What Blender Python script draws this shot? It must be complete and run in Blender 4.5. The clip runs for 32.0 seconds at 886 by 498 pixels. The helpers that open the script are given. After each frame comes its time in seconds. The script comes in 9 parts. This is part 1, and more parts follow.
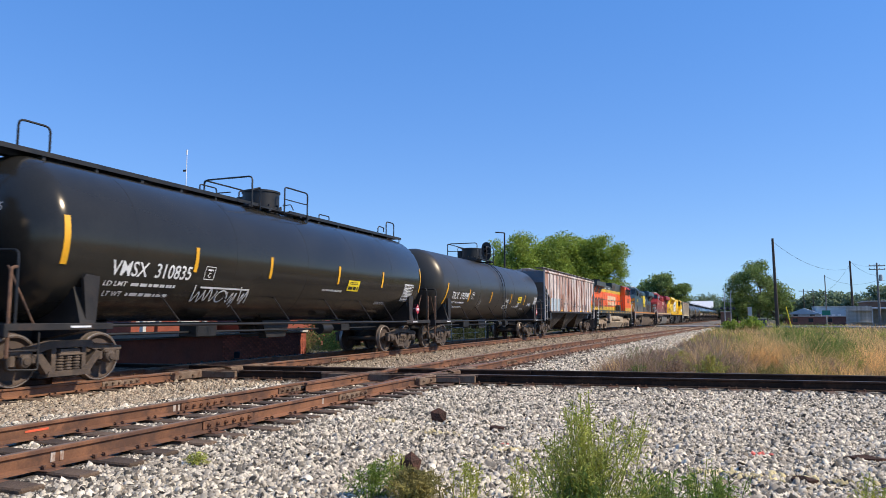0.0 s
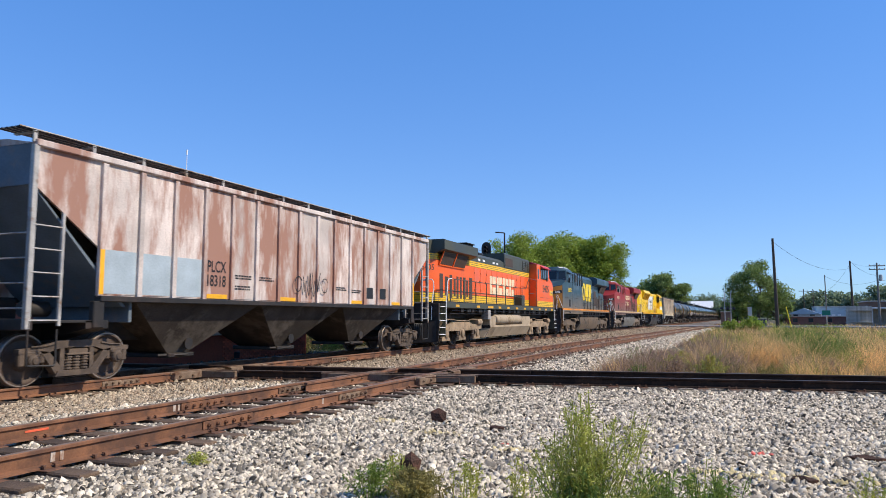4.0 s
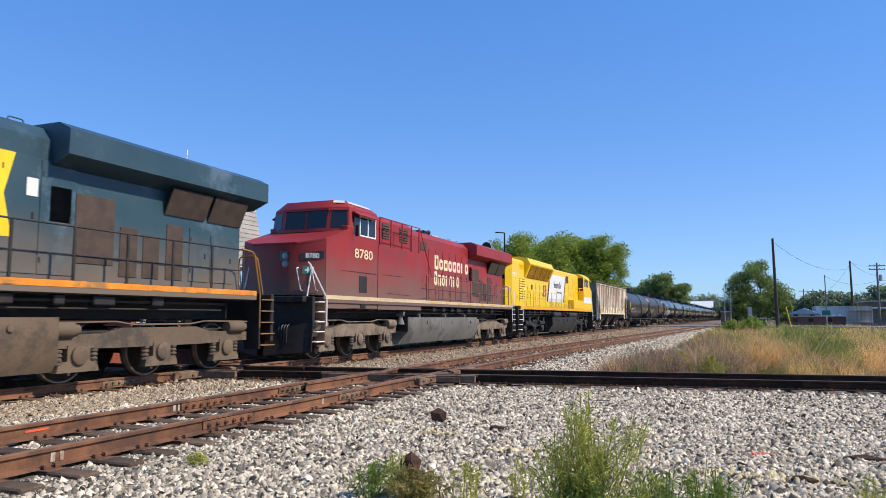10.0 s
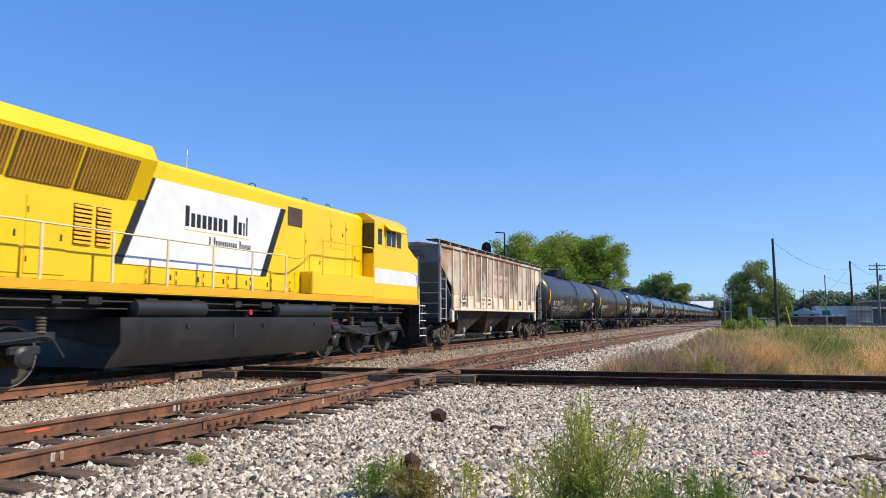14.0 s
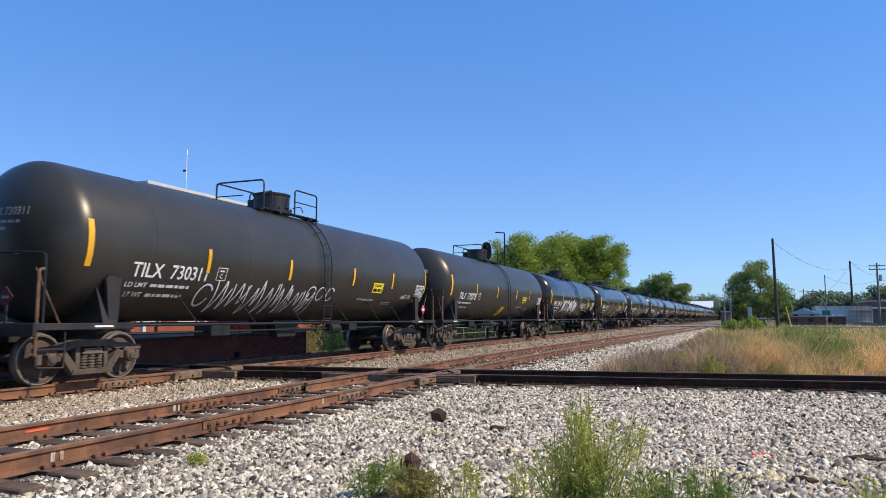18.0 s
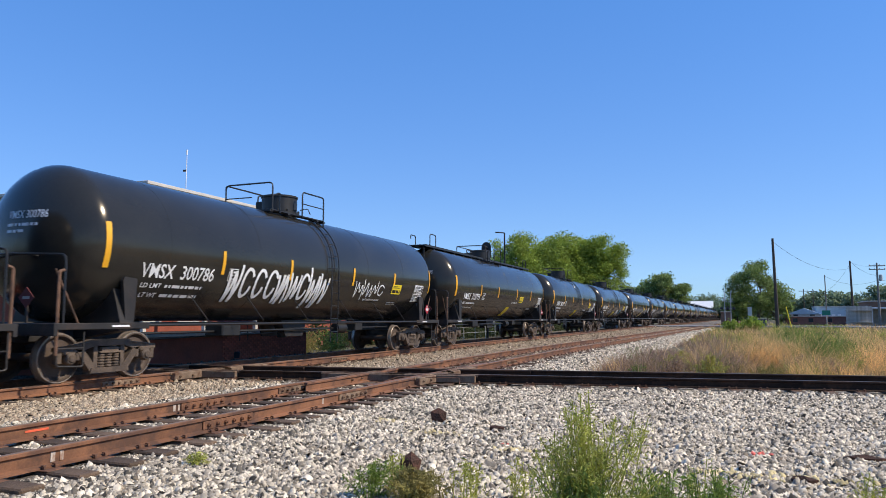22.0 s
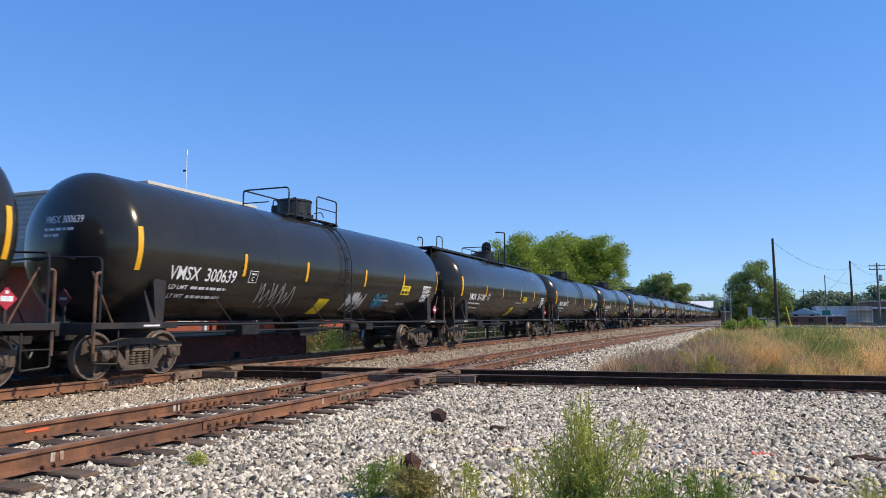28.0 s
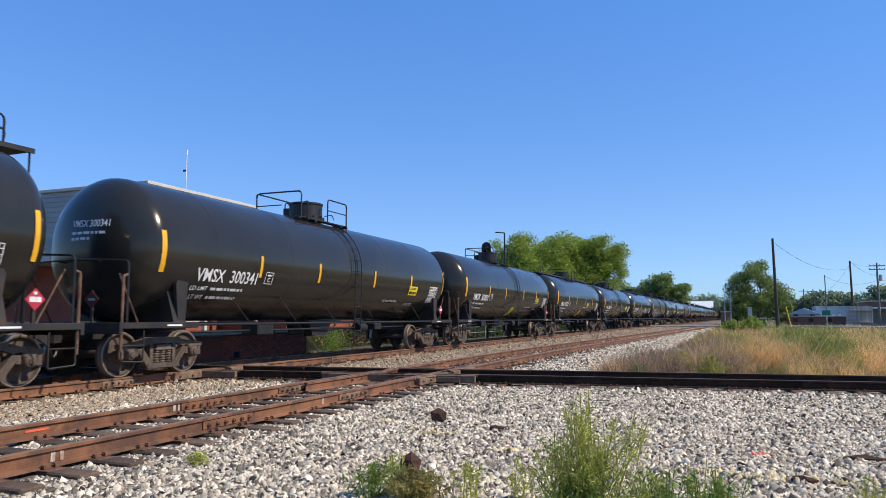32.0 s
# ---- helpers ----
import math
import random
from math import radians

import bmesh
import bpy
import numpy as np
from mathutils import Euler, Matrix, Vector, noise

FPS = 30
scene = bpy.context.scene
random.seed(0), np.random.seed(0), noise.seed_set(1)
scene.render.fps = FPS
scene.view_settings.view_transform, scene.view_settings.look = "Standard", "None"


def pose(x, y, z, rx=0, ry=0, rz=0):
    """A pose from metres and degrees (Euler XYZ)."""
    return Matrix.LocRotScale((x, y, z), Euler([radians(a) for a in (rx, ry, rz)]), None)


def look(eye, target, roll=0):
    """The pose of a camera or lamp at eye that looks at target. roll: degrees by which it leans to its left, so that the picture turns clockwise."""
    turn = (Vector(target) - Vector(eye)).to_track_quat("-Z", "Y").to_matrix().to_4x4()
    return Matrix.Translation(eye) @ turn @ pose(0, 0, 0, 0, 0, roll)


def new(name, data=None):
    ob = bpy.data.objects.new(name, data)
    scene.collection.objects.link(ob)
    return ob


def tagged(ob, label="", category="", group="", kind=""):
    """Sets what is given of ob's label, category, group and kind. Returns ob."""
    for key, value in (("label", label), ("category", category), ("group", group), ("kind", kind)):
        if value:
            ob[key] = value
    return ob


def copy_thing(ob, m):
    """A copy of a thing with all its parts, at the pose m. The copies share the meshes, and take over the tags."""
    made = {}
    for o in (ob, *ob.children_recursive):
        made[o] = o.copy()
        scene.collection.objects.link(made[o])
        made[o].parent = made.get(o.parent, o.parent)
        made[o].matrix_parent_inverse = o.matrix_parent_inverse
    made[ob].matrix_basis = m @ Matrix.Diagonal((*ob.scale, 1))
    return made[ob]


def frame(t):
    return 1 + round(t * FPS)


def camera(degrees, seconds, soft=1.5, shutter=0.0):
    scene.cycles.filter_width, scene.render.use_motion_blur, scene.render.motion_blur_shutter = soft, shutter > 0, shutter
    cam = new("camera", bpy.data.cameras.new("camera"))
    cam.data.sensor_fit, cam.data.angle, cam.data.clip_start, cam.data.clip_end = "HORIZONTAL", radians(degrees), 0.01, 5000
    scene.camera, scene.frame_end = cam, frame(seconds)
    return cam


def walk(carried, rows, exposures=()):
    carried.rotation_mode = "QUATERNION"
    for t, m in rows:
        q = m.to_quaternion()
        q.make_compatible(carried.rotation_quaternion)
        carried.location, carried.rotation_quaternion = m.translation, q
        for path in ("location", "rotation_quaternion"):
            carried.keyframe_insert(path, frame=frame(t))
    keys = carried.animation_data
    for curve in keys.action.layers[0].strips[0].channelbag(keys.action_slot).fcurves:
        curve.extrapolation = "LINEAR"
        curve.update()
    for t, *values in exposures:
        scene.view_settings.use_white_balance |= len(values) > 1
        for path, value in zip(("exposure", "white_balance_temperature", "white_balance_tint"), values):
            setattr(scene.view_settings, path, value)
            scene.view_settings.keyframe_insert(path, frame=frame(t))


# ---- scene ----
# The camera stands still beside the crossing; rail tops are at z = 0, y runs along the main track.
cam = camera(64.4, 32.0, 0.55, 0.12)
EYE = (0.0, 0.0, 1.2)
STAND = pose(*EYE, 95.55, 0, 21.9)
walk(cam, [(0, STAND), (32, STAND)])

# ---- light ----
SUN_AZ, SUN_EL = 80.0, 44.0          # degrees from +y towards +x, and above the horizon
world = bpy.data.worlds.new("world")
scene.world = world
world.use_nodes = True
wn = world.node_tree.nodes
wl = world.node_tree.links
sky = wn.new("ShaderNodeTexSky")
sky.sky_type = "NISHITA"
sky.sun_disc = False
sky.sun_elevation = radians(SUN_EL)
sky.sun_rotation = radians(SUN_AZ)
sky.air_density, sky.dust_density, sky.ozone_density = 1.0, 0.0, 2.2
bg = wn["Background"]
bg.inputs["Strength"].default_value = 0.125
deep = wn.new("ShaderNodeHueSaturation")
deep.inputs["Saturation"].default_value, deep.inputs["Hue"].default_value = 1.38, 0.514
soften = wn.new("ShaderNodeGamma")                 # a clear, even summer sky: little fall from horizon to zenith
soften.inputs["Gamma"].default_value = 0.46
tint = wn.new("ShaderNodeMix")
tint.data_type, tint.blend_type = "RGBA", "MULTIPLY"
tint.inputs[0].default_value = 1.0
tint.inputs[7].default_value = (1.04, 1.56, 2.41, 1)
wl.new(sky.outputs[0], deep.inputs["Color"])
wl.new(deep.outputs[0], soften.inputs["Color"])
wl.new(soften.outputs[0], tint.inputs[6])
wl.new(tint.outputs[2], bg.inputs["Color"])
sun_data = bpy.data.lights.new("sun", "SUN")
sun_data.energy, sun_data.angle, sun_data.color = 3.5, radians(0.55), (1.0, 0.885, 0.72)
sun = new("sun", sun_data)
a, e = radians(SUN_AZ), radians(SUN_EL)
SUNDIR = Vector((math.sin(a) * math.cos(e), math.cos(a) * math.cos(e), math.sin(e)))
sun.matrix_basis = look(SUNDIR * 60, (0, 0, 0))
scene.view_settings.exposure = 0.5

# ---- main dimensions ----
XT = -12.1       # centre of the main track (the train)
XN = -6.65       # centre of the nearer parallel track
XA, XB, XSKEW = 0.0, 15.75, 9.0   # the crossing track passes (XA, XB), turned by XSKEW degrees
SPEED = 8.9
GROUND = -0.19


def ease(y, y0, y1, slope):
    """Sideways drift of a line that turns gently between y0 and y1 and then runs on straight."""
    if y <= y0:
        return 0.0
    if y < y1:
        return slope * (y - y0) ** 2 / (2 * (y1 - y0))
    return slope * (y - (y0 + y1) / 2)


def main_bend(y):
    return ease(y, 36, 72, 0.025)


def near_bend(y):
    return ease(y, 20, 34, 0.052)


def warp(x, y):
    """Sideways drift of the bed at a place: the two tracks part slowly beyond the crossing."""
    if y <= 20:
        return 0.0
    k = min(max((x - XT) / (XN - XT), 0), 1)
    fade = min(max((-1.4 - x) / 3.8, 0), 1)
    return (main_bend(y) * (1 - k) + near_bend(y) * k) * fade


# ---- materials ----
def mat(name, color, rough=0.6, metal=0.0, var=0.25, scale=3.0, fine=40.0, bump=0.15, dist=0.01, second=None, mix=0.0, island=0.0, objrand=0.0, spec=0.5, streak=0.0, coat=0.0, even=False, glint=(1, 1, 1)):
    """A painted, rusted or natural surface: base colour, broad and fine mottling, optional second colour (dirt, rust) in patches."""
    m = bpy.data.materials.new(name)
    m.use_nodes = True
    N, L = m.node_tree.nodes, m.node_tree.links
    b = N["Principled BSDF"]
    b.inputs["Roughness"].default_value = rough
    b.inputs["Metallic"].default_value = metal
    b.inputs["Specular IOR Level"].default_value = spec
    b.inputs["Coat Weight"].default_value = coat
    b.inputs["Specular Tint"].default_value = (*glint, 1)
    tc = N.new("ShaderNodeTexCoord")
    n1 = N.new("ShaderNodeTexNoise")
    n1.inputs["Scale"].default_value, n1.inputs["Detail"].default_value = scale, 6
    L.new(tc.outputs["Object"], n1.inputs["Vector"])
    n2 = N.new("ShaderNodeTexNoise")
    n2.inputs["Scale"].default_value, n2.inputs["Detail"].default_value = fine, 4
    L.new(tc.outputs["Object"], n2.inputs["Vector"])
    col = N.new("ShaderNodeMix")
    col.data_type, col.blend_type = "RGBA", "MULTIPLY"
    col.inputs[0].default_value = 1.0
    col.inputs[6].default_value = (*color, 1)
    r1 = N.new("ShaderNodeMapRange")
    r1.inputs[1].default_value, r1.inputs[2].default_value = 0.3, 0.7
    r1.inputs[3].default_value, r1.inputs[4].default_value = 1 - var, 1 + var
    L.new(n1.outputs[0], r1.inputs[0])
    r2 = N.new("ShaderNodeMapRange")
    r2.inputs[1].default_value, r2.inputs[2].default_value = 0.3, 0.7
    r2.inputs[3].default_value, r2.inputs[4].default_value = 1 - var * 0.5, 1 + var * 0.5
    L.new(n2.outputs[0], r2.inputs[0])
    mul = N.new("ShaderNodeMath")
    mul.operation = "MULTIPLY"
    L.new(r1.outputs[0], mul.inputs[0])
    L.new(r2.outputs[0], mul.inputs[1])
    value = mul.outputs[0]
    if island or objrand:
        src = N.new("ShaderNodeNewGeometry").outputs["Random Per Island"] if island else N.new("ShaderNodeObjectInfo").outputs["Random"]
        amt = island or objrand
        r3 = N.new("ShaderNodeMapRange")
        r3.inputs[3].default_value, r3.inputs[4].default_value = 1 - amt, 1 + amt
        L.new(src, r3.inputs[0])
        m2 = N.new("ShaderNodeMath")
        m2.operation = "MULTIPLY"
        L.new(value, m2.inputs[0])
        L.new(r3.outputs[0], m2.inputs[1])
        value = m2.outputs[0]
    L.new(value, col.inputs[7])
    out = col.outputs[2]
    if second:
        n3 = N.new("ShaderNodeTexNoise")
        n3.inputs["Scale"].default_value, n3.inputs["Detail"].default_value, n3.inputs["Roughness"].default_value = scale * 0.6, 8, 0.7
        if streak:
            mp = N.new("ShaderNodeMapping")
            mp.inputs["Scale"].default_value = (1, 1, 1 / streak)
            L.new(tc.outputs["Object"], mp.inputs["Vector"])
            L.new(mp.outputs[0], n3.inputs["Vector"])
        else:
            L.new(tc.outputs["Object"], n3.inputs["Vector"])
        r4 = N.new("ShaderNodeMapRange")
        r4.inputs[1].default_value, r4.inputs[2].default_value = 0.62 - mix * 0.3, 0.72 - mix * 0.3
        L.new(n3.outputs[0], r4.inputs[0])
        mx = N.new("ShaderNodeMix")
        mx.data_type = "RGBA"
        L.new(r4.outputs[0], mx.inputs[0])
        L.new(out, mx.inputs[6])
        mx.inputs[7].default_value = (*second, 1)
        out = mx.outputs[2]
    L.new(out, b.inputs["Base Color"])
    if bump:
        bp = N.new("ShaderNodeBump")
        bp.inputs["Strength"].default_value, bp.inputs["Distance"].default_value = bump, dist
        L.new(n2.outputs[0], bp.inputs["Height"])
        L.new(bp.outputs[0], b.inputs["Normal"])
    rr = N.new("ShaderNodeMapRange")
    rr.inputs[1].default_value, rr.inputs[2].default_value = 0.3, 0.7
    rr.inputs[3].default_value, rr.inputs[4].default_value = max(rough - (0.01 if even else 0.08), 0.02), min(rough + (0.01 if even else 0.1), 1)
    L.new(n1.outputs[0], rr.inputs[0])
    L.new(rr.outputs[0], b.inputs["Roughness"])
    return m


RAIL_BROWN = mat("rail_rust", (0.20, 0.088, 0.042), 0.75, 0.0, 0.35, 2.5, 60, 0.3, 0.004, (0.10, 0.048, 0.028), 0.5)
RAIL_TOP = mat("rail_worn_top", (0.20, 0.135, 0.095), 0.6, 0.2, 0.2, 3, 80, 0.1, 0.002)
RAIL_DULL = mat("rail_dull_top", (0.115, 0.095, 0.08), 0.5, 0.3, 0.2, 3, 80, 0.1, 0.002)
# Crossing rails: the shade on their near sides is put into this darker rust.
RAIL_SHADED = mat("rail_dark", (0.040, 0.024, 0.016), 0.85, 0.0, 0.35, 3, 60, 0.3, 0.004, (0.075, 0.04, 0.024), 0.4, spec=0.15)
TIE = mat("tie_wood", (0.105, 0.068, 0.042), 0.9, 0, 0.4, 4, 50, 0.6, 0.02, objrand=0.35)
BALLAST = mat("ballast_bed", (0.15, 0.125, 0.095), 0.95, 0, 0.5, 6, 22, 1.0, 0.04, (0.22, 0.165, 0.11), 0.25)
STEEL_DARK = mat("dark_steel", (0.022, 0.019, 0.017), 0.6, 0.1, 0.35, 3, 40, 0.2, 0.006, (0.045, 0.030, 0.022), 0.35)
RUSTPOST = mat("rusty_post", (0.16, 0.085, 0.05), 0.8, 0.0, 0.35, 4, 50, 0.3, 0.004, (0.07, 0.042, 0.03), 0.4)
TRUCK = mat("truck_dirt", (0.105, 0.074, 0.052), 0.75, 0.0, 0.4, 4, 50, 0.3, 0.008, (0.06, 0.043, 0.032), 0.45)
TRUCK_TAN = mat("truck_tan_dust", (0.30, 0.215, 0.135), 0.85, 0.0, 0.35, 3, 45, 0.3, 0.008, (0.13, 0.095, 0.062), 0.4)
TRUCK_DUSK = mat("truck_dusk_dust", (0.20, 0.15, 0.105), 0.85, 0.0, 0.35, 3, 45, 0.3, 0.008, (0.085, 0.065, 0.048), 0.45)
WHEEL = mat("wheel_steel", (0.075, 0.050, 0.036), 0.65, 0.1, 0.35, 4, 50, 0.2, 0.005)
# Darker wheel steel: the shade behind the locomotive truck frames is in the colour.
WHEEL_SHADED = mat("wheel_oily", (0.035, 0.027, 0.021), 0.7, 0.1, 0.35, 4, 50, 0.2, 0.005)
WHEEL_RIM = mat("wheel_tread", (0.33, 0.27, 0.22), 0.4, 0.6, 0.2, 5, 60, 0.1, 0.003)
TANK = mat("tank_black", (0.025, 0.0235, 0.0205), 0.18, 0.0, 0.15, 0.8, 30, 0.012, 0.002, (0.029, 0.027, 0.023), 0.35, spec=0.5, even=True, glint=(1.0, 0.9, 0.76))
TANK_MATT = mat("tank_black_dusty", (0.037, 0.035, 0.031), 0.36, 0.0, 0.2, 0.8, 30, 0.02, 0.002, (0.040, 0.037, 0.032), 0.45, even=True, glint=(1.0, 0.9, 0.76))
BLACK = mat("black_paint", (0.014, 0.013, 0.012), 0.5, 0.0, 0.3, 3, 40, 0.05, 0.003)
WHITE = mat("white_marking", (0.75, 0.75, 0.74), 0.6, 0, 0.12, 4, 50, 0.05, 0.002, (0.45, 0.44, 0.42), 0.1)
GREYMARK = mat("grey_marking", (0.36, 0.36, 0.36), 0.6, 0, 0.2, 4, 50, 0.05, 0.002)
AMBER = mat("amber_reflector", (0.80, 0.40, 0.015), 0.5, 0, 0.12, 3, 40, 0.05, 0.002, (0.62, 0.33, 0.03), 0.15)
YELLOW = mat("yellow_sign", (0.82, 0.62, 0.02), 0.5, 0, 0.1, 3, 40, 0.05, 0.002)
# Dark copy of the sign red, with the car end's shade in its colour.
RED_SHADED = mat("faded_red_sign", (0.12, 0.02, 0.02), 0.7, 0, 0.3, 6, 50)
RED = mat("red_sign", (0.42, 0.025, 0.04), 0.5, 0, 0.1, 3, 40, 0.05, 0.002)


# ---- mesh helpers ----
class Form:
    """Collects vertices and faces for one part."""

    def __init__(self):
        self.v, self.f = [], []

    def add(self, vs, fs):
        n = len(self.v)
        self.v += [tuple(p) for p in vs]
        self.f += [tuple(n + i for i in q) for q in fs]
        return self

    def box(self, x0, x1, y0, y1, z0, z1, c=0.012):
        """A box with chamfered edges."""
        x0, x1, y0, y1, z0, z1 = min(x0, x1), max(x0, x1), min(y0, y1), max(y0, y1), min(z0, z1), max(z0, z1)
        c = min(c, 0.3 * min(x1 - x0, y1 - y0, z1 - z0))
        vs, key = [], {}
        for sx in (0, 1):
            for sy in (0, 1):
                for sz in (0, 1):
                    X, Y, Z = (x0, x1)[sx], (y0, y1)[sy], (z0, z1)[sz]
                    dx, dy, dz = (c, -c)[sx], (c, -c)[sy], (c, -c)[sz]
                    for ax, p in enumerate(((X, Y + dy, Z + dz), (X + dx, Y, Z + dz), (X + dx, Y + dy, Z))):
                        key[sx, sy, sz, ax] = len(vs)
                        vs.append(p)
        K = key
        fs = []
        for s in (0, 1):
            q = [K[s, 0, 0, 0], K[s, 1, 0, 0], K[s, 1, 1, 0], K[s, 0, 1, 0]]
            fs.append(q if s else q[::-1])
            q = [K[0, s, 0, 1], K[0, s, 1, 1], K[1, s, 1, 1], K[1, s, 0, 1]]
            fs.append(q if s else q[::-1])
            q = [K[0, 0, s, 2], K[1, 0, s, 2], K[1, 1, s, 2], K[0, 1, s, 2]]
            fs.append(q if s else q[::-1])
        for a in (0, 1):
            for b in (0, 1):
                fs.append([K[a, b, 0, 0], K[a, b, 1, 0], K[a, b, 1, 1], K[a, b, 0, 1]])
                fs.append([K[a, 0, b, 0], K[a, 1, b, 0], K[a, 1, b, 2], K[a, 0, b, 2]])
                fs.append([K[0, a, b, 1], K[1, a, b, 1], K[1, a, b, 2], K[0, a, b, 2]])
                for d in (0, 1):
                    fs.append([K[a, b, d, 0], K[a, b, d, 1], K[a, b, d, 2]])
        return self.add(vs, fs)

    def prism(self, outline, a0, a1, axis="x"):
        """An outline of (u, w) pairs drawn out from a0 to a1 along an axis: x -> (y, z), y -> (x, z), z -> (x, y)."""
        n = len(outline)
        put = {"x": lambda a, u, w: (a, u, w), "y": lambda a, u, w: (u, a, w), "z": lambda a, u, w: (u, w, a)}[axis]
        vs = [put(a0, *p) for p in outline] + [put(a1, *p) for p in outline]
        fs = [list(range(n))[::-1], list(range(n, 2 * n))]
        fs += [[i, (i + 1) % n, n + (i + 1) % n, n + i] for i in range(n)]
        return self.add(vs, fs)

    def tube(self, pts, r, seg=6, closed=False):
        """A round bar along a bent line."""
        P = [Vector(p) for p in pts]
        n = len(P)
        ref, rings = None, []
        for i, p in enumerate(P):
            d = (P[min(i + 1, n - 1)] - P[max(i - 1, 0)]).normalized()
            if ref is None:
                ref = d.orthogonal().normalized()
            ref = (ref - d * ref.dot(d)).normalized()
            s = d.cross(ref)
            rings.append([p + ref * r * math.cos(2 * math.pi * k / seg) + s * r * math.sin(2 * math.pi * k / seg) for k in range(seg)])
        vs = [q for ring in rings for q in ring]
        fs = [[i * seg + k, i * seg + (k + 1) % seg, (i + 1) * seg + (k + 1) % seg, (i + 1) * seg + k] for i in range(n - 1) for k in range(seg)]
        fs += [list(range(seg))[::-1], list(range((n - 1) * seg, n * seg))]
        return self.add(vs, fs)

    def lathe(self, prof, seg, origin=(0, 0, 0), axis="y", cap=True):
        """A turned form: prof of (along the axis, radius)."""
        put = {"x": lambda a, u, w: (a, u, w), "y": lambda a, u, w: (u, a, w), "z": lambda a, u, w: (u, w, a)}[axis]
        vs = []
        for a, r in prof:
            for k in range(seg):
                t = 2 * math.pi * k / seg
                q = put(a, r * math.cos(t), r * math.sin(t))
                vs.append((q[0] + origin[0], q[1] + origin[1], q[2] + origin[2]))
        fs = [[i * seg + k, i * seg + (k + 1) % seg, (i + 1) * seg + (k + 1) % seg, (i + 1) * seg + k] for i in range(len(prof) - 1) for k in range(seg)]
        if cap:
            fs += [list(range(seg))[::-1], list(range((len(prof) - 1) * seg, len(prof) * seg))]
        return self.add(vs, fs)

    def cyl(self, p0, p1, r, seg=10):
        return self.tube([p0, p1], r, seg)

    def mesh(self, name, material, angle=35):
        me = bpy.data.meshes.new(name)
        me.from_pydata(self.v, [], self.f)
        me.materials.append(material)
        bm = bmesh.new()
        bm.from_mesh(me)
        bmesh.ops.recalc_face_normals(bm, faces=bm.faces)
        bm.to_mesh(me)
        bm.free()
        for p in me.polygons:
            p.use_smooth = True
        me.set_sharp_from_angle(angle=radians(angle))
        return me


def bend(pts, r=0.06, n=3):
    """Rounds the corners of a line of points."""
    P = [Vector(p) for p in pts]
    out = [P[0]]
    for i in range(1, len(P) - 1):
        a, b = (P[i - 1] - P[i]), (P[i + 1] - P[i])
        ra = min(r, a.length * 0.45, b.length * 0.45)
        p, q = P[i] + a.normalized() * ra, P[i] + b.normalized() * ra
        for k in range(n + 1):
            t = k / n
            out.append(p * (1 - t) ** 2 + P[i] * 2 * t * (1 - t) + q * t * t)
    return out + [P[-1]]


def part(name, form, material, parent, label="", angle=35):
    """One mesh object under a thing or a part."""
    me = form if isinstance(form, bpy.types.Mesh) else form.mesh(name, material, angle)
    ob = new(name, me)
    ob.parent = parent
    return tagged(ob, label)


def thing(name, label, category, group="", kind=""):
    return tagged(new(name), label, category, group, kind)


def quick_mesh(name, verts, faces_flat, per, material, smooth=False):
    """A mesh from arrays, all faces with the same number of corners."""
    me = bpy.data.meshes.new(name)
    nf = len(faces_flat) // per
    me.vertices.add(len(verts))
    me.vertices.foreach_set("co", np.asarray(verts, dtype=np.float32).ravel())
    me.loops.add(len(faces_flat))
    me.loops.foreach_set("vertex_index", np.asarray(faces_flat, dtype=np.int32))
    me.polygons.add(nf)
    me.polygons.foreach_set("loop_start", np.arange(0, nf * per, per, dtype=np.int32))
    if smooth:
        me.polygons.foreach_set("use_smooth", np.ones(nf, dtype=bool))
    me.materials.append(material)
    me.update(calc_edges=True)
    me.validate()
    return me


def letters(text, size, width=None):
    """Flat letters: vertices (u, w) from the lower left corner, and faces. width: squeeze to this length."""
    cu = bpy.data.curves.new("letters", "FONT")
    cu.body, cu.size, cu.resolution_u, cu.offset = text, size, 3, size * 0.012
    ob = bpy.data.objects.new("letters", cu)
    me = bpy.data.meshes.new_from_object(ob)
    vs = [(v.co.x, v.co.y) for v in me.vertices]
    fs = [tuple(p.vertices) for p in me.polygons]
    bpy.data.objects.remove(ob)
    bpy.data.curves.remove(cu)
    bpy.data.meshes.remove(me)
    lo, hi = min(p[0] for p in vs), max(p[0] for p in vs)
    k = (width / (hi - lo)) if width else 1.0
    return [((p[0] - lo) * k, p[1]) for p in vs], fs


def side_text(form, text, size, y, z, x, width=None, slant=0.0):
    """Letters on an upright side that faces +x, starting at y, base at z; x is a number or a function of (y, z)."""
    vs, fs = letters(text, size, width)
    fx = x if callable(x) else (lambda yy, zz: x)
    pts = [(y + u + w * slant, z + w) for u, w in vs]
    return form.add([(fx(p, q), p, q) for p, q in pts], fs)


def bars(form, y0, y1, z0, z1, n, x, rng, fill=0.55, ragged=0.35):
    """Unreadable print: n lines of short bars."""
    fx = x if callable(x) else (lambda yy, zz: x)
    step = (z1 - z0) / n
    for i in range(n):
        za = z0 + i * step
        zb = za + step * fill
        p = y0
        end = y1 - (y1 - y0) * ragged * rng.random()
        while p < end:
            q = min(p + step * rng.uniform(0.5, 2.2), end)
            form.add([(fx(p, za), p, za), (fx(q, za), q, za), (fx(q, zb), q, zb), (fx(p, zb), p, zb)], [(0, 1, 2, 3)])
            p = q + step * 0.4
    return form


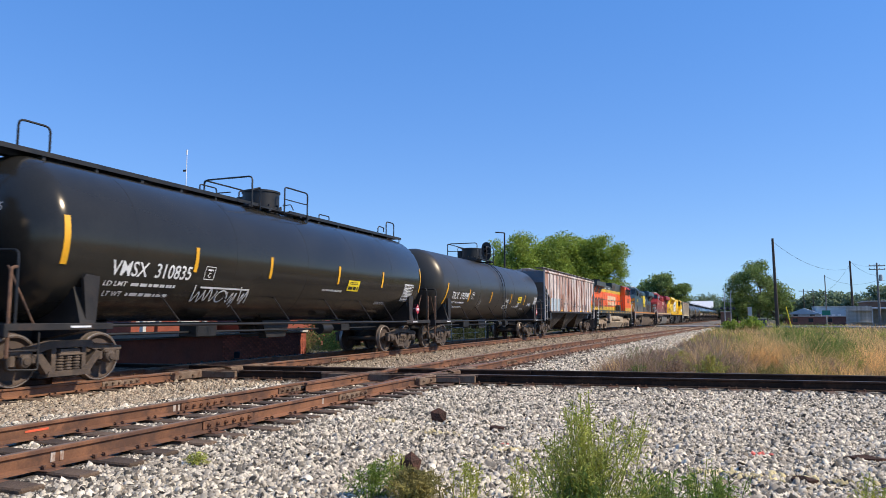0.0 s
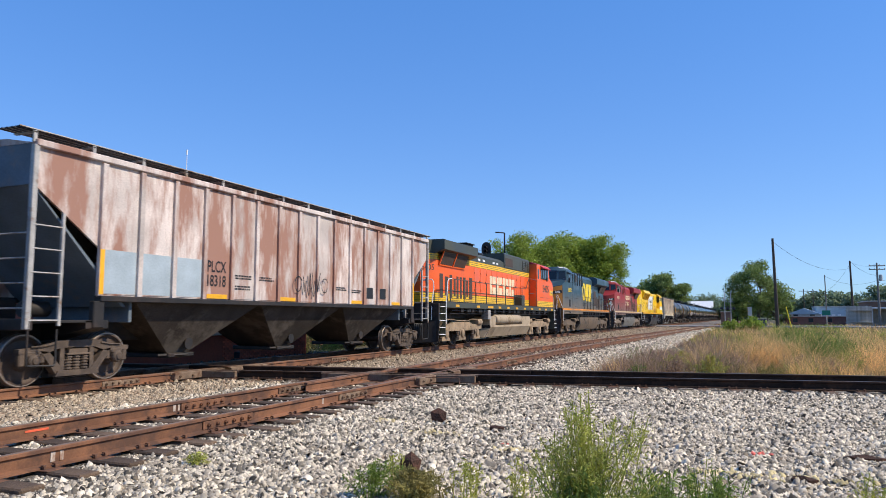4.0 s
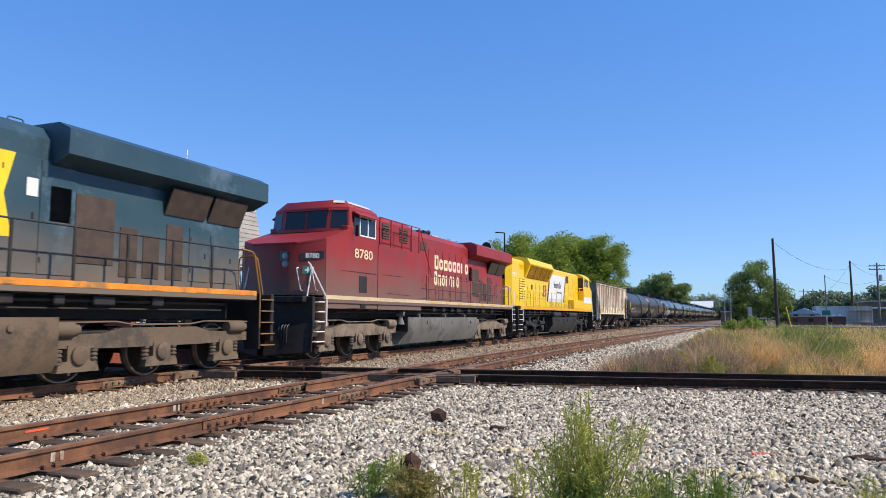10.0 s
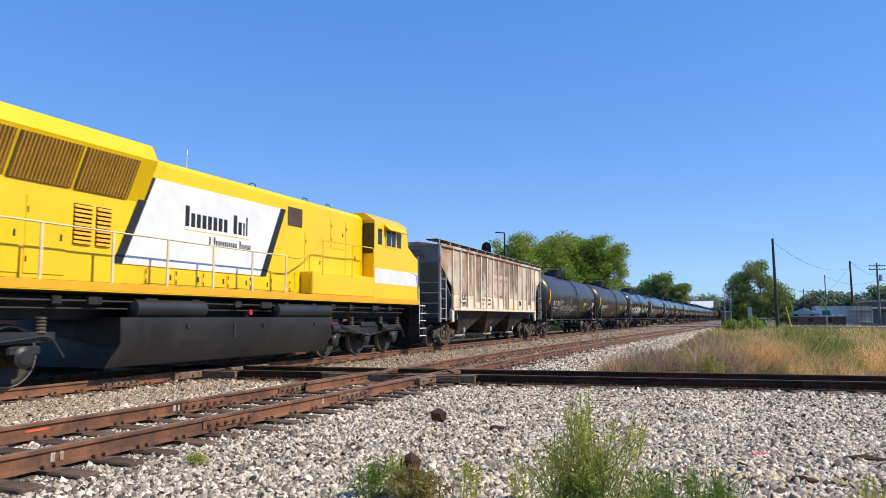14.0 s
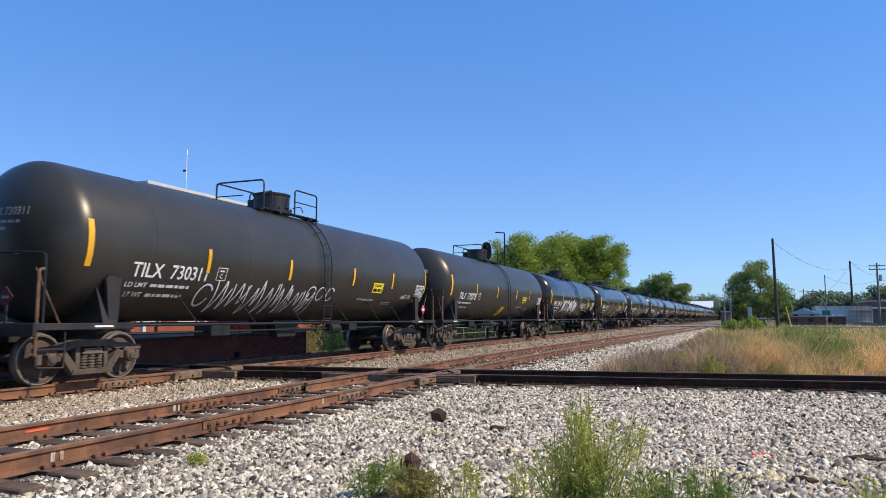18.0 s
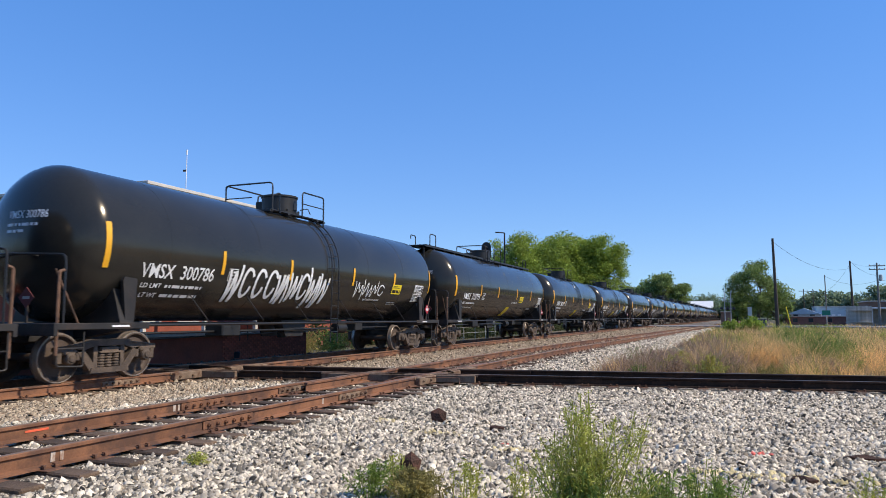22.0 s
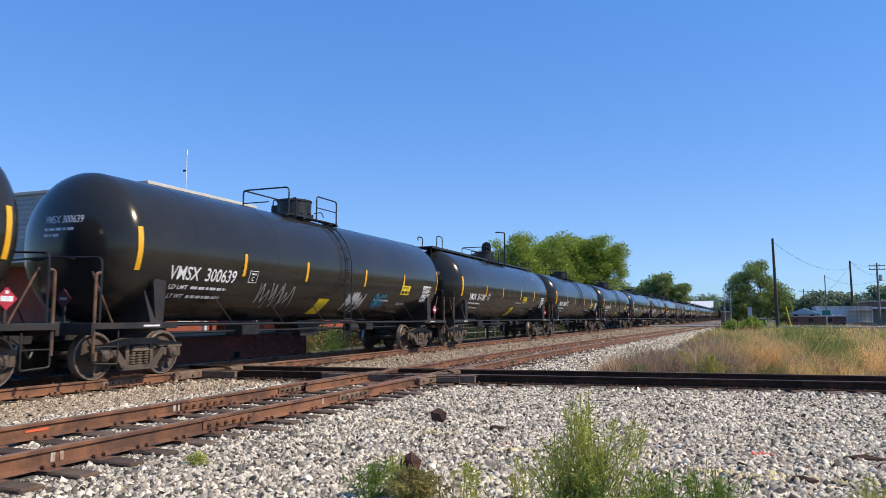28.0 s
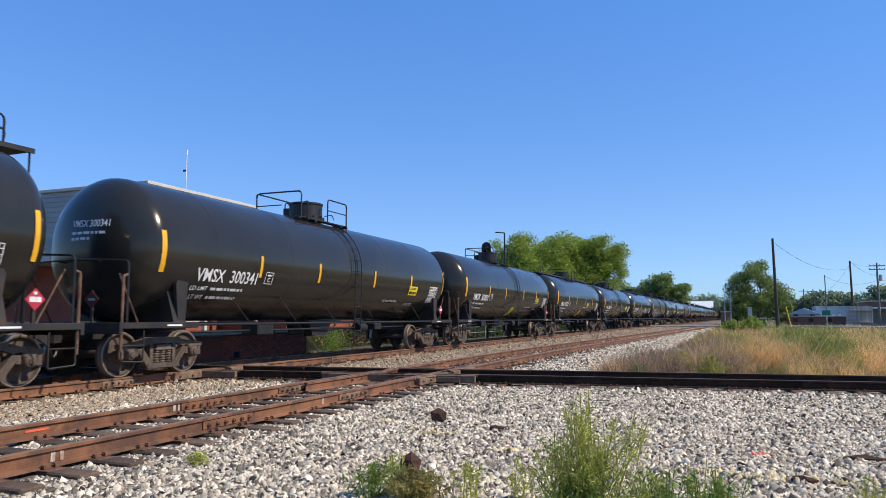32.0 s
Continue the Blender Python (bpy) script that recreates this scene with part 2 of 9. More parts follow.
MOVERS = []          # (thing, y at the clip's start)
# ---- ground ----
GRASSY = mat("field_soil", (0.11, 0.085, 0.045), 0.95, 0, 0.45, 0.35, 8, 0.8, 0.05, (0.07, 0.075, 0.03), 0.45)
ROAD = mat("road_asphalt", (0.24, 0.235, 0.225), 0.9, 0, 0.2, 1.5, 60, 0.3, 0.006)
STONE = mat("ballast_stone", (0.43, 0.37, 0.28), 0.85, 0, 0.3, 9, 60, 0.3, 0.004, (0.22, 0.165, 0.11), 0.2, island=0.97)


def sheet(name, xs, ys, height, material, drift=None):
    vs = [(x + (drift(x, y) if drift else 0), y, height(x, y)) for y in ys for x in xs]
    n = len(xs)
    fs = [(j * n + i, j * n + i + 1, (j + 1) * n + i + 1, (j + 1) * n + i) for j in range(len(ys) - 1) for i in range(n - 1)]
    me = bpy.data.meshes.new(name)
    me.from_pydata(vs, [], fs)
    me.materials.append(material)
    for p in me.polygons:
        p.use_smooth = True
    return new(name, me)


def spread(lo, hi, near, far, mid=0.0):
    """Stations from lo to hi, close together around mid and wide apart far off."""
    out, p, step = [mid], mid, near
    while p < hi:
        p, step = p + step, min(step * 1.12, far)
        out.append(min(p, hi))
    p, step = mid, near
    while p > lo:
        p, step = p - step, min(step * 1.12, far)
        out.insert(0, max(p, lo))
    return out


def lump(x, y, s):
    return noise.noise((x * s, y * s, 3.1))


ground = sheet("ground", spread(-2600, 2600, 0.6, 260, -4), spread(-300, 3600, 0.6, 260, 14),
               lambda x, y: -0.42 + 0.10 * lump(x, y, 0.25) * (1 if abs(x) < 200 else 0), GRASSY)
tagged(ground, "dry soil and grass ground reaching to the horizon", "ground", kind="structure")


def bed_height(x, y):
    """Ballast: level under the tracks and over the near yard, falling off at its edges."""
    d1 = max(abs(x - (XT + XN) / 2) - 5.6, 0)                       # the two parallel tracks
    yc = XB + math.tan(radians(XSKEW)) * x
    d2 = max(abs(y - yc) - 2.2, 0)                                   # the crossing track
    d3 = max(y - yc, 0) if x > XN else 9                             # the yard this side of it
    d = min(d1, d2, d3)
    return GROUND - 0.03 - 0.34 * min(d / 0.9, 1.35) + 0.018 * lump(x, y, 1.7)


def pebbled(m):
    """Adds small cells with dark joints, the stones too far off to lie singly."""
    N, L = m.node_tree.nodes, m.node_tree.links
    b = N["Principled BSDF"]
    tc = N.new("ShaderNodeTexCoord")
    cell, edge = N.new("ShaderNodeTexVoronoi"), N.new("ShaderNodeTexVoronoi")
    edge.feature = "DISTANCE_TO_EDGE"
    for v in (cell, edge):
        v.inputs["Scale"].default_value = 13.0
        L.new(tc.outputs["Object"], v.inputs["Vector"])
    bw, r1, r2, mu, mx = N.new("ShaderNodeRGBToBW"), N.new("ShaderNodeMapRange"), N.new("ShaderNodeMapRange"), N.new("ShaderNodeMath"), N.new("ShaderNodeMix")
    L.new(cell.outputs["Color"], bw.inputs[0])
    L.new(bw.outputs[0], r1.inputs[0])
    r1.inputs[3].default_value, r1.inputs[4].default_value = 0.35, 2.6
    L.new(edge.outputs["Distance"], r2.inputs[0])
    r2.inputs[2].default_value, r2.inputs[3].default_value = 0.12, 0.25
    mu.operation = "MULTIPLY"
    L.new(r1.outputs[0], mu.inputs[0])
    L.new(r2.outputs[0], mu.inputs[1])
    mx.data_type, mx.blend_type = "RGBA", "MULTIPLY"
    mx.inputs[0].default_value = 1.0
    L.new(b.inputs["Base Color"].links[0].from_socket, mx.inputs[6])
    L.new(mu.outputs[0], mx.inputs[7])
    L.new(mx.outputs[2], b.inputs["Base Color"])


pebbled(BALLAST)
bed = sheet("ballast_bed", spread(-17.6, 30, 0.4, 1.2, -6), spread(-12, 420, 0.4, 9, 12), bed_height, BALLAST, warp)
tagged(bed, "grey crushed stone ballast under and beside the tracks", "ballast", kind="structure")

# Near-black sheet: the train's shade on the ballast is put into its colour.
shade_sheet = sheet("oily_bed", spread(-17.5, XT + 0.68, 0.5, 0.8, -13), spread(-12, 200, 0.4, 9, 12), lambda x, y: bed_height(x, y) + 0.008,
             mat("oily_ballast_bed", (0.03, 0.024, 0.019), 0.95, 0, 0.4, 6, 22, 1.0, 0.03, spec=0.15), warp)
tagged(shade_sheet, "ballast under the main line, the train's shade put into its colour", "ballast", kind="structure")

# ---- loose stones ----
ICO = [(0, 0, 1)] + [(0.894 * math.cos(a), 0.894 * math.sin(a), 0.447) for a in [k * 1.2566 for k in range(5)]] + \
      [(0.894 * math.cos(a + 0.6283), 0.894 * math.sin(a + 0.6283), -0.447) for a in [k * 1.2566 for k in range(5)]] + [(0, 0, -1)]
ICO_F = [(0, 1 + k, 1 + (k + 1) % 5) for k in range(5)] + [(1 + k, 6 + k, 1 + (k + 1) % 5) for k in range(5)] + \
        [(6 + k, 6 + (k + 1) % 5, 1 + (k + 1) % 5) for k in range(5)] + [(11, 6 + (k + 1) % 5, 6 + k) for k in range(5)]


# an angular chip: a lopsided flat-topped wedge, its foot sunk in the bed
CHIP = [(1.0, 0.2, -0.5), (-0.2, 1.0, -0.5), (-1.0, -0.25, -0.5), (0.2, -0.95, -0.5), (0.5, 0.1, 0.75), (-0.4, 0.15, 0.85)]
CHIP_F = [(0, 1, 4), (4, 1, 5), (1, 2, 5), (2, 3, 5), (3, 4, 5), (3, 0, 4)]


def stones(name, spots, sizes, rng, material, label):
    """Angular stones at the given places (n x 3), one mesh."""
    n = len(spots)
    base = np.array(CHIP)
    j = base[None] + rng.uniform(-0.24, 0.24, (n, 6, 3))
    s = sizes[:, None] * np.stack([rng.uniform(0.8, 1.35, n), rng.uniform(0.7, 1.1, n), rng.uniform(0.5, 0.9, n)], 1)
    j = j * s[:, None, :]
    yaw = rng.uniform(0, 2 * np.pi, n)
    tx, ty = rng.normal(size=(2, n)) * 0.38
    c, d = np.cos(yaw), np.sin(yaw)
    j = np.stack([j[..., 0] * c[:, None] - j[..., 1] * d[:, None], j[..., 0] * d[:, None] + j[..., 1] * c[:, None], j[..., 2]], 2)
    j[..., 2] += j[..., 0] * tx[:, None] + j[..., 1] * ty[:, None]
    v = j + spots[:, None, :]
    f = (np.array(CHIP_F)[None] + 6 * np.arange(n)[:, None, None]).reshape(-1)
    ob = new(name, quick_mesh(name, v.reshape(-1, 3), f, 3, material))
    return tagged(ob, label, "ballast", kind="stuff")


def clear_of_rails(x, y):
    """False on the rails of the three tracks."""
    ok = np.ones(len(x), bool)
    for c in (XT, XN):
        for r in (-0.755, 0.755):
            ok &= np.abs(x - c - r) > 0.11
    t = math.tan(radians(XSKEW))
    for r in (-0.755, 0.755):
        ok &= np.abs((y - XB - t * x) * math.cos(radians(XSKEW)) - r) > 0.11
    return ok


def scatter_ballast():
    rng = np.random.default_rng(5)
    X, Y, S, Z = [], [], [], []
    for r0, r1, dens, size in ((4.3, 6.5, 4400, 0.0205), (6.5, 9.5, 3700, 0.020), (9.5, 14, 2200, 0.0205), (14, 22, 620, 0.028), (22, 40, 300, 0.031)):
        area = math.pi * (r1 * r1 - r0 * r0) * (78 / 360)
        n = int(area * dens)
        r = np.sqrt(rng.uniform(r0 * r0, r1 * r1, n))
        a = np.radians(rng.uniform(-16, 62, n))           # from +y towards -x
        x, y = -r * np.sin(a), r * np.cos(a)
        X.append(x), Y.append(y), S.append(size * np.clip(rng.lognormal(0, 0.3, n), 0.5, 2.0))
    n = 46000                                              # the shoulder of the near track, far along
    y = 22 + 70 * rng.uniform(0, 1, n) ** 1.6
    X.append(rng.uniform(-5.4, -2.0, n)), Y.append(y), S.append((0.022 + 0.0004 * y) * rng.lognormal(0, 0.3, n))
    n = 34000                                              # between the two tracks, far along
    y = 22 + 80 * rng.uniform(0, 1, n) ** 1.6
    X.append(rng.uniform(-11.2, -5.4, n)), Y.append(y), S.append((0.022 + 0.0005 * y) * rng.lognormal(0, 0.3, n))
    x, y, s = np.concatenate(X), np.concatenate(Y), np.concatenate(S)
    yc = XB + math.tan(radians(XSKEW)) * x
    keep = (x > -17.2) & ((x < -2.35 + 0.25 * np.sin(y * 0.9)) | (y < yc + 1.9))
    keep &= clear_of_rails(x, y)
    # ties lie bare here and there
    k = (y / 0.56) % 1.0
    on_tie = (np.abs(k - 0.5) < 0.2) & ((np.abs(x - XN) < 1.3) | (np.abs(x - XT) < 1.3))
    bare = np.random.default_rng(8).choice([0.15, 0.5, 0.92], 400)[np.clip((y / 0.56).astype(int) + 20, 0, 399)]
    keep &= ~(on_tie & (rng.random(len(x)) < bare))
    x, y, s = x[keep], y[keep], s[keep]
    z = np.array([bed_height(p, q) for p, q in zip(x, y)]) + s * rng.uniform(-0.1, 1.1, len(s))
    z -= np.where((np.abs(x - XN) < 1.55) | (np.abs(x - XT) < 1.4), 0.028, 0.0)
    z -= np.where(np.abs(y - XB - math.tan(radians(XSKEW)) * x) < 1.35, 0.05, 0.0)
    far = (x < -5.7) & (y > 18)
    m = (x < -8.9) | far
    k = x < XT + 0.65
    x = x + np.array([warp(p, q) for p, q in zip(x, y)])
    stones("ballast_stones", np.stack([x, y, z], 1)[~m], s[~m], rng, STONE, "loose grey and white crushed stones lying on the track bed")
    # Stones below the train carry its shade as a near-black colour.
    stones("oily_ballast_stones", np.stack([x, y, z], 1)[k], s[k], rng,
           mat("ballast_stone_oily", (0.045, 0.036, 0.028), 0.9, 0, 0.3, 9, 60, 0.3, 0.004, island=0.5, spec=0.2), "crushed stones under the main line, the train's shade in their colour")
    m &= ~k & ~far
    far &= ~k
    stones("ballast_stones_between", np.stack([x, y, z], 1)[far], s[far], rng,
           mat("ballast_stone_brown", (0.29, 0.225, 0.15), 0.9, 0, 0.25, 9, 60, 0.3, 0.004, (0.22, 0.13, 0.08), 0.3, island=0.5),
           "brown-stained crushed stones between the two tracks")
    stones("ballast_stones_main_line", np.stack([x, y, z], 1)[m], s[m], rng,
           mat("ballast_stone_rusty", (0.38, 0.30, 0.205), 0.9, 0, 0.25, 9, 60, 0.3, 0.004, (0.24, 0.15, 0.09), 0.3, island=0.6),
           "rust-stained tan crushed stones beside the main line")


scatter_ballast()

# ---- tracks ----
HEAD = [(-0.037, -0.008), (-0.028, 0.0), (0.028, 0.0), (0.037, -0.008), (0.037, -0.036), (0.012, -0.05), (0.009, -0.145), (0.075, -0.165), (0.075, -0.178),
        (-0.075, -0.178), (-0.075, -0.165), (-0.009, -0.145), (-0.012, -0.05), (-0.037, -0.036)]
HEAD = HEAD[::-1]


def swept(form, outline, stations, drift):
    """An outline of (x, z) pairs drawn along y through the stations, moved sideways by drift(y)."""
    n = len(outline)
    vs = [(u + drift(y), y, w) for y in stations for u, w in outline]
    fs = [tuple(range(n))[::-1], tuple(range(len(vs) - n, len(vs)))]
    fs += [(j * n + i, j * n + (i + 1) % n, (j + 1) * n + (i + 1) % n, (j + 1) * n + i) for j in range(len(stations) - 1) for i in range(n)]
    return form.add(vs, fs)


def track(name, label, length0, length1, m, rail_mat, ties_from, ties_to, drift=lambda y: 0.0):
    """A track along its own y: two rails, ties, plates and spikes. drift: how far its line has turned aside at y."""
    stations = [length0] + [y for y in range(20, 81, 4) if length0 < y < length1] + [length1]
    t = thing(name, label, "railway track", kind="structure")
    t.matrix_basis = m
    for s in (-0.755, 0.755):
        f = swept(Form(), [(s + u, w) for u, w in HEAD], stations, drift)
        rail = part("rail", f, rail_mat, t, "", 30)
        g = swept(Form(), [(s - 0.027, -0.002), (s - 0.026, 0.0015), (s + 0.026, 0.0015), (s + 0.027, -0.002)][::-1], stations, drift)
        part("running_surface", g, RAIL_TOP if rail_mat is RAIL_BROWN else RAIL_DULL, rail, "worn steel running surface")
    rng = random.Random(name)
    f = Form()
    f.box(-1.3, 1.3, -0.115, 0.115, -0.36, -0.185, 0.015)
    tie_me = f.mesh("tie", TIE)
    p = Form()
    p.box(-0.19, 0.19, -0.1, 0.1, -0.186, -0.176, 0.003)
    for u in (-0.1, 0.1):
        for w in (-0.06, 0.06):
            p.box(u - 0.012, u + 0.012, w - 0.012, w + 0.012, -0.178, -0.145, 0.004)
            p.box(u - 0.022 - (0.012 if u > 0 else -0.012), u + 0.022 - (0.012 if u > 0 else -0.012), w - 0.015, w + 0.015, -0.15, -0.135, 0.004)
    plate_me = p.mesh("tie_plate", RAIL_BROWN)
    y = ties_from
    n = 0
    rest = Form()
    while y < ties_to:
        if n < 130:
            ob = part("tie", tie_me, TIE, t)
            ob.location = (drift(y) + rng.uniform(-0.06, 0.06), y + rng.uniform(-0.03, 0.03), rng.uniform(-0.004, 0.008))
            ob.rotation_euler = (0, 0, rng.uniform(-0.02, 0.02))
            if n < 78:
                for s in (-0.755, 0.755):
                    pl = part("tie_plate", plate_me, rail_mat, t)
                    pl.location = (s + drift(y), y, 0)
        else:
            rest.box(drift(y) - 1.3, drift(y) + 1.3, y - 0.115, y + 0.115, -0.36, -0.185, 0.015)
        n += 1
        y += 0.56
    if rest.v:
        tagged(part("far_ties", rest, TIE, t), kind="stuff")
    return t


SKEW = pose(XA, XB, 0, 0, 0, XSKEW - 90)     # local y runs along the crossing track
main_track = track("track_main", "rusty brown main line rails on weathered wooden ties", -14, 900, pose(XT, 0, 0), RAIL_BROWN, 0.3, 260, main_bend)
near_track = track("track_near", "rusty brown rails of the second track on weathered ties", -14, 900, pose(XN, 0, 0), RAIL_BROWN, 0.3, 260, near_bend)
cross_track = track("track_crossing", "dark rails of the track crossing the other two", -60, 60, SKEW, RAIL_SHADED, -18, 24)


# ---- the crossing: castings, guard rails, joint bars ----
CASTING = mat("casting_steel", (0.21, 0.145, 0.098), 0.75, 0.0, 0.35, 4, 50, 0.3, 0.006, (0.12, 0.065, 0.04), 0.45, spec=0.2)
PAINTMARK = mat("track_paint", (0.46, 0.38, 0.31), 0.8, 0, 0.3, 8, 60, 0.2, 0.003, (0.3, 0.18, 0.12), 0.3)
ORANGEMARK = mat("orange_paint_mark", (0.75, 0.12, 0.05), 0.8, 0, 0.3, 8, 60, 0.2, 0.003)
TAN = math.tan(radians(XSKEW))


def bolt_row(f, s, x, y0, n, step, z, along=True):
    for k in range(n):
        y = y0 + k * step
        f.lathe([(x, 0.024), (x + s * 0.03, 0.024), (x + s * 0.03, 0.014), (x + s * 0.05, 0.014)], 6, (0, y, z), "x")


def crossing():
    d = thing("rail_crossing", "worn steel rail crossing castings bolted between two tracks", "rail crossing", kind="structure")
    for c in (XT, XN):
        for r in (-0.755, 0.755):
            for q in (-0.755, 0.755):
                x = c + r
                y = XB + TAN * x + q / math.cos(radians(XSKEW))
                f = Form()
                f.box(x - 0.13, x + 0.13, y - 0.95, y + 0.95, -0.17, -0.012, 0.012)
                f.box(x - 0.045, x + 0.045, y - 1.0, y + 1.0, -0.05, 0.003, 0.004)
                part("frog_casting", f, CASTING, d)
                f = Form()
                f.box(-0.13, 0.13, -0.95, 0.95, -0.17, -0.014, 0.012)
                f.box(-0.045, 0.045, -1.0, 1.0, -0.05, 0.0025, 0.004)
                o = part("frog_casting", f, CASTING, d)
                o.matrix_basis = pose(x, y, 0, 0, 0, XSKEW - 90)
                f = Form()
                bolt_row(f, 1, x + 0.13, y - 0.8, 5, 0.4, -0.09)
                part("bolts", f, CASTING, d)
        # guard rails inside the parallel track
        yc = XB + TAN * c
        for r in (-0.63, 0.63):
            f = Form().prism([(c + r + u, w - 0.002) for u, w in HEAD], yc - 3.4, yc + 3.4, "y")
            part("guard_rail", f, RAIL_BROWN, d)
    for q in (-0.62, 0.62):
        for c in (XT, XN):
            f = Form().prism([(q + u, w - 0.003) for u, w in HEAD], -2.6, 2.6, "y")
            o = part("guard_rail", f, RAIL_SHADED, d)
            m = pose(c, XB + TAN * c, 0, 0, 0, XSKEW - 90)
            o.matrix_basis = m
    # extra easer rail on the crossing track
    f = Form().prism([(-0.755 - 0.09 + u, w - 0.004) for u, w in HEAD], 0.0, 7.2, "y")
    o = part("easer_rail", f, RAIL_SHADED, d)
    o.matrix_basis = pose(XN + 0.9, XB + TAN * (XN + 0.9), 0, 0, 0, XSKEW - 90)
    for x, y0, n in ((XN + 0.755, 6.9, 6), (XN + 0.755, 10.1, 6), (XN - 0.755, 8.2, 6), (XN - 0.755, 10.6, 6), (XT + 0.755, 10.4, 6), (XN + 0.755, 19.5, 6), (XN - 0.755, 21.0, 6), (XT + 0.755, 19.0, 6)):
        g = Form()
        g.box(x + 0.012, x + 0.03, y0, y0 + 0.95, -0.145, -0.048, 0.004)
        g.box(x - 0.03, x - 0.012, y0, y0 + 0.95, -0.145, -0.048, 0.004)
        bolt_row(g, 1, x + 0.03, y0 + 0.09, n, 0.155, -0.095)
        part("joint_bar", g, CASTING if y0 > 9 else RAIL_BROWN, d)
    for x, y, w, m in ((XN + 0.755, 4.85, 0.05, PAINTMARK), (XN + 0.755, 4.95, 0.04, PAINTMARK), (XN - 0.755, 8.05, 0.05, PAINTMARK), (XN - 0.755, 8.14, 0.04, PAINTMARK),
                       (XN - 0.755, 5.75, 0.3, ORANGEMARK), (XN + 0.755, 9.6, 0.04, PAINTMARK)):
        part("paint_mark", Form().box(x + 0.0125, x + 0.0165, y, y + w, -0.14 if m is PAINTMARK else -0.10, -0.05 if m is PAINTMARK else -0.075, 0.001), m, d)
    f = Form().tube(bend([(XN + 0.1, 13.1, -0.1), (XN + 0.3, 13.3, -0.02), (XN + 1.6, 13.5, -0.02), (XN + 1.65, 13.3, -0.15)], 0.08), 0.008, 5)
    part("bond_wire", f, RAIL_BROWN, d)
    return d


GALVW = mat("galvanised_wire", (0.45, 0.44, 0.42), 0.5, 0.4, 0.2, 4, 40)
crossing()

# ---- loose rocks, chips and paint on the ballast ----
DARKROCK = mat("dark_rock", (0.065, 0.038, 0.028), 0.9, 0, 0.4, 8, 50, 0.6, 0.02, (0.12, 0.06, 0.042), 0.4, spec=0.15)


def rock(name, x, y, z, sx, sy, sz, seed, label):
    rng = random.Random(seed)
    f = Form()
    vs = []
    for u, v, w in ICO:
        k = 1 + rng.uniform(-0.25, 0.3)
        vs.append((x + u * sx * k, y + v * sy * k, z + max(w, -0.4) * sz * k))
    f.add(vs, ICO_F)
    ob = new(name, f.mesh(name, DARKROCK, 20))
    return tagged(ob, label, "rock", "dark rocks on the ballast")


rock("rock", -3.62, 8.85, -0.12, 0.125, 0.09, 0.135, 3, "dark brown angular rock lying on the ballast")
rock("rock", -2.68, 5.9, -0.13, 0.10, 0.08, 0.12, 5, "dark pointed stone at the edge of the weeds")
rock("rock", -2.75, 8.6, -0.19, 0.10, 0.08, 0.05, 8, "flat dark stone half sunk in the ballast")
rock("rock", 0.55, 6.85, -0.19, 0.14, 0.07, 0.05, 9, "flat dark stone half sunk in the ballast")
rock("rock", 1.2, 8.1, -0.19, 0.22, 0.09, 0.05, 10, "flat dark stone half sunk in the ballast")
rock("rock", 0.02, 5.75, -0.19, 0.13, 0.06, 0.05, 12, "flat dark stone half sunk in the ballast")


def tinted_stones(name, spots, color, label, seed):
    rng = np.random.default_rng(seed)
    P = []
    for x, y, rx, ry, n in spots:
        q = rng.normal(size=(n, 2)) * (rx, ry)
        P += [(x + a, y + b, GROUND + 0.005) for a, b in q]
    stones(name, np.array(P), 0.028 * rng.lognormal(0, 0.25, len(P)), rng, mat(name + "_paint", color, 0.85, 0, 0.2, 9, 60, 0.3, 0.004, island=0.3), label)


tinted_stones("yellow_painted_stones", ((-3.3, 8.0, 0.16, 0.05, 40), (-2.1, 7.3, 0.12, 0.05, 26), (0.35, 6.9, 0.3, 0.08, 60), (1.5, 7.0, 0.25, 0.07, 25), (-0.1, 6.9, 0.1, 0.05, 16), (-4.3, 8.7, 0.12, 0.05, 18)),
              (0.58, 0.47, 0.24), "ballast stones sprayed with yellow survey paint", 3)
tinted_stones("red_painted_stones", ((0.28, 8.0, 0.05, 0.03, 6), (-0.02, 5.95, 0.05, 0.03, 6), (-2.35, 7.6, 0.05, 0.03, 3)), (0.62, 0.13, 0.10), "ballast stones sprayed with red survey paint", 4)

# ---- road over the tracks ----
road = new("road", Form().box(-60, 70, 108, 114.5, -0.5, -0.012, 0.02).mesh("road", ROAD))
tagged(road, "pale worn asphalt road crossing the tracks", "road", kind="structure")

# ---- buildings behind the train ----
BRICK_M = mat("red_brick", (0.27, 0.068, 0.038), 0.85, 0, 0.25, 1.2, 18, 0.3, 0.006, (0.28, 0.08, 0.05), 0.35)
SIDING = mat("grey_siding", (0.36, 0.325, 0.285), 0.7, 0, 0.12, 1.2, 30, 0.1, 0.004, objrand=0.06)
FASCIA = mat("pale_fascia", (0.55, 0.51, 0.45), 0.7, 0, 0.1, 1.5, 30, 0.05, 0.003)
CONCRETE = mat("concrete_coping", (0.52, 0.47, 0.41), 0.85, 0, 0.2, 2, 30, 0.2, 0.004)
DARKW = mat("dark_window", (0.03, 0.035, 0.04), 0.1, 0, 0.1, 2, 20, 0)


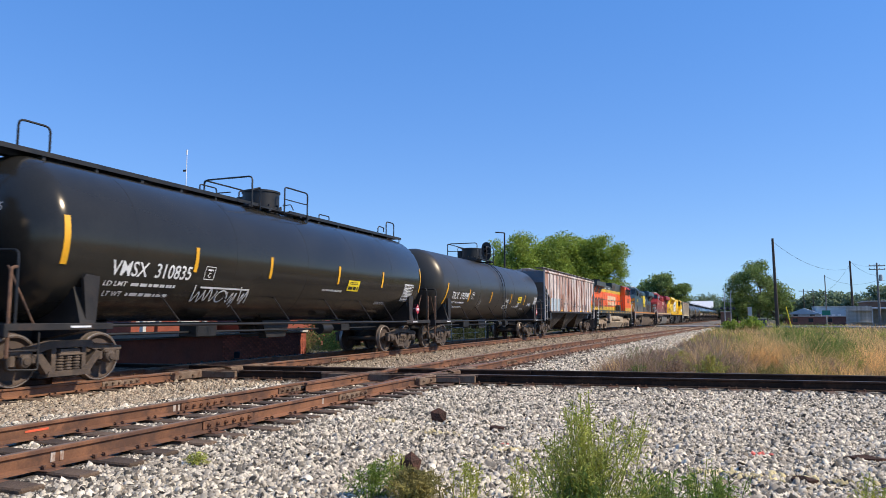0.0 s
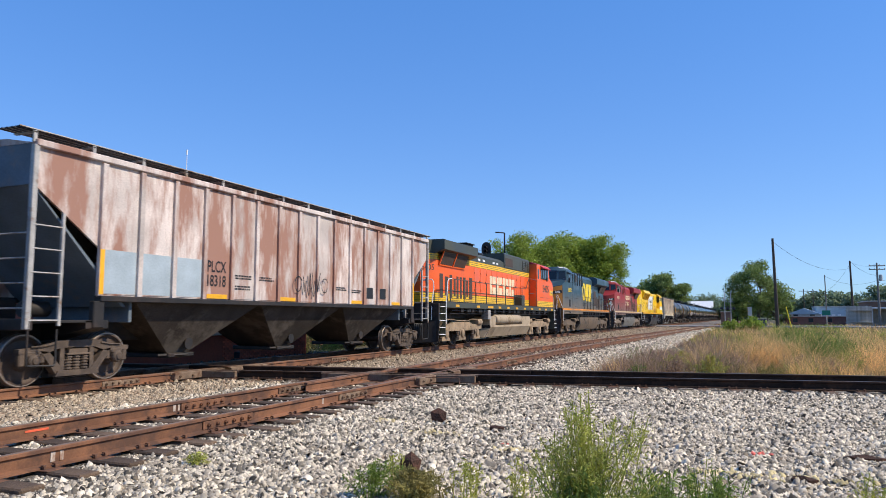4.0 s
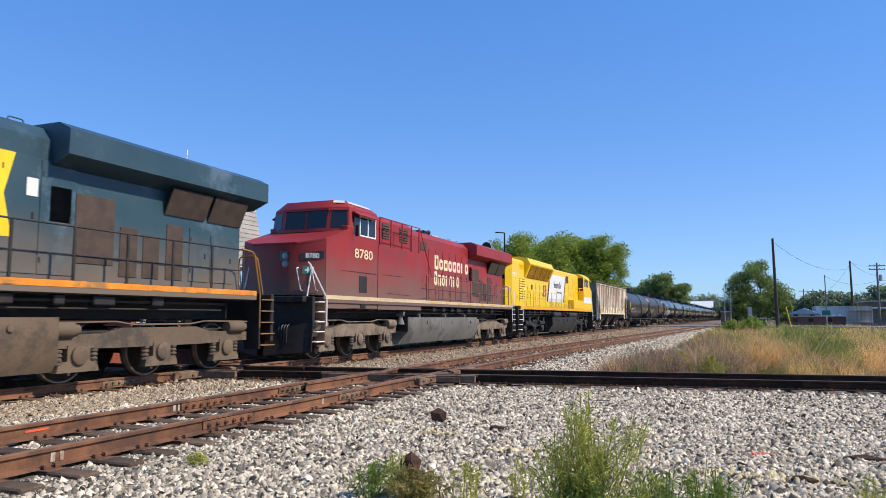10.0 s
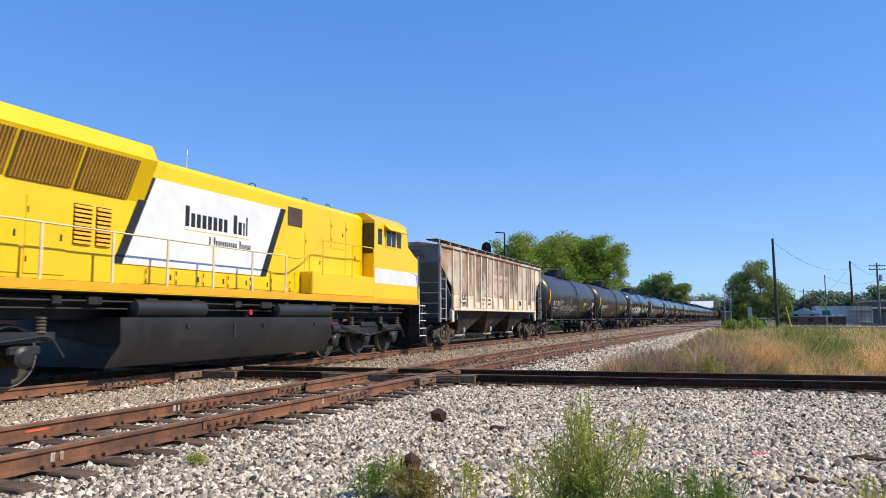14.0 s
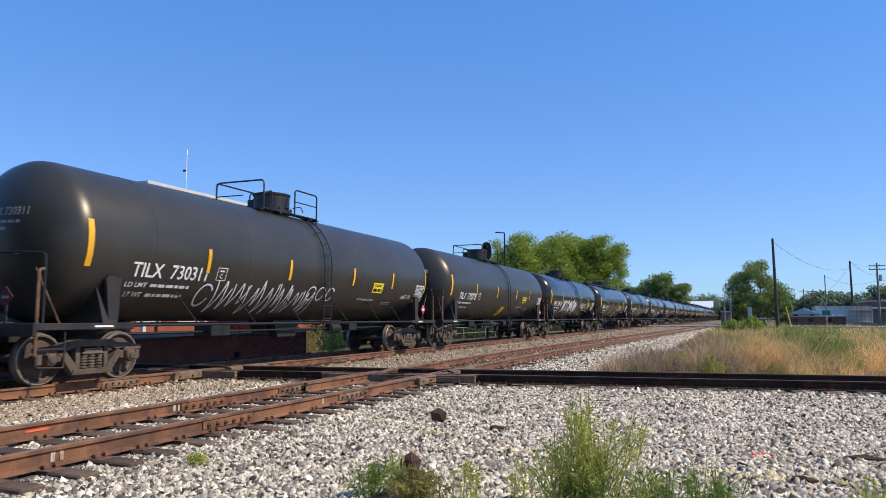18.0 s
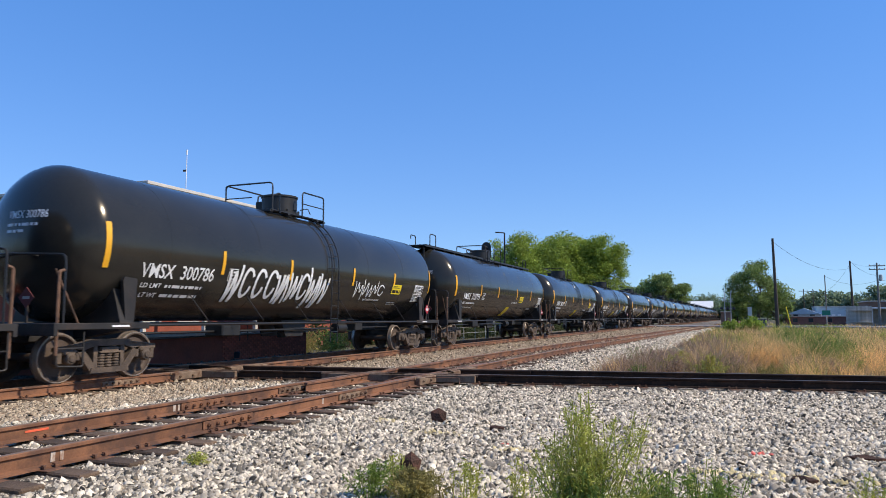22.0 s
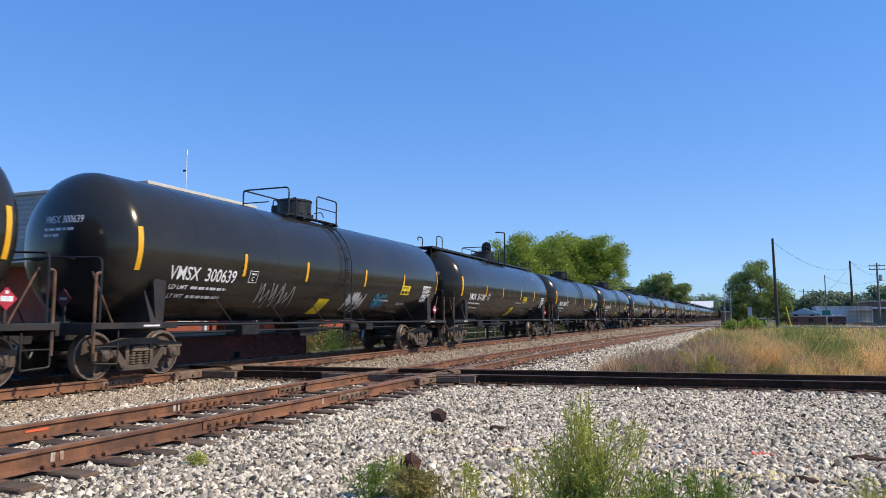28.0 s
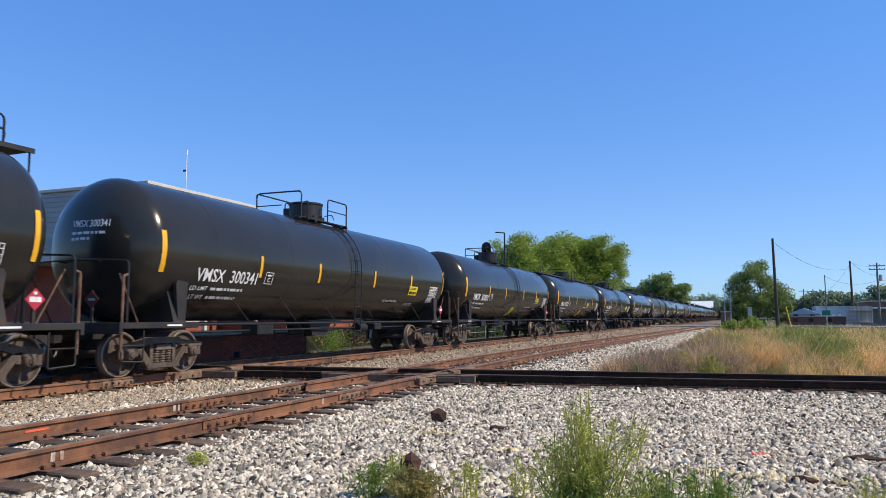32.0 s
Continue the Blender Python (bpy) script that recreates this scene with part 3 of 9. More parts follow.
def depot():
    """Brick building with a sloping band of lap siding under a flat roof."""
    t = thing("brick_building", "red brick building with a grey lap-sided mansard and pale fascia", "building")
    x0, x1, y0, y1, z1, z2 = -24.0, -52.0, 24.05, 32.85, 4.0, 7.36
    part("wall", Form().box(x1, x0 - 2.9, y0 + 2.2, y1 - 0.3, -0.5, z1 - 0.15, 0.01), BRICK_M, t)
    n = 13
    h = (z2 - z1) / n
    for k in range(n):
        a, b = z1 + k * h, z1 + (k + 1) * h
        i0, i1 = 0.75 * k / n, 0.75 * (k + 1) / n
        f = Form().prism([(x0 - i0 + 0.03, a), (x0 - i0 - 0.25, a), (x0 - i1 - 0.25, b), (x0 - i1, b)], y0 + i0 - 0.02, y1, "y")
        part("siding_board", f, SIDING, t)
        f = Form().prism([(y0 + i0 - 0.03, a), (y0 + i0 + 0.25, a), (y0 + i1 + 0.25, b), (y0 + i1, b)], x1, x0 - i0 - 0.02, "x")
        part("siding_board", f, SIDING, t)
    part("fascia", Form().box(x1, x0 - 0.62, y0 + 0.62, y1, z2, z2 + 0.16, 0.02), FASCIA, t)
    part("roof", Form().box(x1, x0 - 0.8, y0 + 0.8, y1 - 0.1, z2 + 0.1, z2 + 0.2, 0.02), FASCIA, t)
    part("soffit", Form().box(x1, x0 + 0.02, y0 - 0.02, y1, z1 - 0.14, z1 - 0.004, 0.01), FASCIA, t)
    for y in (26.6, 29.4):
        w = part("window", Form().box(x0 - 2.96, x0 - 2.87, y, y + 1.5, 1.0, 2.4, 0.01), DARKW, t)
        part("sill", Form().box(x0 - 2.9, x0 - 2.84, y - 0.08, y + 1.58, 0.92, 1.0, 0.01), FASCIA, w)
        part("lintel", Form().box(x0 - 2.9, x0 - 2.84, y - 0.08, y + 1.58, 2.4, 2.48, 0.01), FASCIA, w)
    for y in (y0 + 0.3, y0 + 4.3, y1 - 0.4):
        part("porch_post", Form().box(x0 - 0.35, x0 - 0.15, y - 0.1, y + 0.1, -0.5, z1 - 0.15, 0.01), FASCIA, t)
    # low wing
    part("wing_wall", Form().box(-40, -22.5, y1 + 0.02, 47, -0.5, 2.9, 0.01), BRICK_M, t)
    part("wing_roof", Form().box(-40.3, -22.2, y1 + 0.02, 47.3, 2.9, 3.05, 0.02), FASCIA, t)
    for y in (34, 37.5, 41, 44.5):
        part("window", Form().box(-22.53, -22.47, y, y + 1.3, 0.9, 2.2, 0.01), DARKW, t)
    return t


depot()


def dock_wall():
    t = thing("brick_wall", "low red brick wall with a pale concrete coping", "wall")
    part("wall", Form().box(-16.1, -15.8, 2.0, 24.5, -0.55, 0.6, 0.006), BRICK_M, t)
    part("coping", Form().box(-16.16, -15.74, 1.95, 24.55, 0.602, 0.72, 0.015), CONCRETE, t)
    part("footing_vent", Form().box(-15.8, -15.785, 20.0, 20.3, -0.2, 0.02, 0.004), DARKW, t)
    # courses that the sun picks out, joints recessed between them
    rng = random.Random(5)
    f = Form().box(-0.008, 0.008, -0.105, 0.105, -0.034, 0.034, 0.003)
    me = f.mesh("brick", mat("brick_face", (0.32, 0.08, 0.045), 0.85, 0, 0.25, 5, 60, 0.3, 0.004, objrand=0.3))
    n = 0
    for r in range(11):
        for k in range(22):
            y = 19.5 + k * 0.225 + (0.11 if r % 2 else 0)
            o = part("brick", me, BRICK_M, t)
            o.location = (-15.797, y, -0.25 + r * 0.077)
            n += 1
    return t


dock_wall()


def antenna():
    t = thing("roof_antenna", "slim white antenna mast on the flat roof", "antenna")
    part("mast", Form().cyl((-27.0, 29.75, 7.4), (-27.0, 29.75, 10.1), 0.02, 8), WHITE, t)
    part("whip", Form().cyl((-27.0, 29.75, 10.0), (-27.0, 29.75, 10.3), 0.04, 8), WHITE, t)
    part("bracket", Form().box(-27.2, -27.0, 29.7, 29.8, 9.1, 9.2, 0.01), STEEL_DARK, t)
    return t


antenna()


def fence(y0, y1, x):
    t = thing("chain_fence", "low grey wire fence on thin posts", "fence")
    y = y0
    while y <= y1:
        part("post", Form().cyl((x, y, -0.5), (x, y, 0.95), 0.03, 6), GALVW, t)
        y += 2.4
    for z in (0.1, 0.5, 0.9):
        part("rail", Form().cyl((x, y0, z), (x, y1, z), 0.018, 5), GALVW, t)
    return t


fence(39.5, 66, -17.2)


def rail_signal():
    t = thing("rail_signal", "black oval-backed railway signal on a slim mast", "signal")
    x, y = -16.3, 49.3
    part("mast", Form().cyl((x, y, -0.4), (x, y, 6.5), 0.08, 10), STEEL_DARK, t)
    f = Form()
    o = [(x + 0.36 * math.cos(k * math.pi / 10), 6.05 + 0.40 * math.sin(k * math.pi / 10) + (0.28 if k <= 10 else -0.28)) for k in range(20)]
    f.prism(o, y - 0.22, y - 0.17, "y")
    part("backplate", f, BLACK, t)
    for z in (5.78, 6.05, 6.32):
        h = part("lamp_hood", Form().lathe([(y - 0.24, 0.12), (y - 0.5, 0.12), (y - 0.5, 0.10), (y - 0.26, 0.10)], 12, (x, 0, z), "y"), BLACK, t)
        part("lens", Form().lathe([(y - 0.25, 0.01), (y - 0.25, 0.1), (y - 0.26, 0.1)], 12, (x, 0, z), "y"), DARKW, h)
    f = Form()
    for dx in (-0.62, -0.42):
        f.cyl((x + dx, y, 1.0), (x + dx, y, 6.3), 0.018, 5)
    for k in range(16):
        f.cyl((x - 0.62, y, 1.2 + 0.33 * k), (x - 0.42, y, 1.2 + 0.33 * k), 0.012, 5)
    part("ladder", f, GALVW, t)
    return t


rail_signal()


def arm_mast():
    t = thing("lamp_post", "dark slim post with a short arm at the top", "lamp post")
    part("pole", Form().tube([(-17.95, 59.2, -0.4), (-17.95, 59.2, 8.6)], 0.07, 8), STEEL_DARK, t)
    part("arm", Form().tube([(-17.95, 59.2, 8.6), (-18.45, 59.0, 8.66)], 0.05, 8), STEEL_DARK, t)
    part("lamp_head", Form().box(-18.7, -18.3, 58.85, 59.1, 8.6, 8.7, 0.02), STEEL_DARK, t)
    return t


arm_mast()

# ---- poles, wires, far buildings ----
POLE_WOOD = mat("pole_wood", (0.075, 0.058, 0.045), 0.9, 0, 0.3, 2, 30, 0.4, 0.01)
POLE_GREY = mat("pole_grey", (0.20, 0.18, 0.16), 0.9, 0, 0.25, 2, 30, 0.3, 0.01)


def utility_pole(x, y, top, r, m, label, arms=(), lean=0.0, can=False):
    t = thing("utility_pole", label, "utility pole", "utility poles beyond the field")
    part("pole", Form().lathe([(-0.6, r), (2, r), (top, r * 0.62)], 10, (0, 0, 0), "z"), m, t)
    for z in arms:
        a = part("crossarm", Form().box(-1.2, 1.2, -0.07, 0.05, z - 0.06, z + 0.06, 0.01), m, t)
        for u in (-1.1, -0.4, 0.4, 1.1):
            part("insulator", Form().lathe([(z + 0.06, 0.03), (z + 0.1, 0.06), (z + 0.2, 0.06), (z + 0.24, 0.03)], 8, (u, 0, 0), "z"), GALVW, a)
    if can:
        part("transformer", Form().lathe([(top - 3.0, 0.2), (top - 2.98, 0.25), (top - 2.0, 0.25), (top - 1.95, 0.15)], 12, (0.45, -0.1, 0), "z"), GALVW, t)
    t.matrix_basis = pose(x, y, 0, 0, lean, 12)
    return t


utility_pole(6.24, 104.6, 11.85, 0.24, POLE_WOOD, "tall dark wooden utility pole standing in the dry grass", lean=-0.8)
utility_pole(20.7, 142.7, 11.2, 0.22, POLE_WOOD, "dark wooden utility pole beside a grey fence", lean=-0.6)
utility_pole(18.3, 158.1, 9.6, 0.14, POLE_GREY, "thin grey utility pole in front of low buildings")
utility_pole(23.0, 132.9, 10.1, 0.20, POLE_GREY, "grey utility pole with crossarms and a transformer", (9.6, 9.0), can=True)
utility_pole(20.4, 224, 9.2, 0.16, POLE_WOOD, "distant wooden utility pole with crossarm", (8.6,))
utility_pole(24.0, 236, 9.6, 0.16, POLE_WOOD, "distant wooden utility pole with crossarm", (8.9,))
utility_pole(12.0, 186, 7.5, 0.12, POLE_GREY, "distant thin grey pole beside the tree")


def wires():
    t = thing("overhead_wires", "thin sagging overhead wires between the poles", "wires")
    for a, b, sag in (((6.2, 104.6, 11.3), (20.6, 142.7, 9.9), 1.6), ((20.7, 142.7, 11.0), (23.0, 132.9, 8.0), 0.5), ((20.7, 142.7, 10.9), (24.1, 133.2, 9.6), 0.4), ((18.3, 158.1, 9.4), (23.0, 132.9, 7.2), 1.1),
                      ((20.7, 142.7, 10.8), (18.0, 158.1, 6.2), 0.8), ((23.0, 132.9, 9.7), (34.0, 136, 9.8), 0.4), ((24.0, 132.9, 9.7), (35.0, 136, 9.6), 0.4), ((23.0, 132.9, 7.4), (34.0, 136, 7.0), 0.6),
                      ((23.0, 132.9, 6.9), (34.0, 136, 6.0), 0.5), ((24.0, 132.9, 9.1), (35, 136, 8.6), 0.5)):
        pts = [Vector(a).lerp(Vector(b), k / 12) - Vector((0, 0, sag * 4 * (k / 12) * (1 - k / 12))) for k in range(13)]
        part("wire", Form().tube(pts, 0.017, 4), BLACK, t)
    return t


wires()
ROOFBLUE = mat("pale_blue_roof", (0.42, 0.50, 0.54), 0.6, 0.1, 0.1, 1, 20, 0.05)
WALLGREY = mat("grey_wall", (0.46, 0.45, 0.43), 0.8, 0, 0.12, 1, 20, 0.05)
WHITEWALL = mat("white_wall", (0.72, 0.72, 0.70), 0.7, 0, 0.08, 1, 20, 0.05)
BRICKDK = mat("dark_brick", (0.27, 0.115, 0.085), 0.85, 0, 0.2, 1, 20, 0.2)
FENCEW = mat("weathered_fence", (0.36, 0.34, 0.30), 0.85, 0, 0.2, 2, 30, 0.2, objrand=0.2)
BROWNW = mat("brown_wall", (0.20, 0.12, 0.085), 0.85, 0, 0.2, 1, 20, 0.2)


def house(name, x, y, w, d, h, rise, wall, roof, label, turn=0, windows=2):
    t = thing(name, label, "building")
    part("wall", Form().box(-w / 2, w / 2, 0, d, -0.6, h, 0.02), wall, t)
    part("roof", Form().prism([(-w / 2 - 0.3, h + 0.01), (w / 2 + 0.3, h + 0.01), (0, h + rise)], -0.3, d + 0.3, "y"), roof, t)
    for k in range(windows):
        u = -w / 2 + w * (k + 0.5) / windows
        win = part("window", Form().box(u - 0.5, u + 0.5, -0.03, 0.02, 0.9, 2.0, 0.01), DARKW, t)
        part("sill", Form().box(u - 0.58, u + 0.58, -0.07, -0.03, 0.82, 0.9, 0.01), WHITEWALL, win)
    t.matrix_basis = pose(x, y, 0, 0, 0, turn)
    return t


house("house", 17.2, 190.5, 7.2, 9, 1.9, 1.5, WALLGREY, ROOFBLUE, "small grey house with a pale blue gable roof", -8)
house("warehouse", -7.6, 448, 15, 14.0, 6.6, 4.2, WHITEWALL, WHITEWALL, "white gabled warehouse beyond the train", 90, 1)
t = thing("long_building", "long pale blue-grey metal building", "building")
part("wall", Form().box(20.6, 29, 197, 206, -0.6, 3.7, 0.02), ROOFBLUE, t)
part("roof", Form().box(20.4, 29.2, 196.8, 206, 3.7, 3.95, 0.03), WALLGREY, t)
for u in (24.0, 25.2):
    part("window", Form().box(u, u + 0.7, 196.96, 197.02, 1.0, 2.0, 0.01), WHITEWALL, t)
t = thing("brick_shed", "low dark red brick building with a flat roof", "building")
part("wall", Form().box(11.6, 23.4, 168, 176, -0.6, 1.35, 0.02), BRICKDK, t)
part("roof", Form().box(11.4, 23.6, 167.7, 176, 1.35, 1.5, 0.02), FASCIA, t)
for u in (13.0, 16.0, 19.5):
    part("window", Form().box(u, u + 0.9, 167.94, 168.02, 0.2, 1.0, 0.01), DARKW, t)
t = thing("brown_building", "brown flat-roofed brick building", "building")
part("wall", Form().box(26.3, 44, 162, 174, -0.6, 4.3, 0.02), BROWNW, t)
part("roof", Form().box(26.0, 44.3, 161.7, 174, 4.3, 4.5, 0.02), WALLGREY, t)
part("window", Form().box(28.5, 30.5, 161.93, 162.02, 1.2, 2.6, 0.01), DARKW, t)
t = thing("carport", "pale beige open shed with a thin flat roof", "shed")
part("roof", Form().box(21.7, 30, 133, 139, 2.6, 2.85, 0.03), WHITEWALL, t)
part("wall", Form().box(21.9, 29.8, 138.6, 138.8, -0.6, 2.6, 0.01), FENCEW, t)
for u in (22.0, 25.5, 29.6):
    part("post", Form().box(u - 0.06, u + 0.06, 133.1, 133.22, -0.6, 2.6, 0.01), WHITEWALL, t)
t = thing("board_fence", "tall weathered grey board fence", "fence")
f = Form().box(-0.14, 0.14, -0.012, 0.012, -0.6, 2.95, 0.006)
me = f.mesh("board", FENCEW)
for k in range(13):
    o = part("board", me, FENCEW, t)
    o.location = (17.4 + k * 0.29, 126 + k * 0.11, 0.05 * math.sin(k * 2.1))
for z in (0.4, 2.2):
    part("rail", Form().box(17.3, 21.0, 126.05, 127.5, z, z + 0.08, 0.01), FENCEW, t)
GREENS = mat("green_sign", (0.02, 0.22, 0.13), 0.5, 0, 0.1, 3, 30)
t = thing("street_sign", "small green road sign on a thin post", "sign")
part("post", Form().cyl((17.3, 150, -0.5), (17.3, 150, 2.7), 0.04, 6), GALVW, t)
part("plate", Form().box(16.6, 18.0, 149.9, 149.95, 1.6, 2.5, 0.01), GREENS, t)


def crossing_gate(x, y):
    t = thing("crossing_signal", "grey railway crossing signal mast with lamps", "crossing signal", "signals at the road crossing")
    part("mast", Form().cyl((0, 0, -0.3), (0, 0, 4.6), 0.06, 8), GALVW, t)
    part("lamp_bar", Form().box(-0.5, 0.5, -0.05, 0.05, 2.55, 2.65, 0.01), GALVW, t)
    for u in (-0.45, 0.45):
        part("lamp", Form().lathe([(-0.12, 0.05), (-0.08, 0.24), (0.05, 0.24), (0.08, 0.1)], 12, (u, 0, 2.6), "y"), BLACK, t)
    f = Form()
    for a in (0.7, -0.7):
        c, s2 = math.cos(a), math.sin(a)
        q = [(-0.42, -0.06), (0.42, -0.06), (0.42, 0.06), (-0.42, 0.06)]
        f.prism([(u * c - w * s2, 3.9 + u * s2 + w * c) for u, w in q], -0.09, -0.07, "y")
    part("crossbuck", f, GALVW, t)
    part("base", Form().box(-0.3, 0.3, -0.3, 0.3, -0.45, 0.1, 0.02), CONCRETE, t)
    part("gate_arm", Form().box(-0.05, 0.05, -0.2, -0.12, 1.0, 5.2, 0.01), GALVW, t)
    t.matrix_basis = pose(x, y, 0, 0, 0, 8)
    return t


crossing_gate(-0.3, 117.5)
crossing_gate(0.6, 122.0)
t = thing("crossing_bungalow", "small brown metal signal cabinet beside the crossing", "cabinet")
part("body", Form().box(-0.9, 0.5, 118.5, 120.5, -0.4, 2.0, 0.03), BROWNW, t)
part("roof", Form().box(-1.0, 0.6, 118.4, 120.6, 2.0, 2.1, 0.03), WALLGREY, t)
part("door", Form().box(-0.6, 0.2, 118.46, 118.5, -0.2, 1.8, 0.01), BROWNW, t)
t = thing("utility_box", "dark blue-grey utility box in the grass", "cabinet")
part("body", Form().box(3.6, 5.2, 110.5, 111.6, -0.5, 0.95, 0.04), mat("box_slate", (0.06, 0.075, 0.09), 0.6, 0, 0.15, 2, 30), t)
part("lid", Form().box(3.55, 5.25, 110.45, 111.65, 0.95, 1.02, 0.02), WALLGREY, t)
t = thing("road_sign", "pale rectangular sign on two thin posts", "sign")
for u in (2.65, 3.1):
    part("post", Form().cyl((u, 104.0, -0.5), (u, 104.0, 2.6), 0.045, 6), GALVW, t)
part("plate", Form().box(2.62, 3.12, 103.9, 103.94, 1.4, 2.6, 0.01), FASCIA, t)
t = thing("pole_guard", "yellow guy wire guard leaning beside the pole", "guy guard")
part("tube", Form().cyl((7.9, 104.0, -0.4), (7.3, 104.0, 2.6), 0.07, 6), YELLOW, t)


# ---- rolling stock: shared pieces ----
SHARED = {}


def shared(key, make):
    """A mesh built once and used by many parts."""
    if key not in SHARED:
        SHARED[key] = make()
    return SHARED[key]


SPINNERS = {}        # radius -> wheelsets that turn with it


def wheelset(parent, y, r, wheel_mat=None, outer=0.0):
    """Axle with two wheels, turning about its own axle line."""
    wm = wheel_mat or WHEEL

    def axle():
        return Form().lathe([(-1.06, 0.06), (-1.06, 0.075), (-0.6, 0.085), (0.6, 0.085), (1.06, 0.075), (1.06, 0.06)], 12, axis="x").mesh("axle", wm)

    def wheel(s):
        k = r / 0.457
        prof = [(0.66, 0.09), (0.66, 0.16), (0.69, 0.2), (0.70, 0.36 * k), (0.68, 0.385 * k), (0.665, 0.405 * k), (0.665, r + 0.026), (0.684, r + 0.026), (0.70, r + 0.006), (0.80, r - 0.003),
                (0.806, r - 0.012), (0.806, r - 0.055), (0.775, r - 0.07), (0.745, 0.34 * k), (0.76, 0.19), (0.80, 0.15), (0.80, 0.09)]
        return Form().lathe([(s * a, b) for a, b in prof], 28, axis="x", cap=False).mesh("wheel", wm)

    def rim(s):
        return Form().lathe([(s * 0.702, r - 0.01), (s * 0.702, r + 0.0065), (s * 0.80, r - 0.0025), (s * 0.808, r - 0.01), (s * 0.808, r - 0.03)], 28, axis="x", cap=False).mesh("wheel_rim", WHEEL_RIM)

    ws = part("wheelset", shared(("axle", wm.name), axle), wm, parent)
    ws.matrix_parent_inverse = Matrix.Translation((0, y, r))
    for s in (-1, 1):
        part("wheel", shared(("wheel", r, s, wm.name), lambda: wheel(s)), wm, ws)
        part("wheel_rim", shared(("rim", r, s), lambda: rim(s)), WHEEL_RIM, ws, "bright worn wheel rim")
    SPINNERS.setdefault(r, []).append(ws)
    return ws


def coil(form, x, y, z0, z1, r, n=5):
    prof = []
    for i in range(n):
        a = z0 + (z1 - z0) * i / n
        h = (z1 - z0) / n
        prof += [(a, r * 0.8), (a + h * 0.25, r), (a + h * 0.6, r), (a + h * 0.85, r * 0.8)]
    form.lathe(prof, 10, (x, y, 0), "z")


CAP_BLUE = mat("bearing_cap_blue", (0.16, 0.22, 0.30), 0.5, 0.2, 0.2, 8, 60)


def freight_truck(parent, yc, cap_mat=None):
    """Three-piece freight truck: side frames, springs, bolster, bearings, wheelsets."""
    def frame_mesh(s):
        f = Form()
        a, b = s * 0.93, s * 1.07
        top = [(-1.16, 0.58), (-1.16, 0.66), (-0.8, 0.69), (-0.4, 0.79), (0.4, 0.79), (0.8, 0.69), (1.16, 0.66), (1.16, 0.58), (0.66, 0.57), (0.36, 0.66), (-0.36, 0.66), (-0.66, 0.57)]
        f.prism(top, a, b)
        for k in (-1, 1):
            f.prism([(k * 0.76, 0.62), (k * 0.58, 0.60), (k * 0.26, 0.22), (k * 0.44, 0.20)], a, b)
            f.prism([(k * 0.36, 0.7), (k * 0.27, 0.7), (k * 0.27, 0.22), (k * 0.36, 0.22)], a + s * 0.01, b - s * 0.01)
            f.box(a + s * 0.01, b - s * 0.01, k * 1.03, k * 1.15, 0.36, 0.62, 0.02)
            f.box(a + s * 0.01, b - s * 0.01, k * 0.65, k * 0.75, 0.40, 0.62, 0.02)
            f.box(a - s * 0.01, b + s * 0.01, k * 0.76, k * 1.02, 0.52, 0.62, 0.02)
            f.tube([(b + s * 0.01, k * 0.5, 0.73), (b + s * 0.02, k * 0.7, 0.70), (b + s * 0.02, k * 0.95, 0.69)], 0.015, 5)
        f.prism([(-0.46, 0.16), (0.46, 0.16), (0.42, 0.26), (-0.42, 0.26)], a - s * 0.03, b + s * 0.03)
        return f.mesh("side_frame", TRUCK)

    def spring_mesh(s):
        f = Form()
        for k in (-0.17, 0.0, 0.17):
            coil(f, s * 1.02, k, 0.26, 0.52, 0.078)
        return f.mesh("spring_group", TRUCK)

    def bolster_mesh():
        f = Form()
        f.prism([(-1.09, 0.52), (-1.09, 0.63), (-0.5, 0.72), (0.5, 0.72), (1.09, 0.63), (1.09, 0.52), (0.5, 0.42), (-0.5, 0.42)], -0.2, 0.2, "y")
        f.box(-1.11, 1.11, -0.25, 0.25, 0.52, 0.56, 0.01)
        return f.mesh("bolster", TRUCK)

    def bearing_mesh(s):
        return Form().lathe([(s * 0.99, 0.08), (s * 0.99, 0.115), (s * 1.10, 0.115), (s * 1.12, 0.10), (s * 1.13, 0.07), (s * 1.15, 0.06), (s * 1.15, 0.02)], 12, (0, 0, 0), "x").mesh("bearing_cap", TRUCK)

    def beam_mesh():
        f = Form()
        for k in (-1, 1):
            f.box(-0.9, 0.9, k * 0.36, k * 0.46, 0.33, 0.43, 0.01)
            for s in (-1, 1):
                f.prism([(k * 0.42, 0.32), (k * 0.50, 0.26), (k * 0.47, 0.6), (k * 0.42, 0.62)], s * 0.70, s * 0.80)
        return f.mesh("brake_beam", STEEL_DARK)

    for s in (-1, 1):
        o = part("side_frame", shared(("sf", s), lambda: frame_mesh(s)), TRUCK, parent)
        o.location = (0, yc, 0)
        p = part("spring_group", shared(("sp", s), lambda: spring_mesh(s)), TRUCK, parent)
        p.location = (0, yc, 0)
        for k in (-1, 1):
            c = part("bearing_cap", shared(("bc", s), lambda: bearing_mesh(s)), TRUCK, parent)
            c.location = (0, yc + k * 0.889, 0.457)
    for nm, mk in (("bolster", bolster_mesh), ("brake_beam", beam_mesh)):
        o = part(nm, shared(nm, mk), TRUCK, parent)
        o.location = (0, yc, 0)
    for k in (-1, 1):
        wheelset(parent, yc + k * 0.889, 0.457)


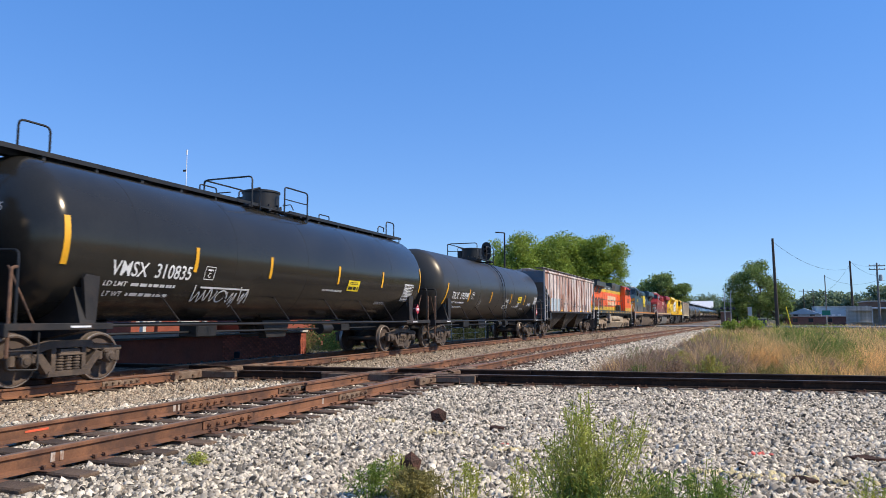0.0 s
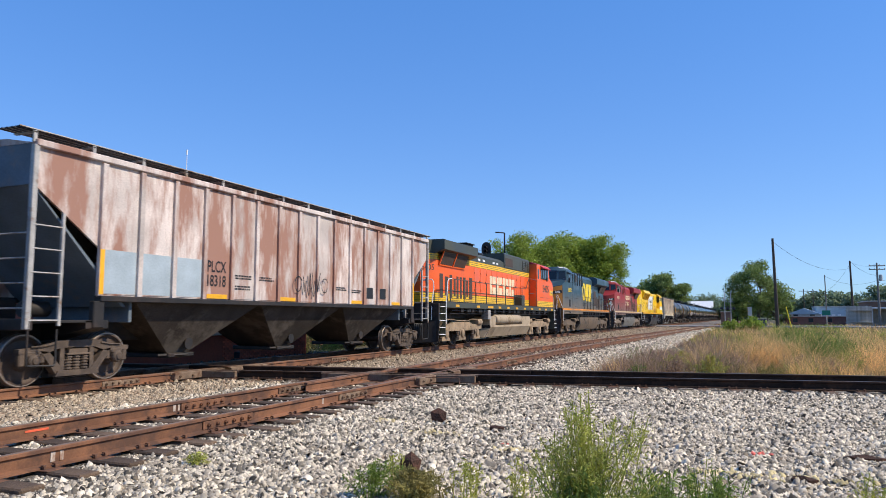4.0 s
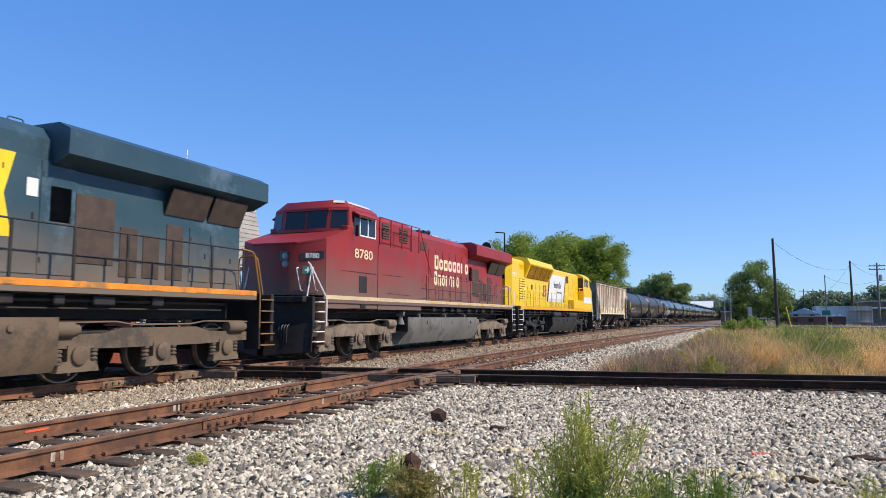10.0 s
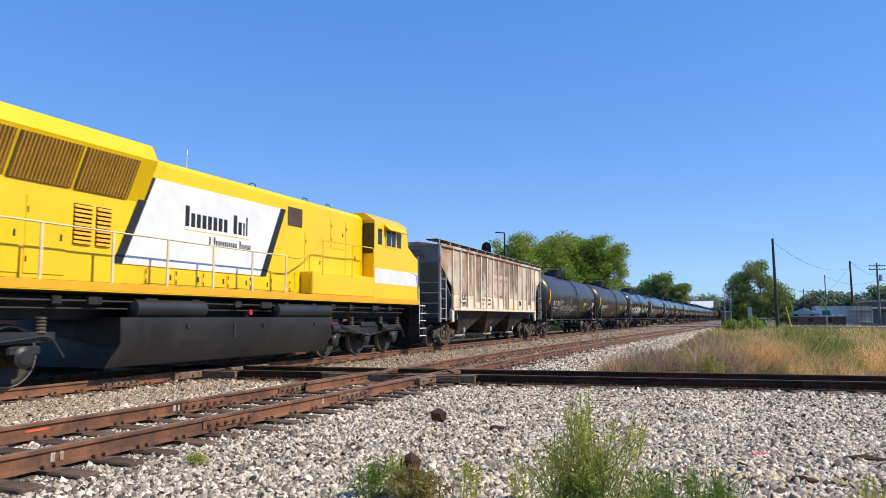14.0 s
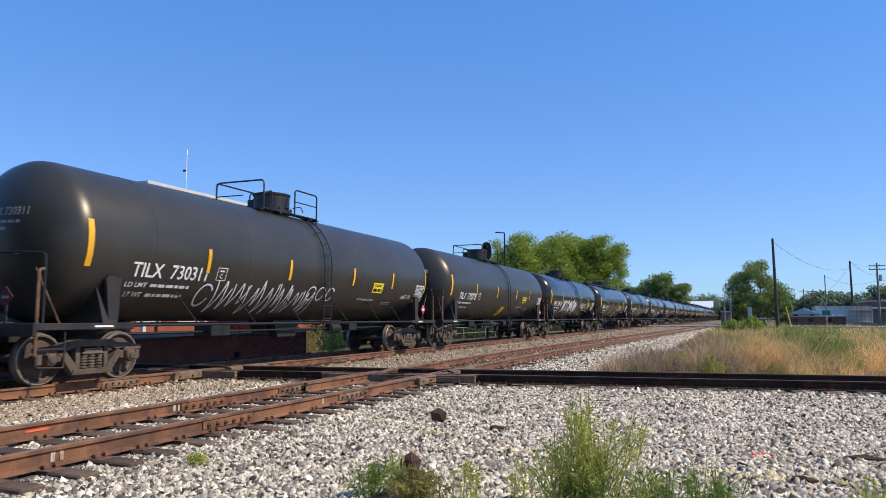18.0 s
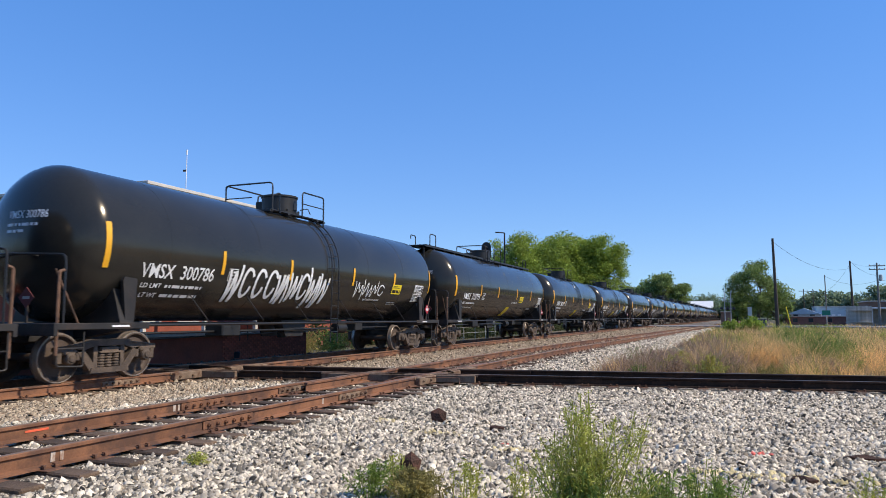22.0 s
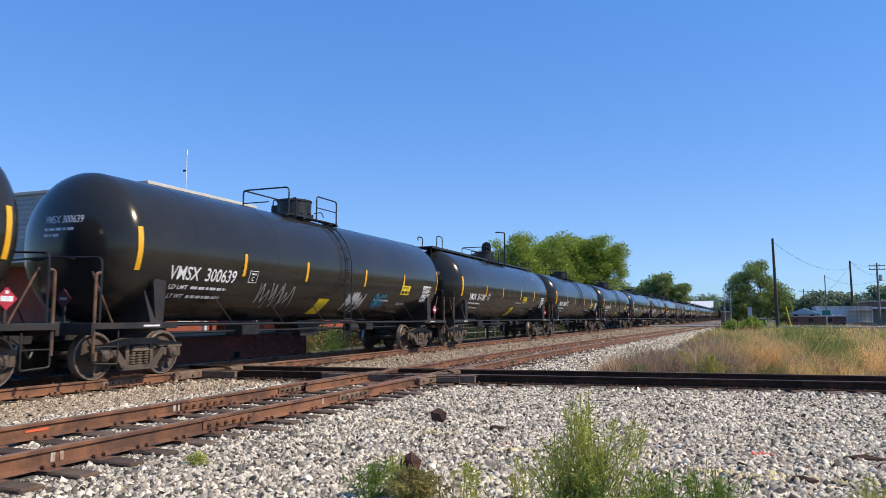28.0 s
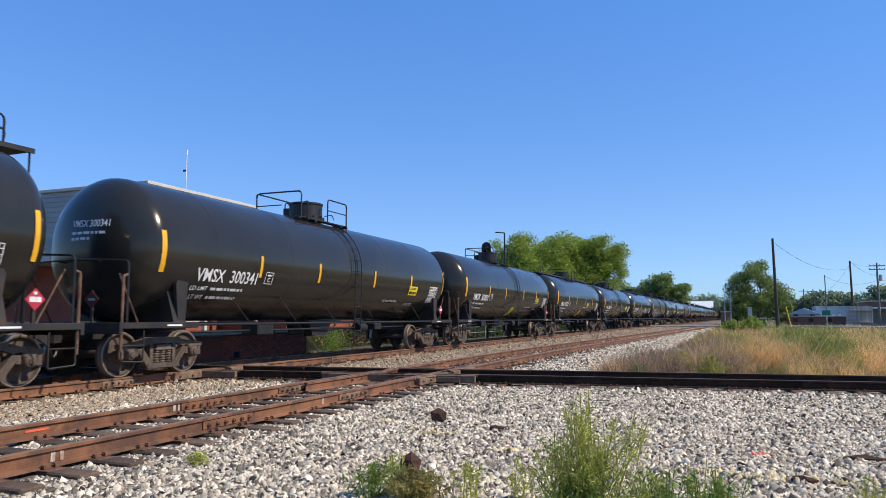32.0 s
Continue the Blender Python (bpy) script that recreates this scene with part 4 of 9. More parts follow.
def coupler(parent, y, d, z=0.86):
    """Knuckle coupler with its air hose at the end that faces d."""
    def make():
        f = Form()
        f.box(-0.08, 0.08, -0.75, -0.22, z - 0.09, z + 0.09, 0.02)
        f.prism([(-0.17, -0.26), (0.12, -0.26), (0.2, -0.06), (0.17, 0.0), (0.02, -0.05), (-0.04, -0.12), (-0.13, -0.02), (-0.2, -0.06)], z - 0.15, z + 0.15, "z")
        return f.mesh("coupler", STEEL_DARK)

    o = part("coupler", shared(("coupler", z), make), STEEL_DARK, parent)
    o.location = (0, y, 0)
    o.rotation_euler = (0, 0, 0 if d > 0 else math.pi)

    def hose():
        return Form().tube(bend([(0.3, -0.35, z - 0.05), (0.33, -0.15, z - 0.2), (0.3, 0.0, z - 0.45), (0.25, 0.1, z - 0.3)], 0.1), 0.022, 6).mesh("air_hose", BLACK)

    h = part("air_hose", shared(("hose", z), hose), BLACK, parent, "black rubber air hose")
    h.location = (0, y, 0)
    h.rotation_euler = (0, 0, 0 if d > 0 else math.pi)


# ---- tank cars ----
REFS = (-4.45, -1.3, 2.1, 4.8)
TR, TZ, TL, TH = 1.53, 2.64, 7.53, 0.76     # shell radius, centre height, half length of the barrel, depth of a head


def shell_x(y, z):
    """x of the near side of the shell, a little proud of it."""
    d = min(abs(z - TZ), TR * 0.999)
    r = TR + 0.009
    if abs(y) > TL:
        r = r * math.sqrt(max(1 - ((abs(y) - TL) / TH) ** 2, 0.01))
    return math.sqrt(max(r * r - d * d, 0.0001))


def patch(form, y0, y1, z0, z1, lift=0.0, shear=0.0, ny=2, nz=5):
    """A painted patch lying on the shell."""
    vs, fs = [], []
    for j in range(nz + 1):
        z = z0 + (z1 - z0) * j / nz
        for i in range(ny + 1):
            y = y0 + (y1 - y0) * i / ny + shear * (z - z0)
            vs.append((shell_x(y, z) + lift, y, z))
    for j in range(nz):
        for i in range(ny):
            a = j * (ny + 1) + i
            fs.append((a, a + 1, a + ny + 2, a + ny + 1))
    return form.add(vs, fs)


def stroke(form, line, w, x):
    """A painted stroke along a line of (y, z)."""
    fine = []
    for (a, b), (c, d) in zip(line, line[1:]):
        m = max(1, int(math.hypot(c - a, d - b) / 0.06))
        fine += [(a + (c - a) * k / m, b + (d - b) * k / m) for k in range(m)]
    line = fine + [line[-1]]
    n = len(line)
    vs, fs = [], []
    for i, (y, z) in enumerate(line):
        a, b = line[max(i - 1, 0)], line[min(i + 1, n - 1)]
        dy, dz = b[0] - a[0], b[1] - a[1]
        l = math.hypot(dy, dz) or 1
        oy, oz = -dz / l * w / 2, dy / l * w / 2
        for s in (-1, 1):
            p, q = y + s * oy, z + s * oz
            vs.append(((x(p, q) if callable(x) else x) + 0.008, p, q))
    for i in range(n - 1):
        fs.append((2 * i, 2 * i + 1, 2 * i + 3, 2 * i + 2))
    return form.add(vs, fs)


def scrawl(form, y0, y1, z0, z1, n, w, rng, x):
    """Wild spray-paint loops and zigzags, no letters."""
    step = (y1 - y0) / n
    for i in range(n):
        a = y0 + i * step
        k = rng.randint(0, 2)
        pts = []
        if k == 0:
            c, d = a + step * 0.5, (z0 + z1) / 2
            for j in range(15):
                t = 0.5 + j * 0.4
                pts.append((c + math.cos(t) * step * 0.42 * (1 - j * 0.02), d + math.sin(t) * (z1 - z0) * 0.42 * (1 - j * 0.02)))
        else:
            m = 4 + k
            for j in range(m):
                pts.append((a + step * j / (m - 1) + rng.uniform(-0.1, 0.1) * step, (z0 if j % 2 else z1) + rng.uniform(-0.2, 0.2) * (z1 - z0)))
            pts = [(p.x, p.y) for p in bend([(p[0], p[1], 0) for p in pts], 0.1, 3)]
        stroke(form, pts, w, x)
    return form


def tank_car(label, number, walkway, paint, seed=1, drop=0.0):
    """A general-purpose tank car; walkway: a running board along the top instead of a side ladder."""
    rng = random.Random(seed)
    t = thing("tank_car", label, "tank car", "tank cars of the train")
    key = paint.name

    def shell():
        prof = []
        n = 9
        for i in range(n):
            a = math.pi / 2 * (1 - i / n)
            prof.append((-TL - TH * math.sin(a), max(TR * math.cos(a), 0.02)))
        prof += [(-TL, TR), (-4.6, TR), (-1.7, TR), (1.7, TR), (4.6, TR)] + [(-a, r) for a, r in prof[::-1]][0:0]
        prof += [(TL, TR)] + [(-a, r) for a, r in reversed(prof[:n])]
        return Form().lathe(prof, 56, (0, 0, TZ)).mesh("tank_shell", paint, 40)

    part("tank_shell", shared(("shell", key), shell), paint, t)

    def seam(y):
        return Form().lathe([(y - 0.012, TR - 0.002), (y - 0.006, TR + 0.004), (y + 0.006, TR + 0.004), (y + 0.012, TR - 0.002)], 56, (0, 0, TZ), cap=False).mesh("weld_seam", paint)

    for y in (-6.0, -3.0, 0.02, 2.6, 5.2):
        part("weld_seam", shared(("seam", y, key), lambda: seam(y)), paint, t)

    # reflectors
    for y in (-7.6, 7.6):
        def tall():
            f = Form()
            patch(f, y - 0.055 + drop, y + 0.055 + drop, 2.12 - drop * 1.4, 2.98 - drop * 1.4, 0.003, drop * (0.9 if y < 0 else -0.6), ny=1, nz=9)
            return f.mesh("reflector", AMBER)
        part("reflector", shared(("tall", y), tall), AMBER, t, "tall amber reflective strip")
    for y in ((-4.35, -1.66, 1.69, 4.53) if number[0] == "V" else REFS):
        def short():
            f = Form()
            patch(f, y - 0.05, y + 0.05, 2.17 - drop, 2.70 - drop, 0.003, ny=1, nz=5)
            return f.mesh("reflector", AMBER)
        part("reflector", shared(("short", y), short), AMBER, t)

    # lettering
    f = Form()
    side_text(f, number.replace(" ", "  "), 0.40, -6.72 if number in ("VMSX 300786", "VMSX 300639") else -6.55, 2.0, shell_x, 2.12)
    side_text(f, "LD LMT", 0.13, -6.6, 1.80, shell_x, 0.55)
    side_text(f, "LT WT", 0.13, -6.5, 1.61, shell_x, 0.44)
    bars(f, -5.95, -4.75, 1.81, 1.91, 1, shell_x, rng, 0.6, 0.1)
    bars(f, -5.95, -4.85, 1.62, 1.72, 1, shell_x, rng, 0.6, 0.1)
    e = 0.36 if walkway else 0.26
    side_text(f, "C", 0.15, -4.27 + e, 2.08, shell_x, 0.09)
    bars(f, -4.30 + e, -4.13 + e, 2.22, 2.28, 1, shell_x, rng, 0.7, 0)
    for a, b, c, d in ((-4.38, -4.06, 2.03, 2.045), (-4.38, -4.06, 2.305, 2.32), (-4.38, -4.365, 2.045, 2.305), (-4.075, -4.06, 2.045, 2.305)):
        patch(f, a + e, b + e, c, d, ny=1, nz=1)
    side_text(f, "VENT TANK WHEN UNLOADING", 0.085, 0.95 if walkway else 2.69, 1.95 if walkway else 1.74, shell_x, 1.09)
    part("reporting_marks", f, WHITE, t, "white stencilled letters and numerals")

    def small_print():
        f = Form()
        r2 = random.Random(3)
        bars(f, 4.5, 5.3, 1.64, 1.74, 2, shell_x, r2, 0.6, 0.4)
        return f.mesh("small_print", GREYMARK)

    part("small_print", shared("smallprint", small_print), GREYMARK, t, "small worn white print")

    def table():
        f = Form()
        r2 = random.Random(4)
        for z in (1.78, 1.88, 1.98, 2.08, 2.18, 2.28, 2.36):
            patch(f, 6.3, 7.05, z, z + 0.014, ny=3, nz=1)
        for y in (6.3, 6.57, 6.81, 7.038):
            patch(f, y, y + 0.012, 1.78, 2.374, ny=1, nz=6)
        for z in (1.8, 1.9, 2.0, 2.1, 2.2, 2.3):
            bars(f, 6.33, 7.02, z + 0.018, z + 0.065, 1, shell_x, r2, 0.9, 0.25)
        return f.mesh("test_stencil", WHITE)

    stencil = part("test_stencil", shared("table", table), WHITE, t, "white test data table")
    stencil.location = (0, 0 if number[0] == "V" else 0.5, 0)

    def panel():
        f = Form()
        patch(f, 4.45, 5.15, 2.0, 2.32, 0.003, ny=2, nz=4)
        return f.mesh("emergency_panel", YELLOW)

    pn = part("emergency_panel", shared("panel", panel), YELLOW, t, "yellow emergency contact panel")
    pn.location = (0, -2.15 if walkway else (0.0 if number[0] == "V" else -1.0), 0)

    def panel_print():
        f = Form()
        r2 = random.Random(9)
        bars(f, 4.52, 5.08, 2.2, 2.29, 2, lambda y, z: shell_x(y, z) + 0.006, r2, 0.6, 0.1)
        bars(f, 4.5, 5.1, 2.04, 2.16, 1, lambda y, z: shell_x(y, z) + 0.006, r2, 0.8, 0.0)
        return f.mesh("panel_print", BLACK)

    part("panel_print", shared("panelprint", panel_print), BLACK, pn, "black print")

    # marks on the head that faces the camera
    f = Form()
    vs, fs = letters(number, 0.21, 0.95)

    def on_head(x, z):
        q = min((x * x + (z - TZ) ** 2) / (TR * TR), 0.98)
        return -TL - TH * math.sqrt(1 - q) - 0.006

    f.add([(x - 0.3, on_head(x - 0.3, 3.03 + z), 3.03 + z) for x, z in vs], fs)
    r2 = random.Random(seed)
    for j in range(2):
        z = 2.88 - 0.12 * j
        x = -0.28
        while x < 0.45 - 0.3 * j:
            w = r2.uniform(0.05, 0.16)
            f.add([(x, on_head(x, z), z), (x + w, on_head(x + w, z), z), (x + w, on_head(x + w, z + 0.055), z + 0.055), (x, on_head(x, z + 0.055), z + 0.055)], [(0, 1, 2, 3)])
            x += w + 0.035
    part("head_marks", f, WHITE if number.startswith("VMSX 300") else GREYMARK, t, "small numerals on the tank head")

    # sills, bolsters, end platforms
    for d in (-1, 1):
        def under():
            f = Form()
            f.box(-0.27, 0.27, d * 5.5, d * 8.55, 0.74, 1.12, 0.02)
            return f.mesh("stub_sill", STEEL_DARK)

        def bolster_body():
            f = Form()
            f.prism([(-1.45, 0.95), (-1.45, 1.12), (-1.25, 1.75), (-1.05, 1.62), (-0.6, 1.25), (0.6, 1.25), (1.05, 1.62), (1.25, 1.75), (1.45, 1.12), (1.45, 0.95), (0.3, 0.78), (-0.3, 0.78)], d * 6.9, d * 7.2, "y")
            return f.mesh("body_bolster", STEEL_DARK)
        part("stub_sill", shared(("under", d), under), STEEL_DARK, t)
        part("body_bolster", shared(("bolst", d), bolster_body), STEEL_DARK, t)

        def platform():
            f = Form()
            f.box(-1.48, 1.48, d * 8.1, d * 8.62, 1.03, 1.09, 0.008)
            f.box(-1.5, 1.5, d * 8.56, d * 8.64, 0.88, 1.1, 0.01)
            f.box(1.38, 1.5, d * 6.5, d * 8.6, 0.98, 1.1, 0.01)
            f.box(-1.5, -1.38, d * 6.5, d * 8.6, 0.98, 1.1, 0.01)
            return f.mesh("end_platform", STEEL_DARK)
        part("end_platform", shared(("plat", d), platform), STEEL_DARK, t)

        def end_rail():
            f = Form()
            f.tube(bend([(1.44, d * 8.42, 1.05), (1.44, d * 8.42, 2.3), (0.0, d * 8.42, 2.36), (-1.44, d * 8.42, 2.3), (-1.44, d * 8.42, 1.05)], 0.12), 0.02)
            for x in (-0.5, 0.5):
                f.tube([(x, d * 8.42, 2.34), (x, d * 8.1, 2.3)], 0.018)
            return f.mesh("end_handrail", BLACK)
        part("end_handrail", shared(("erail", d), end_rail), BLACK, t)
        for s in (-1, 1):
            def post():
                f = Form()
                f.tube(bend([(s * 1.44, d * 8.54, 0.55), (s * 1.44, d * 8.54, 2.0), (s * 1.44, d * 8.44, 2.02)], 0.05), 0.028)
                f.tube([(s * 1.2, d * 8.42, 2.05), (s * 1.2, d * 7.9, 1.08)], 0.018)
                return f.mesh("corner_grab", RUSTPOST)
            part("corner_grab", shared(("grab", d, s), post), TRUCK, t)

            def step():
                f = Form()
                f.tube(bend([(s * 1.44, d * 8.52, 0.95), (s * 1.44, d * 8.52, 0.36), (s * 1.44, d * 7.98, 0.33), (s * 1.44, d * 7.98, 0.95)], 0.05), 0.018, 5)
                f.tube([(s * 1.44, d * 8.52, 0.66), (s * 1.44, d * 7.98, 0.66)], 0.014, 5)
                return f.mesh("sill_step", STEEL_DARK)
            part("sill_step", shared(("step", d, s), step), STEEL_DARK, t)

            def bracket():
                f = Form()
                f.prism([(d * 7.05, 1.05), (d * 6.85, 1.05), (d * 6.8, 1.95), (d * 7.1, 1.98), (d * 7.15, 1.9)], s * 1.36, s * 1.44)
                return f.mesh("saddle_bracket", STEEL_DARK)
            part("saddle_bracket", shared(("brk", d, s), bracket), STEEL_DARK, t)

            def plate():
                f = Form()
                f.box(s * 1.49, s * 1.505, d * 7.0, d * 7.42, 1.02, 1.055, 0.002)
                return f.mesh("sill_stencil", WHITE)
            part("sill_stencil", shared(("sst", d, s), plate), WHITE, t)
        coupler(t, d * 9.02, d)
        freight_truck(t, d * 7.05)

        def placard():
            f = Form()
            h = 0.19
            c = (1.36, 7.75, 1.5) if d > 0 else (0.55, -8.46, 1.55)
            ex = Vector((0, 1, 0)) if d > 0 else Vector((1, 0, 0))
            out = Vector((0.012, 0, 0)) if d > 0 else Vector((0, -0.012, 0))
            q = [Vector(c) + v for v in (Vector((0, 0, -h)), ex * h, Vector((0, 0, h)), -ex * h)]
            f.add(q + [p - out for p in q], [(0, 1, 2, 3), (7, 6, 5, 4), (0, 4, 5, 1), (1, 5, 6, 2), (2, 6, 7, 3), (3, 7, 4, 0)])
            return f.mesh("placard", RED if d > 0 else RED_SHADED)
        pl = part("placard", shared(("plac", d), placard), RED, t, "red diamond hazard placard")

        def pl_print():
            f = Form()
            if d > 0:
                f.box(1.361, 1.364, 7.64, 7.86, 1.455, 1.545, 0.001)
                f.box(1.361, 1.364, 7.72, 7.78, 1.58, 1.63, 0.001)
            else:
                f.box(0.46, 0.64, -8.464, -8.461, 1.525, 1.575, 0.001)
            # Print on the near end is grey, dimmed like its placard for the shade.
            return f.mesh("placard_print", WHITE if d > 0 else GREYMARK)
        part("placard_print", shared(("plp", d), pl_print), WHITE, pl)

        def bracket2():
            f = Form()
            if d > 0:
                f.box(1.30, 1.345, 7.72, 7.78, 1.1, 1.66, 0.004)
            else:
                f.box(0.52, 0.58, -8.45, -8.42, 1.05, 1.7, 0.004)
            return f.mesh("placard_holder", STEEL_DARK)
        part("placard_holder", shared(("plh", d), bracket2), STEEL_DARK, t)

    # side sill pipe with its braces
    for s in (-1, 1):
        def pipe():
            f = Form()
            f.tube([(s * 1.46, -6.6, 1.05), (s * 1.46, 6.6, 1.05)], 0.03, 8)
            return f.mesh("side_rail", BLACK)
        part("side_rail", shared(("pipe", s), pipe), BLACK, t)

        def brace(y):
            return Form().tube([(s * 1.46, y + 0.22, 1.06), (s * 1.21, y - 0.22, 1.72)], 0.013, 5).mesh("brace", STEEL_DARK)
        for y in (-4.9, -2.9, -0.9, 1.6, 3.7, 5.3):
            part("brace", shared(("brace", s, y), lambda: brace(y)), STEEL_DARK, t)

    def gear():
        f = Form()
        f.lathe([(2.2, 0.05), (2.2, 0.16), (2.75, 0.16), (2.75, 0.05)], 12, (0.55, 0, 0.86), "y")
        f.box(0.3, 0.8, 3.1, 3.6, 0.78, 1.0, 0.02)
        f.tube([(0.5, -6.0, 0.86), (0.5, 6.0, 0.86)], 0.03, 6)
        f.tube([(0.1, -6.4, 0.7), (0.3, 1.5, 0.8)], 0.02, 6)
        f.box(0.2, 0.75, -3.4, -2.7, 0.74, 1.05, 0.03)
        return f.mesh("brake_rigging", BLACK)

    part("brake_rigging", shared("gear", gear), STEEL_DARK, t)

    def outlet():
        f = Form()
        f.lathe([(0.62, 0.08), (0.62, 0.14), (0.8, 0.14), (0.8, 0.22), (0.9, 0.22), (1.13, 0.34)], 14, (0, 0.15, 0), "z")
        f.prism([(-0.5, 1.12), (-0.28, 0.66), (0.58, 0.66), (0.8, 1.12)], -0.42, -0.38)
        f.prism([(-0.5, 1.12), (-0.28, 0.66), (0.58, 0.66), (0.8, 1.12)], 0.38, 0.42)
        return f.mesh("bottom_outlet", STEEL_DARK)

    part("bottom_outlet", shared("outlet", outlet), STEEL_DARK, t)

    # top fittings
    def dome():
        f = Form()
        f.lathe([(4.05, 0.5), (4.18, 0.5), (4.19, 0.58), (4.25, 0.58), (4.26, 0.51), (4.66, 0.51), (4.67, 0.535), (4.72, 0.535), (4.73, 0.5), (4.76, 0.1)], 24, (0, -0.12, 0), "z")
        f.box(-0.72, -0.48, -0.3, 0.0, 4.1, 4.6, 0.02)
        return f.mesh("valve_housing", BLACK)

    dm = part("valve_housing", shared("dome", dome), BLACK, t)

    def dome_bolts():
        f = Form()
        for k in range(12):
            a = k * math.pi / 6
            f.box(0.55 * math.cos(a) - 0.025, 0.55 * math.cos(a) + 0.025, -0.12 + 0.55 * math.sin(a) - 0.025, -0.12 + 0.55 * math.sin(a) + 0.025, 4.22, 4.31, 0.006)
        f.tube(bend([(0.3, 0.5, 4.4), (0.5, 0.62, 4.45), (0.5, 0.75, 4.3)], 0.05), 0.015, 5)
        return f.mesh("lid_bolts", STEEL_DARK)

    part("lid_bolts", shared("dbolts", dome_bolts), STEEL_DARK, dm)

    def deck():
        f = Form()
        for k in range(12):
            x = -0.72 + k * 0.13
            if abs(x) > 0.5:
                f.box(x - 0.05, x + 0.05, -1.6, 1.12, 4.10, 4.135, 0.005)
        for y in (-1.6, -0.75, 0.75, 1.12):
            f.box(-0.78, 0.78, y - 0.05, y + 0.05, 4.05, 4.10, 0.005)
        return f.mesh("platform_grating", BLACK)

    part("platform_grating", shared("tdeck", deck), BLACK, t)
    for s in (-1, 1):
        def guard():
            f = Form()
            x = s * 0.78
            if s > 0:
                f.tube(bend([(-0.78, -1.55, 4.05), (-0.78, -1.55, 4.86), (0.78, -1.55, 4.86), (0.78, -1.55, 4.05)], 0.12), 0.023)
                f.tube([(-0.78, -1.55, 4.48), (0.1, -1.55, 4.48)], 0.016, 5)
                f.tube(bend([(x, -1.55, 4.5), (x, -1.2, 4.62), (x, -1.2, 4.05)], 0.08), 0.022)
            else:
                f.tube(bend([(x, -1.55, 4.6), (x, -1.55, 4.86), (x, 1.05, 4.86), (x, 1.05, 4.05)], 0.08), 0.022)
            f.tube(bend([(x, -0.1, 4.05), (x, -0.1, 4.82), (x, 1.05, 4.82), (x, 1.05, 3.95)], 0.1), 0.022)
            f.tube([(x, -0.1, 4.48), (x, 1.05, 4.48)], 0.016, 5)
            return f.mesh("guard_rail", BLACK)
        part("guard_rail", shared(("guard", s), guard), BLACK, t)
    if not walkway:
        for s in (-1, 1):
            def ladder():
                f = Form()
                for y in (0.24, 0.62):
                    pts = [(s * (TR + 0.075) * math.cos(a), y, TZ + (TR + 0.075) * math.sin(a)) for a in [radians(68 - k * 6.8) for k in range(11)]]
                    pts += [(s * (TR + 0.075), y, 1.9), (s * (TR + 0.05), y, 1.05), (s * (TR + 0.04), y, 0.5)]
                    f.tube(pts, 0.018, 5)
                return f.mesh("ladder", BLACK)

            def rung(k):
                if k < 6:
                    a = radians(64 - k * 13.0)
                    x, z = (TR + 0.075) * math.cos(a), TZ + (TR + 0.075) * math.sin(a)
                else:
                    x, z = TR + 0.055, TZ - 0.37 * (k - 5)
                return Form().tube([(s * x, 0.24, z), (s * x, 0.62, z)], 0.013, 5).mesh("rung", BLACK)

            stiles = part("ladder", shared(("ladder", s), ladder), BLACK, t)
            for k in range(11):
                part("rung", shared(("rung", s, k), lambda: rung(k)), BLACK, stiles)
    else:
        def board():
            f = Form()
            top = [(-0.375, 4.2), (-0.375, 4.29), (-0.345, 4.29)]
            for k in range(5):
                x = -0.28 + k * 0.14
                top += [(x - 0.06, 4.26), (x - 0.055, 4.275), (x + 0.055, 4.275), (x + 0.06, 4.26)]
            top += [(0.345, 4.29), (0.375, 4.29), (0.375, 4.2), (0.345, 4.2), (0.345, 4.235), (-0.345, 4.235), (-0.345, 4.2)]
            f.prism(top[::-1], 0.75, 8.35, "y")
            return f.mesh("running_board", BLACK)

        def prop():
            return Form().box(-0.34, 0.34, -0.04, 0.04, 4.09, 4.24, 0.006).mesh("board_support", BLACK)
        for s in (-1, 1):
            o = part("running_board", shared("board", board), BLACK, t, "long black roof walkway")
            o.rotation_euler = (0, 0, 0 if s > 0 else math.pi)
            for k in range(6):
                o = part("board_support", shared("prop", prop), BLACK, t)
                o.location = (0, s * (1.2 + k * 1.2), 0)
        for d in (-1, 1):
            def hoop_a():
                f = Form()
                f.tube(bend([(0.34, d * 7.1, 4.28), (0.34, d * 7.1, 4.78), (0.34, d * 7.75, 4.78), (0.34, d * 7.75, 4.28)], 0.12), 0.022)
                return f.mesh("roof_hoop", BLACK)

            def hoop_b():
                f = Form()
                f.tube(bend([(-0.34, d * 7.75, 4.28), (-0.34, d * 7.75, 4.72), (-0.34, d * 8.25, 4.72), (-0.34, d * 8.25, 4.55)], 0.12), 0.022)
                return f.mesh("roof_hoop", BLACK)

            def hoop_c():
                f = Form()
                f.tube(bend([(0.34, d * 2.4, 4.28), (0.34, d * 2.4, 4.42), (0.34, d * 3.0, 4.42), (0.34, d * 3.0, 4.28)], 0.06), 0.018)
                return f.mesh("roof_hoop", BLACK)

            for nm, mk in (("a", hoop_a), ("b", hoop_b), ("c", hoop_c)):
                part("roof_hoop", shared((nm, d), mk), BLACK, t)

            def hoops():
                f = Form()
                f.tube([(0.3, d * 8.3, 4.25), (0.3, d * 8.3, 3.6), (0.3, d * 8.34, 2.36), (0.3, d * 8.36, 1.08)], 0.02)
                return f.mesh("end_ladder", BLACK)
